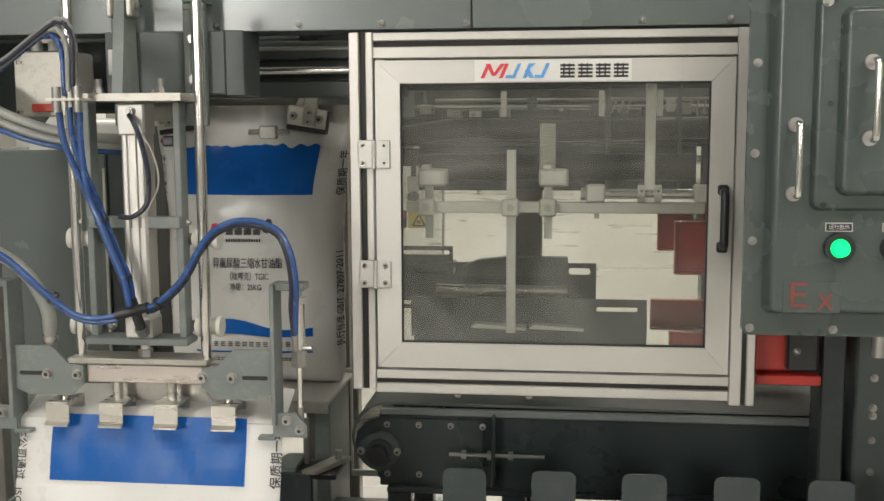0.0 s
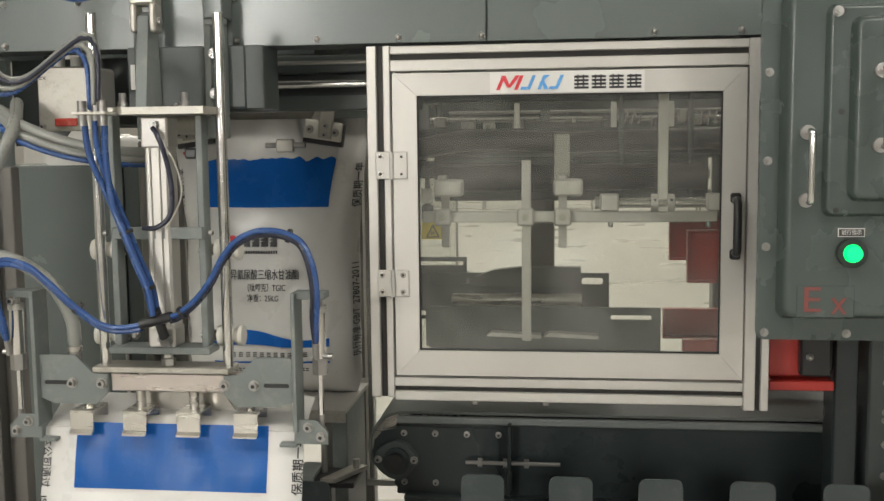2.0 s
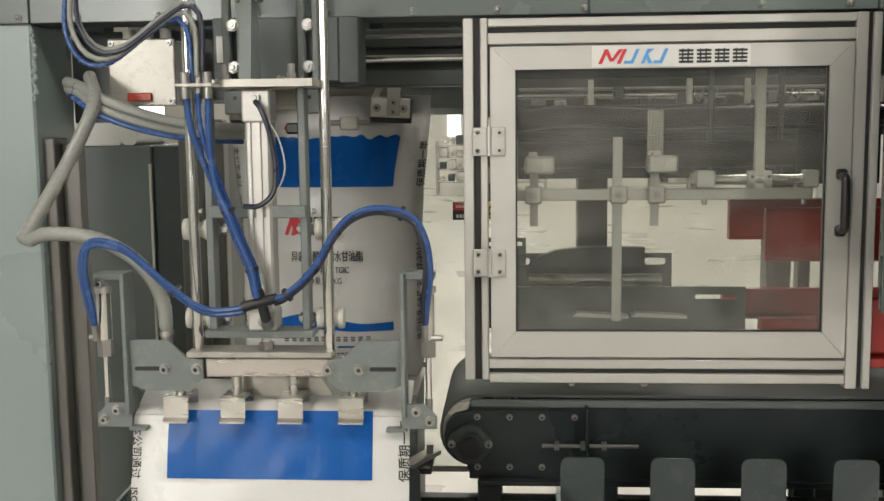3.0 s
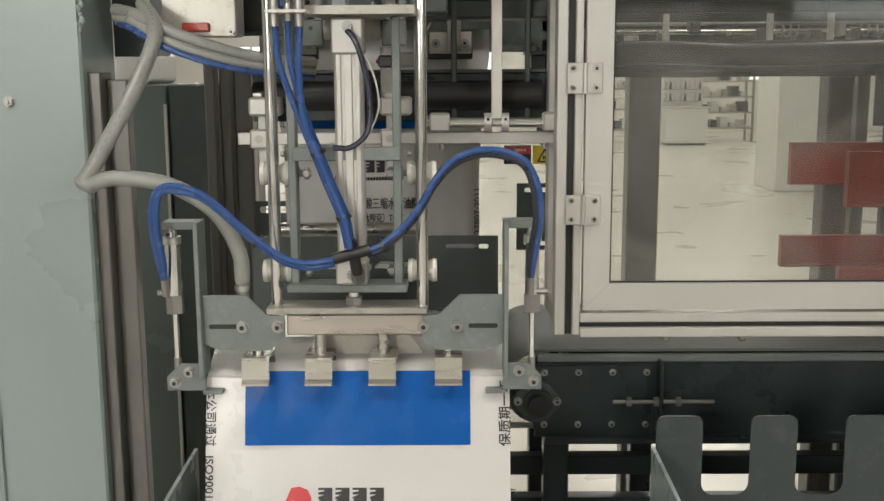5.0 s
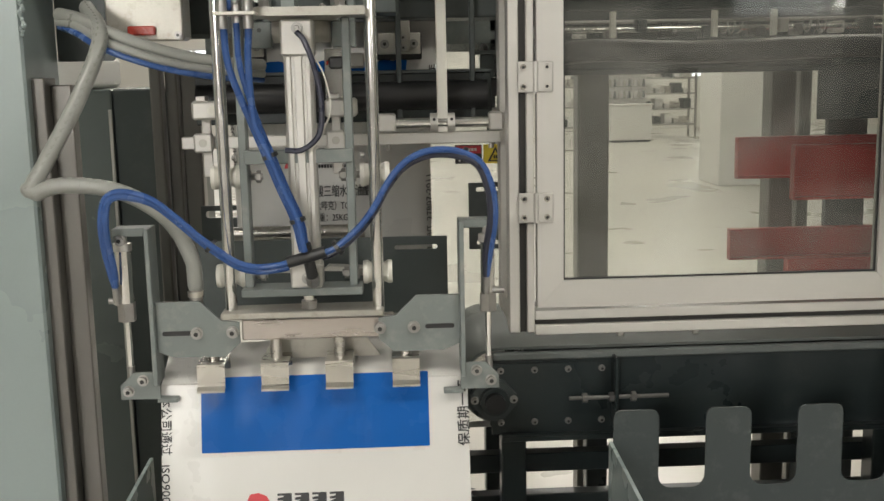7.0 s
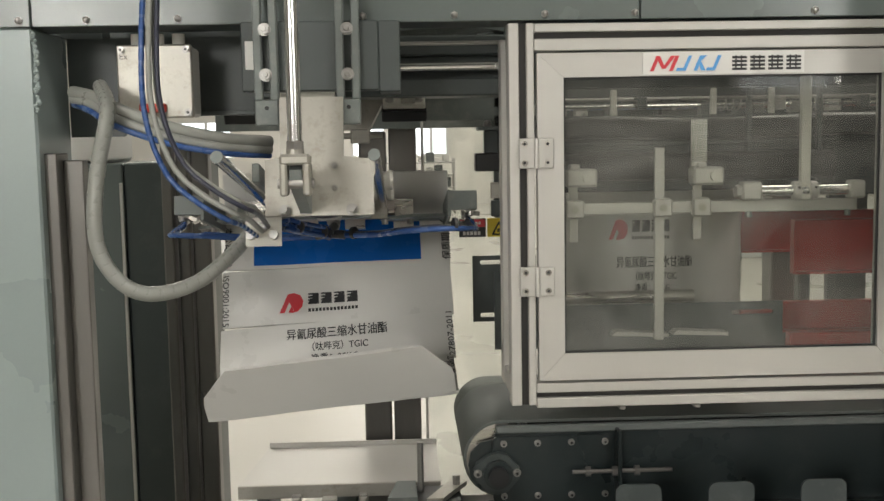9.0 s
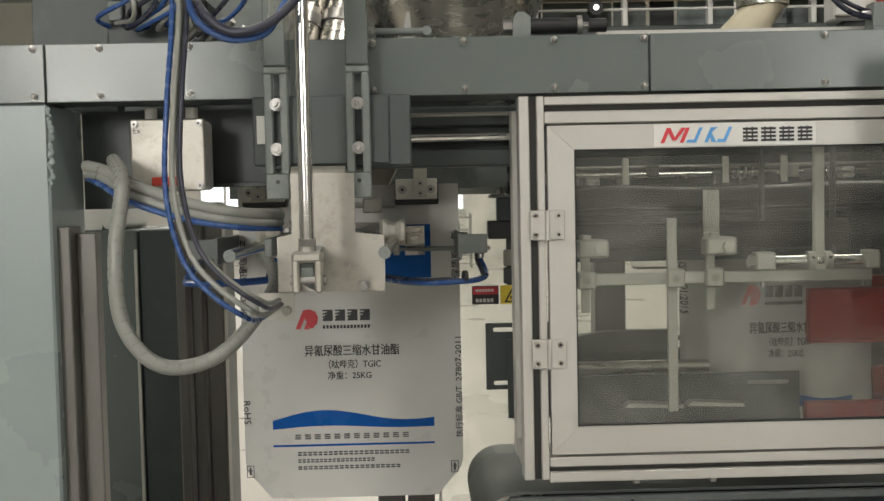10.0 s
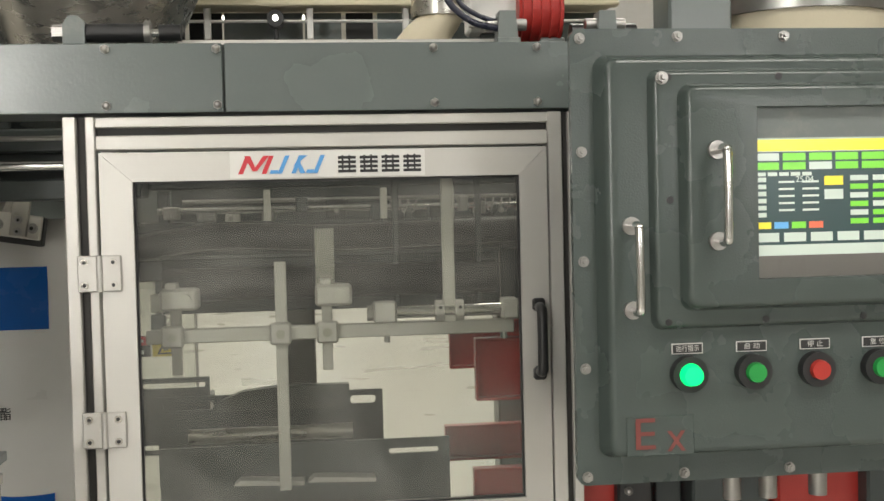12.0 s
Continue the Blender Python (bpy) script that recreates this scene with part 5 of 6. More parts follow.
def empty_bag():
    """An empty bag of six stiff strips, hinged by their keys; its base lies at the gripped line."""
    b = new("plastic_bag")
    b.empty_display_size = 0.05
    tagged(b, "empty white plastic bag with blue band, carried by the gripper arm", "bag")
    ORIGIN[b] = Vector((0, 0, 0))
    made = []
    for k in range(6):
        s0, s1 = CUTS[k], CUTS[k + 1]
        pn = part("bag_strip", sheet_panel(s0, s1, 0.003, 3.0 + k * 0, 0.055 if k == 5 else 0), "bag", b, smooth=True)
        made.append(pn)
        for name, a0, a1, maker, mat in prints():
            if name == "blue_band":
                if k != 1:
                    continue
                bm = patch(-0.172, 0.172, -0.198, -0.085, 28, 8)
            elif not s0 <= (a0 + a1) / 2 < s1:
                continue
            else:
                bm = maker()
            bmesh.ops.translate(bm, verts=bm.verts, vec=(0, 0, s0))

            def depth(x, z, s0=s0):
                s, u = s0 - z, x / (BAG_W / 2)
                return -(0.0012 + 0.003 * math.sqrt(max(0.0, 1 - abs(u) ** 6))) + 0.0035 * noise.noise((x * 7 + 3.0, s * 9, 3.0)) + 0.0015 * noise.noise((x * 23, s * 17, 3.0))
            part(name, drape(bm, depth, 0.0011), mat, pn)
    return b, made


def full_depth(x, z):
    """Front of a filled hanging bag, by place across and down from its top."""
    s, u = -z, min(1.0, abs(x) / (BAG_W / 2))
    h = min(1.0, max(0.0, (s - 0.03) / 0.22))
    low = min(1.0, max(0.0, (0.632 - s) / 0.09))
    body = 0.010 + 0.062 * (h * h * (3 - 2 * h)) * (low ** 0.5)
    wr = 0.010 * (1 - h) + 0.007
    return -body * math.sqrt(max(0.0, 1 - u ** 3.2)) + wr * noise.noise((x * 11, s * 8, 1.3)) + 0.003 * noise.noise((x * 23, s * 15, 4.0))


def full_bag():
    b = thing("filled_bag", (0, 0, 0), "filled white plastic bag with blue band and wave print", "bag")
    bm = bmesh.new()
    nx, nz, H = 56, 66, 0.632
    grid = {}
    for f in (0, 1):
        for j in range(nz + 1):
            s = H * j / nz
            pinch = 0.97 - 0.09 * min(1, max(0, (s - 0.05) / 0.2)) - 0.10 * max(0, (s - 0.57) / 0.06) ** 2 * 0.5
            for i in range(nx + 1):
                x = (2 * i / nx - 1) * BAG_W / 2
                d = full_depth(x, -s)
                grid[f, j, i] = bm.verts.new((x * pinch + 0.004 * noise.noise((s * 14, f * 0.0, 2.0)), d - 0.001 if f == 0 else -0.8 * d + 0.001, -s))
    for f in (0, 1):
        for j in range(nz):
            for i in range(nx):
                q = [grid[f, j, i], grid[f, j, i + 1], grid[f, j + 1, i + 1], grid[f, j + 1, i]]
                bm.faces.new(q[::-1] if f == 0 else q)
    for j in range(nz):
        for i in (0, nx):
            bm.faces.new((grid[0, j, i], grid[1, j, i], grid[1, j + 1, i], grid[0, j + 1, i]))
    for i in range(nx):
        for j in (0, nz):
            bm.faces.new((grid[0, j, i], grid[0, j, i + 1], grid[1, j, i + 1], grid[1, j, i]))
    bmesh.ops.recalc_face_normals(bm, faces=bm.faces)
    part("bag_body", bm, "bag", b, smooth=True)
    for name, a0, a1, maker, mat in prints():
        if a0 > 0.56:
            continue
        bm = maker() if name != "blue_band" else patch(-0.172, 0.172, -0.198, -0.085, 60, 18, lambda u: -0.088 - 0.016 * max(0.0, noise.noise((u * 5.5, 0.7, 3.1))) - 0.006 * noise.noise((u * 17, 2.0, 1.0)))
        for v in bm.verts:
            pinch = 0.97 - 0.09 * min(1, max(0, (-v.co.z - 0.05) / 0.2))
            v.co.y += full_depth(v.co.x, v.co.z) - 0.0052
            v.co.x *= pinch * (1 - 0.11 * min(1, max(0, (-v.co.z - 0.05) / 0.12)) * max(0, 1 - (v.co.x / 0.21) ** 4))
        part(name, bm, mat, b)
    return b


bag, strips = empty_bag()
filled = full_bag()


# ---- transfer carriage behind the door, built in its right-hand place ----
def transfer_carriage():
    c = thing("transfer_carriage", (0.0, 1.95, 1.0), "sliding bag transfer carriage with clamp blocks and dark side plates", "carriage")
    y = 1.95
    part("cross_rail", B(-0.297, 0.256, y, y + 0.014, 1.2355, 1.2565, bevel=0.0015), "alu_flat", c)
    for x in (-0.257, -0.0995, -0.030):
        k = part("clamp_block", B(x - 0.016, x + 0.016, y - 0.016, y - 0.0005, 1.230, 1.263, bevel=0.003), "alu_flat", c)
        part("block_screw", C((x, y - 0.016, 1.2465), (x, y - 0.018, 1.2465), 0.007, 14), "plate", k)
    part("upright_bar", B(-0.108, -0.090, y + 0.0145, y + 0.022, 1.004, 1.353, bevel=0.001), "alu_flat", c)
    for x0, x1, xt in ((-0.273, -0.218, -0.255), (-0.047, 0.008, -0.030)):
        h = part("sensor_block", B(x0, x1, y - 0.022, y + 0.02, 1.286, 1.318, bevel=0.004), "alu_flat", c)
        part("sensor_stem", B(xt - 0.008, xt + 0.008, y + 0.015, y + 0.021, 1.186, 1.287, bevel=0.001), "alu_flat", c)
        part("knob", C(((x0 + x1) / 2 + 0.010, y - 0.022, 1.302), ((x0 + x1) / 2 + 0.010, y - 0.030, 1.302), 0.009, 14), "nylon", h, smooth=True)
        part("cap", B(x0 + 0.008, x0 + 0.024, y - 0.018, y + 0.016, 1.318, 1.326, bevel=0.001), "alu_flat", h)
    part("tall_plate", B(-0.046, -0.016, y + 0.003, y + 0.009, 1.318, 1.402, bevel=0.001), "chrome", c)
    s = part("cross_shaft", C((0.036, y - 0.012, 1.273), (0.256, y - 0.012, 1.273), 0.0095, 18), "chrome", c, smooth=True)
    for x0, x1 in ((0.039, 0.074), (0.234, 0.259)):
        part("shaft_block", B(x0, x1, y - 0.028, y + 0.004, 1.258, 1.290, bevel=0.003), "alu_flat", s)
    for x in (0.1395, 0.1695):
        k = part("shaft_collar", C((x - 0.006, y - 0.012, 1.273), (x + 0.006, y - 0.012, 1.273), 0.0165, 20), "alu_flat", s, smooth=True)
        part("collar_screw", C((x, y - 0.0286, 1.279), (x, y - 0.0292, 1.279), 0.0028, 8), "black", k)
    part("shaft_stub", C((0.030, y - 0.012, 1.273), (0.039, y - 0.012, 1.273), 0.012, 6), "zinc", s)
    part("hanging_bar", B(0.1455, 0.1635, y - 0.018, y - 0.006, 1.256, 1.50, bevel=0.0015), "nylon", c, "pale flat hanging bar")
    for x in (0.060, 0.240):
        part("stop_screw", C((x, y + 0.004, 1.2355), (x, y + 0.004, 1.226), 0.005, 10), "zinc", c)
    for x in (0.082, 0.214):
        part("dark_bar", B(x - 0.005, x + 0.005, 2.02, 2.03, 1.27, 1.50), "dark", c)
    part("dark_tray", B(-0.285, 0.25, 2.04, 2.052, 1.272, 1.358, bevel=0.002), "deep", c)
    part("roller_tube", C((-0.28, 2.03, 1.318), (0.24, 2.03, 1.318), 0.026, 20), "black", c, "black rubber roller tube", smooth=True)
    part("tray_lip", B(-0.285, 0.25, 2.03, 2.052, 1.358, 1.364, bevel=0.001), "dark", c)
    part("tray_slot", P(rounded(-0.205, -0.198, 1.295, 1.33, 0.003, 3), "y", 2.0392, 2.04), "black", c)
    # rear plate with slots and rounded hump
    y2 = 2.43
    bm = slotted((-0.360, 0.076, 0.90, 1.078), [(-0.350, -0.253, 1.051, 1.067), (0.012, 0.062, 1.051, 1.067)], y2, y2 + 0.008)
    part("rear_plate", bm, "dark", c, "dark painted rear plate with slots")
    part("rear_hump", P([(-0.251, 1.05), (-0.235, 1.072), (-0.195, 1.088), (-0.13, 1.095), (0.01, 1.095), (0.01, 1.05)], "y", y2 - 0.03, y2 - 0.002), "rubber", c)
    y3 = 2.06
    bm = slotted((-0.300, 0.164, 0.91, 1.0556), [(0.065, 0.146, 1.031, 1.040)], y3, y3 + 0.006)
    part("front_plate", bm, "dark", c, "dark painted front plate with a slot")
    part("press_tube", C((-0.262, 2.13, 1.059), (0.0085, 2.13, 1.059), 0.013, 18), "steel", c, smooth=True)
    for x0, x1 in ((-0.18, -0.072), (-0.066, 0.04)):
        part("wing_flap", P([(x0, 1.006), (x1, 1.002), (x1, 1.008), (x0 + 0.01, 1.014)], "y", 2.0, 2.03), "alu_flat", c)
    return c


carriage = transfer_carriage()


def upper_mechanism():
    m = thing("upper_mechanism", (0.3, 2.35, 1.36), "dark beam with shafts, springs and clamp blocks behind the door", "mechanism")
    part("lower_beam", B(-0.34, 1.05, 2.11, 2.16, 1.357, 1.415, bevel=0.003), "deep", m)
    part("hose_tube", T([(-0.33, 2.08, 1.375), (-0.2, 2.075, 1.392), (0.0, 2.07, 1.386), (0.3, 2.07, 1.392), (0.6, 2.075, 1.384), (1.0, 2.08, 1.39)], 0.021, 14), "black", m, "black rubber tube", smooth=True)
    part("upper_beam", B(-0.34, 1.05, 2.278, 2.42, 1.475, 1.60, bevel=0.003), "deep", m)
    # near-black sheets added to close the back and keep the interior dark
    part("added_backing", B(-0.34, 1.05, 2.60, 2.606, 1.345, 1.432, bevel=0), "deep", m)
    part("upper_added_backing", B(-0.34, 1.05, 2.60, 2.606, 1.452, 1.62, bevel=0), "deep", m)
    # two dark plates added in front of the passing bag's upper end
    part("band_mask", B(0.278, 0.46, 2.195, 2.201, 1.25, 1.357, bevel=0.001), "deep", m, "added dark plate over the passing bag's band")
    part("bag_top_mask", B(-0.30, 1.05, 2.279, 2.286, 1.416, 1.4745, bevel=0.001), "deep", m, "added dark plate over the passing bag's top")
    random.seed(12)
    part("shaft", C((-0.32, 2.25, 1.436), (1.0, 2.25, 1.436), 0.006, 14), "chrome", m, smooth=True)
    part("shaft", C((-0.28, 2.27, 1.452), (0.60, 2.27, 1.452), 0.004, 12), "zinc", m, smooth=True)
    x = -0.31
    while x < 0.95:
        w = random.uniform(0.015, 0.04)
        z = 1.428 + random.uniform(-0.012, 0.014)
        k = part("slide_block", B(x, x + w, 2.23 + random.uniform(-0.01, 0.02), 2.275, z - 0.012, z + random.uniform(0.008, 0.022), bevel=0.002), random.choice(("zinc", "alu_flat", "dark", "dark", "black")), m)
        if random.random() < 0.5:
            part("block_bolt", C((x + w / 2, 2.22, z), (x + w / 2, 2.212, z), 0.005, 6), "zinc", k)
        x += w + random.uniform(0.012, 0.05)
    for x in (-0.135, 0.07, 0.19, 0.46):
        part("hanger_plate", B(x, x + 0.012, 2.225, 2.235, 1.408, 1.47, bevel=0.001), "nylon", m)
    for x in (0.09, 0.26, 0.62):
        pts = [(x + 0.0022 * i, 2.24 + 0.011 * math.sin(i * 0.9), 1.436 + 0.011 * math.cos(i * 0.9)) for i in range(22)]
        part("coil_spring", T(pts, 0.0015, 6, 3), "zinc", m)
    return m


upper_mechanism()


def red_chute(x0, x1, y, z0, z1, label):
    r = thing("red_chute_plate", (x0, y, z0), label, "chute plate", "red chute plates")
    part("web", B(x0, x1, y, y + 0.006, z0, z1, bevel=0.001), "red", r)
    part("flange", B(x0, x1, y - 0.018, y + 0.006, z1, z1 + 0.005, bevel=0.001), "red", r)
    part("flange", B(x0, x1, y - 0.018, y + 0.006, z0 - 0.005, z0, bevel=0.001), "red", r)
    for x in (0.62, 0.9):
        part("stay", B(x, x + 0.03, y + 0.006, 2.55, (z0 + z1) / 2 - 0.012, (z0 + z1) / 2 + 0.012), "bracket", r)
    part("end_lip", B(x0 - 0.005, x0, y - 0.018, y + 0.006, z0 - 0.005, z1 + 0.005, bevel=0.001), "red", r)


red_chute(0.226, 1.0, 2.52, 1.106, 1.192, "red enamelled steel channel plate")
red_chute(0.232, 1.0, 2.19, 1.096, 1.196, "red enamelled steel front guide plate")
red_chute(0.213, 1.0, 2.52, 0.915, 0.978, "red enamelled lower steel channel plate")
red_chute(0.225, 1.0, 2.19, 0.92, 0.966, "red enamelled lower front guide plate")
for x in (0.62, 0.9):
    upright("chute_post", x, x + 0.03, 2.55, 2.58, 1.35, "bracket", "grey steel post carrying the red plates")


rbay = thing("rear_bay_panel", (0.52, 2.6, 0), "dark rear bay panel behind the red plates", "panel")
part("panel", B(0.473, 0.568, 2.60, 2.606, 0.0, 1.344, bevel=0.001), "dark", rbay)
part("edge_fold", B(0.466, 0.4728, 2.585, 2.606, 0.0, 1.344, bevel=0.001), "dark", rbay)


# ---- bag clamps at the filling place ----
def bag_clamp(x, s):
    c = thing("bag_clamp", (x, 2.27, 1.46), "small steel bag clamp with two cap screws on a dark hanger", "clamp", "bag clamps")
    part("face_plate", B(x - 0.043, x + 0.043, 2.252, 2.262, 1.396, 1.438, bevel=0.002), "nylon", c)
    part("back_block", B(x - 0.045, x + 0.045, 2.262, 2.285, 1.385, 1.436, bevel=0.002), "black", c)
    part("hanger", B(x - 0.014 + s * 0.008, x + 0.014 + s * 0.008, 2.240, 2.252, 1.40, 1.475, bevel=0.001), "plate", c)
    for d in (-0.029, 0.029):
        cap_bolt(c, (x + d, 2.252, 1.416), 0.0065)
    for z in (1.408, 1.428):
        cap_bolt(c, (x + s * 0.008, 2.240, z), 0.005)
    return c


clamp_r, clamp_l = bag_clamp(-0.555, 1), bag_clamp(-0.868, -1)
cb = thing("clamp_beam", (-0.7, 2.3, 1.46), "dark beam carrying the bag clamps", "beam")
part("bar", B(-1.0, -0.345, 2.24, 2.32, 1.462, 1.50, bevel=0.003), "dark", cb)
# sheet added to close the view behind the clamps
part("added_backing", B(-1.0, -0.30, 2.60, 2.606, 1.405, 1.60, bevel=0), "bracket", cb)
part("spout", P([(-0.83, 1.475), (-0.59, 1.475), (-0.63, 1.40), (-0.79, 1.40)], "y", 2.33, 2.45), "plate", cb, "oiled steel filling spout")
part("clip", B(-0.665, -0.625, 2.235, 2.25, 1.37, 1.40, bevel=0.003), "plate", cb)
part("clip_rod", C((-0.69, 2.245, 1.386), (-0.60, 2.245, 1.386), 0.006, 12), "plate", cb)
pb = thing("stop_block", (-0.47, 2.2, 1.30), "black rubber stop block on a bolted bracket", "stop block")
part("block", B(-0.40, -0.30, 2.40, 2.45, 1.305, 1.345, bevel=0.003), "black", pb)
part("stem", B(-0.38, -0.35, 2.405, 2.43, 1.345, 1.395), "dark", pb)
part("plate", B(-0.395, -0.30, 2.39, 2.45, 1.395, 1.403), "bracket", pb)
part("strut", B(-0.345, -0.325, 2.41, 2.435, 1.403, 1.60), "dark", pb)
dome(pb, (-0.372, 2.41, 1.403), 0.010, (0, 0, 1))
for x, z in ((-0.352, 1.262), (-0.352, 1.222)):
    part("side_tab", B(x - 0.014, x + 0.014, 2.42, 2.43, z - 0.018, z + 0.018), "plate" if z > 1.24 else "dark", pb)
part("tab_bar", B(-0.358, -0.346, 2.430, 2.436, 1.20, 1.31), "dark", pb)
sp = thing("slotted_plate", (-0.42, 2.40, 1.0), "dark painted plate with two long slots", "plate")
bm = slotted((-0.407, -0.262, 0.962, 1.113), [(-0.390, -0.270, 1.093, 1.103), (-0.390, -0.270, 0.972, 0.982)], 2.45, 2.456)
part("plate", bm, "dark", sp)
part("mount", B(-0.30, -0.27, 2.456, 2.62, 1.0, 1.06), "dark", sp)

# ---- bag support that jogs up and down ----
sup = thing("bag_support", (-0.70, 2.2, 0.70), "stainless tray under the hanging bag", "support tray")
part("tray_top", P([(-0.902, 2.14), (-0.498, 2.14), (-0.498, 2.40), (-0.872, 2.40)], "z", 0.8045, 0.8125), "alu_flat", sup)
part("front_skirt", B(-0.902, -0.498, 2.134, 2.140, 0.786, 0.8125, bevel=0.001), "plate", sup)
part("back_lip", B(-0.872, -0.498, 2.40, 2.404, 0.8045, 0.824, bevel=0.001), "alu_flat", sup)
part("lift_post", B(-0.73, -0.67, 2.24, 2.30, 0.35, 0.8045), "bracket", sup)
part("side_leg", B(-0.534, -0.500, 2.16, 2.36, 0.42, 0.8045), "bracket", sup)
part("side_leg", B(-0.872, -0.846, 2.18, 2.36, 0.42, 0.8045), "bracket", sup)
part("leg_tie", B(-0.872, -0.50, 2.25, 2.29, 0.40, 0.42), "bracket", sup)
for x in (-0.795, -0.655):
    part("tie_rod", C((x, 2.20, 0.42), (x, 2.20, 0.8045), 0.008, 12), "post", sup, smooth=True)
    part("rod_stay", B(x - 0.010, x + 0.010, 2.19, 2.29, 0.41, 0.422), "bracket", sup)
for x in (-0.785, -0.652):
    f = part("tray_fitting", C((x, 2.122, 0.745), (x, 2.122, 0.790), 0.008, 12), "alu_flat", sup, smooth=True)
    part("fitting_elbow", C((x, 2.118, 0.745), (x + 0.03 * (1 if x < -0.7 else -1), 2.118, 0.738), 0.007, 10), "alu_flat", f, smooth=True)
    part("fitting_tab", B(x - 0.009, x + 0.009, 2.122, 2.134, 0.775, 0.795), "zinc", f)
part("centre_block", B(-0.735, -0.705, 2.112, 2.134, 0.765, 0.790, bevel=0.002), "alu_flat", sup)
bs = thing("support_base", (-0.70, 2.23, 0), "grey lifting column base on the floor", "base")
part("column", B(-0.76, -0.64, 2.18, 2.32, 0, 0.34, bevel=0.004), "dark", bs)
part("base_plate", B(-0.84, -0.56, 2.10, 2.36, 0, 0.012), "dark", bs)

bp = thing("recess_panel", (-1.0, 2.0, 1.36), "dark grey painted panel behind the junction box", "panel")
part("panel", P([(-1.157, 1.566), (-1.157, 1.390), (-1.062, 1.390), (-1.035, 1.425), (-0.822, 1.425), (-0.822, 1.566)], "y", 2.022, 2.030), "dark", bp)
part("lower_fold", B(-1.035, -0.822, 2.008, 2.022, 1.425, 1.433, bevel=0.001), "dark", bp)

# ---- grey junction box with its hoses, dark cabinet behind ----
jb = thing("junction_box", (-0.975, 1.90, 1.42), "beige-grey junction box with a small red lamp", "junction box")
part("case", B(-1.034, -0.912, 1.90, 1.97, 1.420, 1.539, bevel=0.005), "white", jb)
part("lid", B(-1.036, -0.910, 1.892, 1.8995, 1.418, 1.541, bevel=0.003), "plate", jb, "beige-grey lid")
for x in (-1.027, -0.919):
    for z in (1.427, 1.532):
        cap_bolt(jb, (x, 1.892, z), 0.0048)
part("red_lamp", B(-1.000, -0.955, 1.884, 1.892, 1.4275, 1.4425, bevel=0.002), "red_lamp", jb, "small red lens")
for x in (-1.01, -0.975, -0.94):
    part("cable_gland", C((x, 1.935, 1.539), (x, 1.935, 1.562), 0.011, 12), "nylon", jb, smooth=True)
part("mount", B(-1.02, -0.93, 1.97, 2.022, 1.45, 1.47), "dark", jb)
words("Ex", 0.010, -1.024, 1.892, 1.521, "ink", jb, lift=0.0006)

kc = thing("dark_cabinet", (-1.4, 3.0, 0), "dark grey painted cabinet with a bright edge strip", "cabinet")
part("body", B(-1.80, -1.276, 2.80, 3.3, 0.02, 1.333, bevel=0.004), "grey", kc)
# darker paint gives the shade on the face right of the strip
part("shaded_side", B(-1.2755, -1.12, 2.806, 3.3, 0.02, 1.333, bevel=0.004), "dark", kc, "turned side of the cabinet, darkened for its shade")
part("plinth", B(-1.78, -1.14, 2.82, 3.28, 0, 0.02), "black", kc)
part("edge_strip", B(-1.284, -1.276, 2.792, 2.80, 0.1, 1.283, bevel=0.001), "alu", kc, "bright edge strip")
# white shape above the dark cabinet, built as a block with a rounded end
cu = thing("white_block", (-1.45, 2.9, 1.333), "white block above the dark cabinet", "carton")
part("block_body", P(rounded(-1.52, -1.375, 1.334, 1.424, 0.006, 3), "y", 2.84, 3.1), "white", cu)
part("rolled_end", P(rounded(-1.372, -1.325, 1.334, 1.418, 0.018, 5), "y", 2.83, 3.1), "white", cu, smooth=True)
part("hole", C((-1.485, 2.8395, 1.388), (-1.485, 2.8385, 1.388), 0.011, 14), "black", cu)


def loose_hose(name, r, pts, mat, label, group="loose hoses"):
    h = thing(name, pts[0], label, "hose", group)
    part("tube", T(pts, r, 10, 10), mat, h, smooth=True)
    return h


loose_hose("vacuum_hose", 0.0105, [(-1.10, 1.86, 1.462), (-1.05, 1.80, 1.450), (-1.0, 1.76, 1.428), (-0.92, 1.76, 1.398), (-0.84, 1.775, 1.380), (-0.78, 1.85, 1.375)], "grey_hose", "pale grey vacuum hose bundle")
loose_hose("vacuum_hose", 0.008, [(-1.10, 1.86, 1.450), (-1.05, 1.79, 1.438), (-1.0, 1.75, 1.412), (-0.92, 1.745, 1.384), (-0.84, 1.765, 1.366), (-0.78, 1.85, 1.362)], "grey_hose", "pale grey vacuum hose bundle")
loose_hose("air_hose", 0.0048, [(-1.10, 1.86, 1.442), (-1.05, 1.775, 1.428), (-1.0, 1.738, 1.402), (-0.92, 1.735, 1.374), (-0.84, 1.755, 1.358), (-0.78, 1.85, 1.352)], "blue_hose", "blue air hose along the grey bundle")
loose_hose("cylinder_hose", 0.0065, [(-0.90, 1.60, 1.80), (-0.862, 1.58, 1.72), (-0.845, 1.57, 1.665), (-0.805, 1.565, 1.632), (-0.755, 1.565, 1.640), (-0.715, 1.575, 1.675), (-0.703, 1.595, 1.712)], "dark_hose", "black air hose looped to the swing cylinder")
loose_hose("cylinder_hose", 0.005, [(-0.91, 1.61, 1.80), (-0.872, 1.59, 1.72), (-0.855, 1.58, 1.655), (-0.81, 1.575, 1.624), (-0.76, 1.58, 1.630), (-0.735, 1.585, 1.665), (-0.718, 1.60, 1.712)], "blue_hose", "blue air hose looped to the swing cylinder")


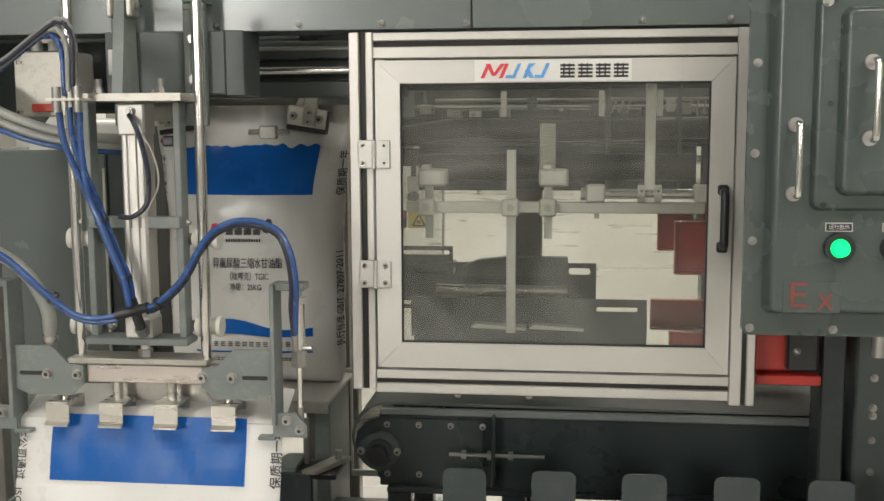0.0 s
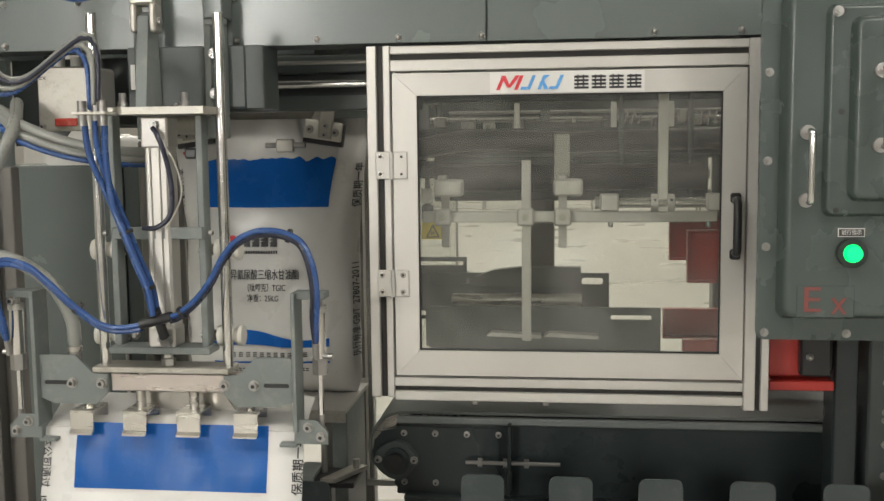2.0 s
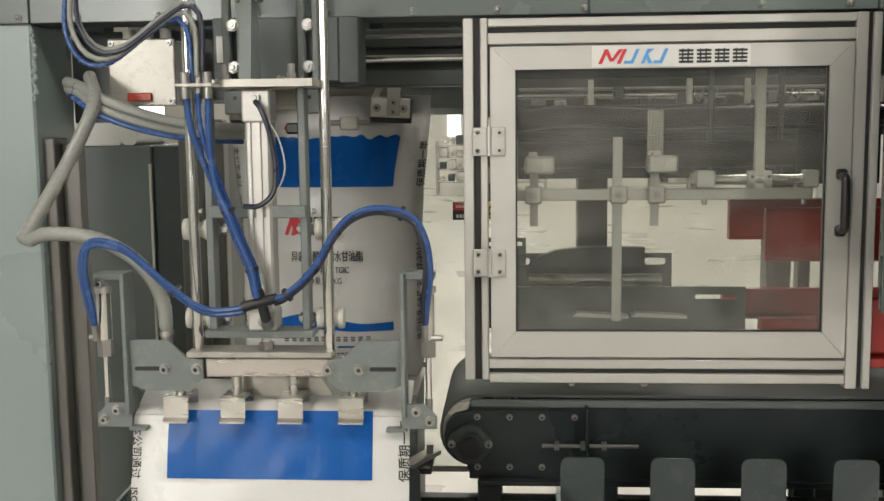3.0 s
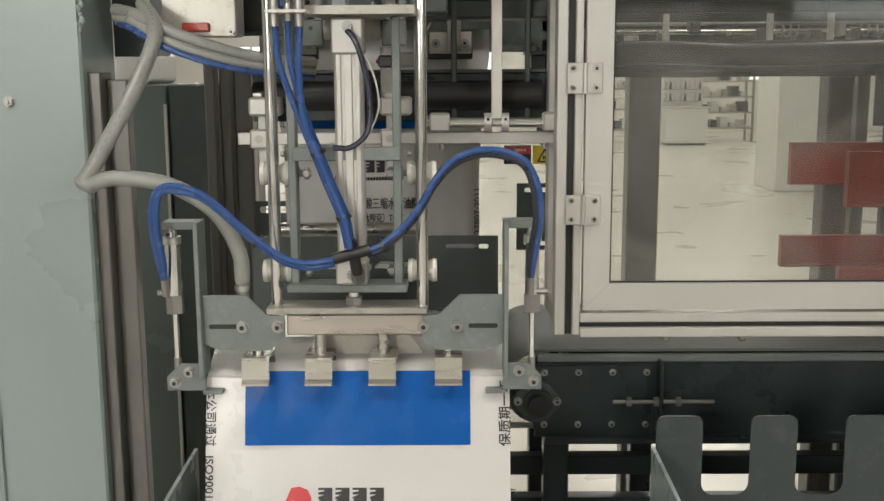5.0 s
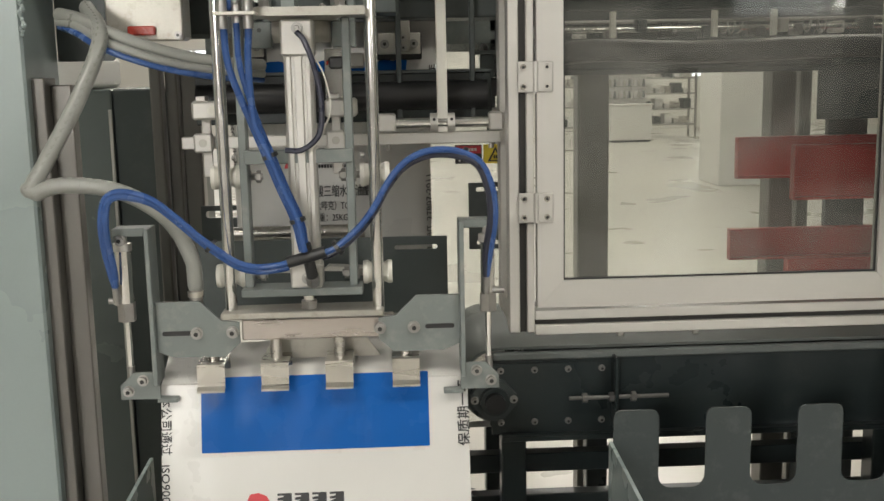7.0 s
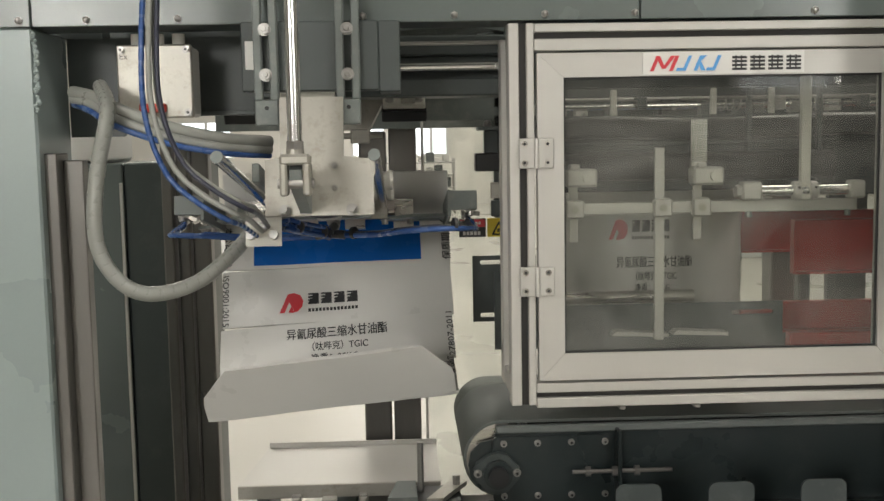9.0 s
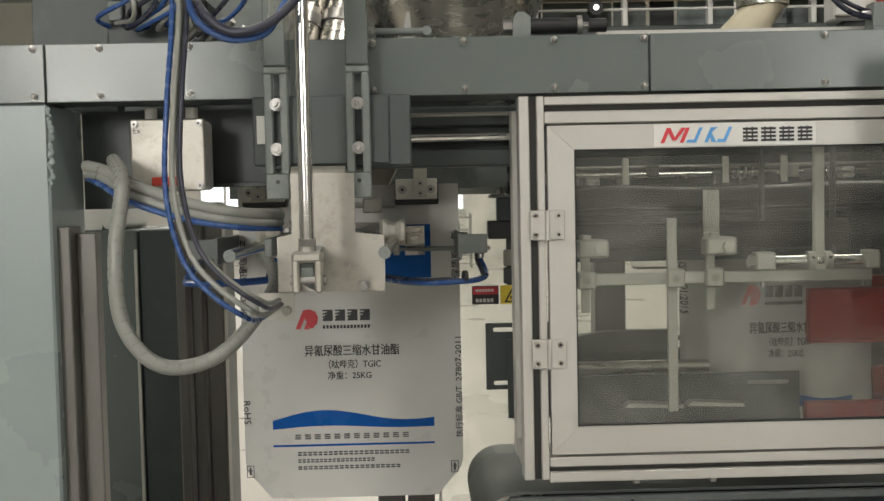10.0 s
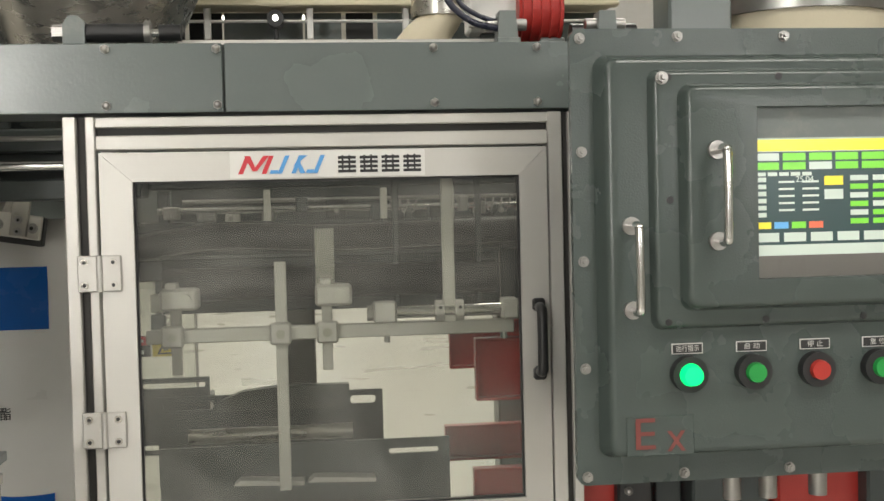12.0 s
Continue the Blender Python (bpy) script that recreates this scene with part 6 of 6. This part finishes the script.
# ---- above the beam ----
def upper_cylinder(x0, x1, y, z, label):
    u = thing("air_cylinder", (x0, y, z), label, "air cylinder", "upper cylinders")
    part("barrel", C((x0 + 0.03, y, z), (x0 + 0.11, y, z), 0.0135, 18), "black", u, smooth=True)
    part("front_cap", C((x0 + 0.11, y, z), (x0 + 0.118, y, z), 0.017, 18), "zinc", u, smooth=True)
    part("rod", C((x0 + 0.118, y, z), (x1 - 0.02, y, z), 0.006, 14), "chrome", u, smooth=True)
    part("rod_end", C((x1 - 0.03, y, z), (x1, y, z), 0.012, 14), "black", u, smooth=True)
    part("bracket", P([(x0 + 0.0, 1.6615), (x0 + 0.03, 1.6615), (x0 + 0.03, z + 0.014), (x0 + 0.02, z + 0.022), (x0 + 0.008, z + 0.022), (x0 + 0.0, z + 0.01)], "y", y - 0.016, y + 0.016), "bracket", u)
    part("nut", C((x0 - 0.016, y, z), (x0, y, z), 0.012, 6), "zinc", u)


upper_cylinder(-0.385, -0.225, 1.895, 1.685, "black air cylinder on a grey bracket")
hb = thing("guide_strip", (0.0, 1.93, 1.67), "pale aluminium strip above the beam", "strip")
part("strip", B(-0.235, 0.24, 1.93, 1.945, 1.668, 1.681, bevel=0.001), "alu_flat", hb)
hp = thing("hopper_body", (-0.40, 2.5, 1.62), "grey stainless hopper cone above the machine", "hopper")
bm = bmesh.new()
bmesh.ops.create_cone(bm, cap_ends=True, segments=36, radius1=0.10, radius2=0.26, depth=0.36, matrix=pose(-0.46, 2.42, 1.80))
part("cone", bm, "steel", hp, smooth=True)
part("neck", C((-0.46, 2.42, 1.605), (-0.46, 2.42, 1.625), 0.13, 30), "grey", hp, smooth=True)
for x in (-0.78, -0.71):
    d = thing("duct_pipe", (x, 2.15, 1.65), "stainless product duct leaning over the beam", "duct", "ducts")
    part("pipe", C((x, 2.05, 1.62), (x + 0.09, 2.20, 2.05), 0.034, 22), "steel", d, smooth=True)
    part("clamp_ring", C((x + 0.02, 2.085, 1.72), (x + 0.024, 2.092, 1.74), 0.038, 22), "zinc", d, smooth=True)
lk = thing("link_arm", (-0.6, 1.9, 1.66), "grey link arm with bolted ends", "link")
part("arm", P(rounded(-0.665, -0.615, 1.6615, 1.692, 0.012, 4), "y", 1.87, 1.882), "bracket", lk)
part("pull_rod", C((-0.625, 1.875, 1.677), (-0.53, 1.875, 1.677), 0.006, 12), "bracket", lk)
part("rod_eye", C((-0.530, 1.868, 1.677), (-0.530, 1.884, 1.677), 0.008, 14), "bracket", lk, smooth=True)
part("upright_lug", P([(-0.575, 1.6615), (-0.555, 1.6615), (-0.558, 1.712), (-0.563, 1.712)], "y", 1.885, 1.890), "zinc", lk)
bolt(lk, (-0.628, 1.870, 1.677), 0.008)
bolt(lk, (-0.760, 1.870, 1.690), 0.008)
part("left_lug", P(rounded(-0.785, -0.735, 1.6615, 1.715, 0.018, 4), "y", 1.870, 1.882), "plate", lk)

# valve terminal with many hoses
vt = thing("valve_terminal", (-1.0, 2.0, 1.66), "valve terminal with a tangle of blue and grey air hoses", "valve terminal")
part("manifold", B(-1.08, -0.90, 1.93, 2.0, 1.662, 1.71, bevel=0.004), "dark", vt)
for k in range(6):
    part("valve", B(-1.075 + 0.029 * k, -1.05 + 0.029 * k, 1.92, 2.0, 1.71, 1.745, bevel=0.003), "black" if k % 2 else "bracket", vt)
random.seed(21)
for k in range(16):
    x = -1.07 + 0.011 * k
    pts = [(x, 1.915, 1.70 + 0.006 * (k % 3)), (x + random.uniform(-0.02, 0.05), 1.88, 1.69 + random.uniform(0, 0.03)), (x + random.uniform(0.0, 0.09), 1.86, 1.72 + random.uniform(0, 0.05)), (x + random.uniform(0.02, 0.12), 1.89, 1.80), (x + random.uniform(0, 0.1), 1.95, 1.90)]
    part("air_hose", T(pts, 0.0042, 7, 6), ("blue_hose", "grey_hose", "dark_hose")[k % 3], vt, smooth=True)
for k in range(5):
    part("push_fitting", C((-0.94 + 0.02 * k, 1.90, 1.67 + 0.012 * (k % 2)), (-0.915 + 0.02 * k, 1.885, 1.69 + 0.012 * (k % 2)), 0.006, 10), "zinc", vt, smooth=True)
part("terminal_lid", B(-0.92, -0.80, 1.862, 1.875, 1.735, 1.82, bevel=0.002), "white", vt)
pl = thing("rear_cable_post", (-1.15, 2.05, 1.62), "dark post behind the hose tangle", "post")
part("shaft", B(-1.25, -1.10, 2.05, 2.10, 1.567, 2.1), "dark", pl)

# cream dust sleeve, pipes, gearmotor and tank over the right part
sl = thing("dust_sleeve", (0.12, 2.37, 1.60), "crumpled cream filter cloth sleeve", "sleeve")
bm = bmesh.new()
n = 20
ring = []
for j in range(7):
    u = j / 6
    ring.append([bm.verts.new((0.10 + 0.10 * u + (0.07 - 0.025 * u) * math.cos(2 * math.pi * i / n) * (1 + 0.22 * noise.noise((i * 0.9, j * 1.3, 2))), 2.37 + (0.07 - 0.02 * u) * math.sin(2 * math.pi * i / n), 1.667 + 0.13 * u + 0.012 * noise.noise((i * 0.7, j, 5)))) for i in range(n)])
for a, b in zip(ring, ring[1:]):
    for i in range(n):
        bm.faces.new((a[i], a[(i + 1) % n], b[(i + 1) % n], b[i]))
part("cloth", bm, "cloth", sl, smooth=True)
part("collar", C((0.20, 2.37, 1.795), (0.20, 2.37, 1.835), 0.055, 24), "steel", sl, smooth=True)
part("lower_collar", C((0.10, 2.37, 1.6), (0.10, 2.37, 1.668), 0.075, 24), "steel", sl, smooth=True)
gm = thing("red_valve", (0.31, 2.0, 1.66), "red painted rotary valve body with ribs", "valve")
part("body", C((0.275, 2.0, 1.735), (0.345, 2.0, 1.735), 0.05, 26), "red", gm, smooth=True)
for k in range(5):
    part("rib", C((0.28 + 0.0145 * k, 2.0, 1.735), (0.284 + 0.0145 * k, 2.0, 1.735), 0.056, 26), "red", gm)
part("shaft", C((0.365, 2.0, 1.70), (0.47, 2.0, 1.70), 0.016, 16), "black", gm, smooth=True)
part("foot", B(0.31, 0.35, 1.97, 2.03, 1.661, 1.69), "bracket", gm)
for x in (0.245, 0.395):
    br = thing("bearing_bracket", (x, 1.9, 1.66), "grey cast bearing bracket on the beam", "bracket", "bearing brackets")
    part("foot", B(x - 0.018, x + 0.018, 1.88, 1.93, 1.6615, 1.675), "bracket", br)
    part("head", P([(x - 0.015, 1.675), (x + 0.015, 1.675), (x + 0.012, 1.715), (x - 0.012, 1.715)], "y", 1.888, 1.922), "bracket", br)
    part("bush", C((x - 0.03, 1.905, 1.697), (x + 0.03, 1.905, 1.697), 0.009, 14), "zinc", br, smooth=True)
loose_hose("cable_loop", 0.005, [(0.235, 1.90, 1.69), (0.19, 1.89, 1.700), (0.155, 1.89, 1.735), (0.17, 1.90, 1.775), (0.225, 1.92, 1.79), (0.30, 1.95, 1.80)], "dark_hose", "black cable loop above the beam")
loose_hose("cable_loop", 0.004, [(0.26, 1.91, 1.70), (0.215, 1.90, 1.705), (0.175, 1.90, 1.73), (0.185, 1.91, 1.765), (0.245, 1.93, 1.79), (0.32, 1.95, 1.79)], "dark_hose", "black cable loop above the beam")
vc = thing("white_valve_case", (0.235, 2.0, 1.70), "white electrical case above the beam", "case")
part("case", B(0.20, 0.29, 1.98, 2.03, 1.70, 1.80, bevel=0.004), "white", vc)
part("lid_band", B(0.20, 0.29, 1.976, 1.98, 1.705, 1.71), "plate", vc)
part("stand", B(0.22, 0.27, 1.99, 2.02, 1.661, 1.70), "dark", vc)
gk = thing("green_post", (0.53, 1.98, 1.64), "grey-green painted tower post on the cabinet", "post")
part("shaft", B(0.50, 0.60, 1.92, 2.0, 1.5665, 2.2, bevel=0.004), "grey", gk)
tk = thing("pale_tank", (0.78, 2.2, 1.66), "pale round dust tank with a clamp band", "tank")
part("shell", C((0.80, 2.15, 1.62), (0.80, 2.15, 2.1), 0.17, 36), "cloth", tk, smooth=True)
part("band", C((0.80, 2.15, 1.74), (0.80, 2.15, 1.765), 0.176, 36), "zinc", tk, smooth=True)
part("stand", B(0.68, 0.92, 2.05, 2.25, 1.567, 1.62), "dark", tk)
rf = thing("rear_top_frame", (0.0, 2.5, 1.6), "dark rear top frame with pale rails", "frame")
part("rear_beam", B(-1.2, 1.2, 2.62, 2.70, 1.60, 1.80, bevel=0.003), "dark", rf)
for x in (-0.27, -0.055, 0.15, 0.40):
    part("mullion", B(x, x + 0.014, 2.62, 2.64, 1.80, 1.875), "white", rf)
part("pale_rail", B(-0.42, 0.62, 2.59, 2.62, 1.866, 1.874), "cloth", rf)
part("pale_board", B(-0.42, 0.62, 2.60, 2.75, 1.875, 1.96), "cloth", rf)
part("thin_rail", B(-0.42, 0.62, 2.62, 2.63, 1.836, 1.842), "white", rf)
for x, w, mt in ((-0.42, 0.10, "black"), (-0.31, 0.07, "black"), (-0.235, 0.17, "bracket"), (-0.06, 0.08, "bracket"), (0.03, 0.06, "black"), (0.10, 0.14, "pale"), (0.25, 0.35, "grey")):
    part("rear_panel", B(x, x + w, 2.705, 2.715, 1.80, 1.872, bevel=0), mt, rf)
lp = thing("work_lamp", (-0.12, 2.62, 1.80), "small lit work lamp on the rear frame", "lamp")
part("housing", C((-0.12, 2.645, 1.842), (-0.12, 2.605, 1.842), 0.018, 18), "black", lp, smooth=True)
part("lens", C((-0.12, 2.605, 1.842), (-0.12, 2.60, 1.842), 0.006, 18), "tube", lp, smooth=True)
part("stem", B(-0.125, -0.115, 2.63, 2.645, 1.80, 1.826), "black", lp)
rb2 = thing("rear_machine_body", (-0.75, 2.6, 1.6), "dark grey machine body rising behind the top beam", "machine body")
part("lower_box", B(-1.20, -0.62, 2.45, 2.62, 1.60, 1.78, bevel=0.004), "dark", rb2)
part("upper_box", B(-1.05, -0.66, 2.48, 2.62, 1.78, 2.3, bevel=0.004), "bracket", rb2)
part("side_channel", B(-0.66, -0.62, 2.43, 2.62, 1.78, 2.3, bevel=0.002), "plate", rb2)
for x in (-1.15, -1.0, -0.85, -0.70):
    bolt(rb2, (x, 2.45, 1.75), 0.007)


# ---- hoses that follow the arm: short stiff links in a row ----
def link_hose(name, label, r, n, mat, longest):
    h = thing(name, (0, 0, 0), label, "hose")
    length = longest / n
    links = []
    for k in range(n):
        bm = C((0, 0, -length * 0.5), (0, 0, length * 0.5), r, 12)
        ball(bm, (0, 0, -length * 0.5), r * 0.99, 12)
        ball(bm, (0, 0, length * 0.5), r * 0.99, 12)
        links.append(part("hose_link", bm, mat, h, smooth=True))
    return links


vacuum_links = link_hose("hanging_vacuum_hose", "translucent grey vacuum hose hanging in a loop to the gripper", 0.0118, 52, "grey_hose", 0.82)
bundle_links = [link_hose("arm_hose_bundle", "%s air hose from the machine top to the arm" % word, rr, 34, mt, 0.70) for word, rr, mt in (("grey", 0.0042, "grey_hose"), ("dark", 0.0036, "dark_hose"), ("blue", 0.0040, "blue_hose"), ("grey", 0.0038, "grey_hose"))]


# ---- motion ----
SWING = [(0.0, 0), (8.0, 0), (8.3, 4), (8.55, 20), (8.8, 48), (8.9, 64), (9.0, 80), (9.1, 88), (9.2, 90), (10.7, 90), (10.8, 86), (10.9, 73), (11.0, 58), (11.1, 43), (11.2, 28), (11.3, 15), (11.4, 5), (11.5, 0), (12.0, 0)]
# strip tilts in degrees, bottom towards the front, from the top strip to the bottom strip
TILTS = [
    (0.0, 66, 13, 15, 15, 14, 14),
    (8.0, 66, 13, 15, 15, 14, 14),
    (8.3, 60, 18, 20, 24, 26, 28),
    (8.55, 40, 35, 40, 44, 48, 52),
    (8.8, 15, 45, 52, 57, 60, 62),
    (8.9, 5, 40, 45, 48, 58, 92),
    (9.0, -8, 27, 30, 34, 66, 150),
    (9.1, -15, 4, 5, 8, 25, 78),
    (9.2, -14, -4, -5, -6, -8, -6),
    (9.3, -10, -15, -23, -29, -37, -82),
    (9.4, -8, -17, -25, -30, -37, -82),
    (9.5, -6, -12, -16, -19, -22, -38),
    (9.6, -4, -11, -14, -16, -19, -32),
    (9.8, -2, -4, -5, -6, -8, -14),
    (10.0, 0, 0, 0, 0, 0, 0),
    (12.0, 0, 0, 0, 0, 0, 0),
]


# lean of the bag's lowest strip across, in degrees
SWAY = [(0.0, 0), (8.7, 0), (8.9, -2), (9.0, -6), (9.1, -3), (9.2, 2), (9.3, 7), (9.4, 6), (9.5, 4), (9.6, 2), (9.8, 0), (12.0, 0)]


def at_time(rows, t):
    """Straight interpolation in a table of times."""
    for a, b in zip(rows, rows[1:]):
        if a[0] <= t <= b[0]:
            k = (t - a[0]) / (b[0] - a[0])
            return [p + (q - p) * k for p, q in zip(a[1:], b[1:])]
    return list(rows[-1][1:])


def swung(local, deg):
    """Place of a point of the hanging arm when the arm has swung by deg."""
    d, a = Vector(local) - PIVOT, radians(deg)
    return PIVOT + Vector((d.x, d.y * math.cos(a) - d.z * math.sin(a), d.y * math.sin(a) + d.z * math.cos(a)))


def motions():
    walk(arm, [(t, pose(*PIVOT, g, 0, 0)) for t, g in SWING])
    walk(rod, [(t, pose(*swung(PIN, g))) for t, g in SWING])
    times = sorted({t for t, *_ in SWING if t <= 9.2} | {r[0] for r in TILTS})
    grip = Vector((-0.700, 1.668, 0.898))
    rows = []
    for t in times:
        g = at_time(SWING, min(t, 9.2))[0]
        rows.append((t, pose(*(swung(grip, g) + Vector((0, 0, min(0.025, max(0.0, (t - 9.2) * 0.08))))))))
    walk(bag, rows)
    for k, strip in enumerate(strips):
        rs = []
        for t in times:
            tl = at_time(TILTS, t)
            p = Vector((0, 0, 0))
            down = [Vector((0, -math.sin(radians(a)), -math.cos(radians(a)))) for a in tl]
            if k == 0:
                p = -down[0] * CUTS[1]
            else:
                for j in range(1, k):
                    p = p + down[j] * (CUTS[j + 1] - CUTS[j])
            rs.append((t, pose(p.x, p.y, p.z, -tl[k], at_time(SWAY, t)[0] * k / 5, 0)))
        walk(strip, rs)
    walk(filled, [(t, pose(x, y, z)) for t, x, y, z in FILLED])
    walk(sup, [(t, pose(-0.70, 2.2, 0.70 + d)) for t, d in JOG])
    walk(carriage, [(t, pose(x, 1.95, 1.0)) for t, x in CARRIAGE])
    for c, x, s in ((clamp_r, -0.555, 1), (clamp_l, -0.868, -1)):
        walk(c, [(t, pose(x, 2.27, 1.46, a, s * b, 0)) for t, a, b in CLAMPS])
    hose_times = [t for t, *_ in SWING]
    follow(vacuum_links, hose_times, VACUUM, (-0.872, 1.668, 1.052), Vector((0, 0, 0)))
    for links, d in zip(bundle_links, ((0, 0, 0), (0.013, -0.006, 0.009), (-0.012, 0.007, -0.009), (0.006, 0.012, 0.016))):
        follow(links, hose_times, BUNDLE, (-0.780, 1.588, 1.460), Vector(d))


def follow(links, times, states, end, shift):
    """Lay stiff links along a curve that blends between hose shapes as the arm swings and ends on the arm."""
    rows = [[] for _ in links]
    for t in times:
        g = at_time(SWING, t)[0]
        lo = max(k for k in states if k <= g + 1e-6)
        hi = min(k for k in states if k >= g - 1e-6)
        u = 0 if hi == lo else (g - lo) / (hi - lo)
        pts = [Vector(a).lerp(Vector(b), u) + shift for a, b in zip(states[lo], states[hi])] + [swung(end, g) + shift * 0.8]
        fine = smooth_path(pts, 12)
        run = [0.0]
        for a, b in zip(fine, fine[1:]):
            run.append(run[-1] + (b - a).length)
        marks = []
        for k in range(len(links) + 1):
            d = run[-1] * k / len(links)
            i = max(0, min(len(run) - 2, sum(1 for r in run if r <= d) - 1))
            marks.append(fine[i].lerp(fine[i + 1], (d - run[i]) / max(1e-6, run[i + 1] - run[i])))
        for k in range(len(links)):
            a, b = marks[k], marks[k + 1]
            rows[k].append((t, Matrix.Translation((a + b) / 2) @ (b - a).to_track_quat("Z", "Y").to_matrix().to_4x4()))
    for ob, rs in zip(links, rows):
        walk(ob, rs)


# hose shapes by the arm's angle
VACUUM = {
    0: [(-1.05, 1.84, 1.47), (-1.005, 1.74, 1.42), (-1.03, 1.69, 1.33), (-1.075, 1.66, 1.24), (-1.098, 1.655, 1.198), (-1.05, 1.65, 1.208), (-0.97, 1.65, 1.197), (-0.905, 1.655, 1.155), (-0.875, 1.665, 1.095)],
    48: [(-1.05, 1.84, 1.47), (-1.02, 1.72, 1.41), (-1.055, 1.67, 1.30), (-1.080, 1.66, 1.215), (-1.035, 1.66, 1.152), (-0.96, 1.70, 1.148), (-0.90, 1.78, 1.160), (-0.868, 1.86, 1.165), (-0.865, 1.93, 1.145)],
    90: [(-1.05, 1.84, 1.47), (-1.0, 1.71, 1.43), (-1.006, 1.68, 1.32), (-0.998, 1.68, 1.215), (-0.945, 1.685, 1.152), (-0.87, 1.71, 1.158), (-0.82, 1.78, 1.205), (-0.80, 1.90, 1.255), (-0.83, 2.03, 1.29)],
}
BUNDLE = {
    0: [(-0.965, 1.62, 1.76), (-0.971, 1.60, 1.63), (-0.980, 1.60, 1.541), (-0.955, 1.60, 1.492), (-0.912, 1.60, 1.488), (-0.85, 1.60, 1.530), (-0.805, 1.595, 1.554), (-0.782, 1.590, 1.530)],
    48: [(-0.965, 1.62, 1.76), (-0.966, 1.60, 1.62), (-0.972, 1.60, 1.49), (-0.955, 1.60, 1.425), (-0.91, 1.60, 1.385), (-0.86, 1.60, 1.372), (-0.82, 1.595, 1.362), (-0.798, 1.60, 1.358)],
    90: [(-0.89, 1.62, 1.80), (-0.880, 1.60, 1.68), (-0.888, 1.58, 1.54), (-0.893, 1.58, 1.42), (-0.872, 1.58, 1.325), (-0.83, 1.572, 1.275), (-0.79, 1.58, 1.245), (-0.782, 1.65, 1.230)],
}
JOG = [(0.0, 0.0), (0.2, 0.0), (0.42, 0.034), (0.6, 0.015), (0.8, 0.0), (1.2, 0.0), (1.42, 0.034), (1.6, 0.015), (1.8, 0.0), (2.2, 0.0), (2.45, 0.028), (2.65, 0.012), (2.85, 0.0), (3.7, 0.0), (4.6, 0.0), (5.3, -0.035), (7.2, -0.035), (8.2, -0.10), (8.8, -0.118), (10.6, -0.118), (11.2, -0.07), (11.6, 0.0), (12.0, 0.0)]
CARRIAGE = [(0.0, 0.0), (3.8, 0.0), (4.2, -0.16), (4.8, -0.58), (5.2, -0.64), (7.3, -0.64), (7.7, -0.50), (8.4, -0.10), (8.7, 0.0), (12.0, 0.0)]
CLAMPS = [(0.0, 0, 9), (1.9, 0, 9), (2.4, 0, 5), (3.6, 0, 2), (4.3, 0, 0), (8.2, 0, 0), (8.7, -62, 0), (9.4, -62, 0), (9.65, 0, 0), (11.2, 0, 0), (11.6, 0, 7), (12.0, 0, 9)]


FILLED = [(t, -0.70, 2.315, 1.445 + d) for t, d in JOG if t < 4] + [(4.6, -0.70, 2.315, 1.445), (5.3, -0.70, 2.315, 1.445), (5.5, -0.70, 2.315, 1.446), (6.0, -0.70, 2.315, 1.460), (6.5, -0.70, 2.315, 1.473), (7.3, -0.70, 2.315, 1.475), (7.7, -0.56, 2.315, 1.475), (8.4, -0.23, 2.315, 1.465), (8.8, -0.10, 2.315, 1.465), (9.5, 0.09, 2.315, 1.465), (10.5, 0.31, 2.315, 1.465), (11.1, 0.45, 2.315, 1.465), (12.0, 0.75, 2.315, 1.465)]
motions()
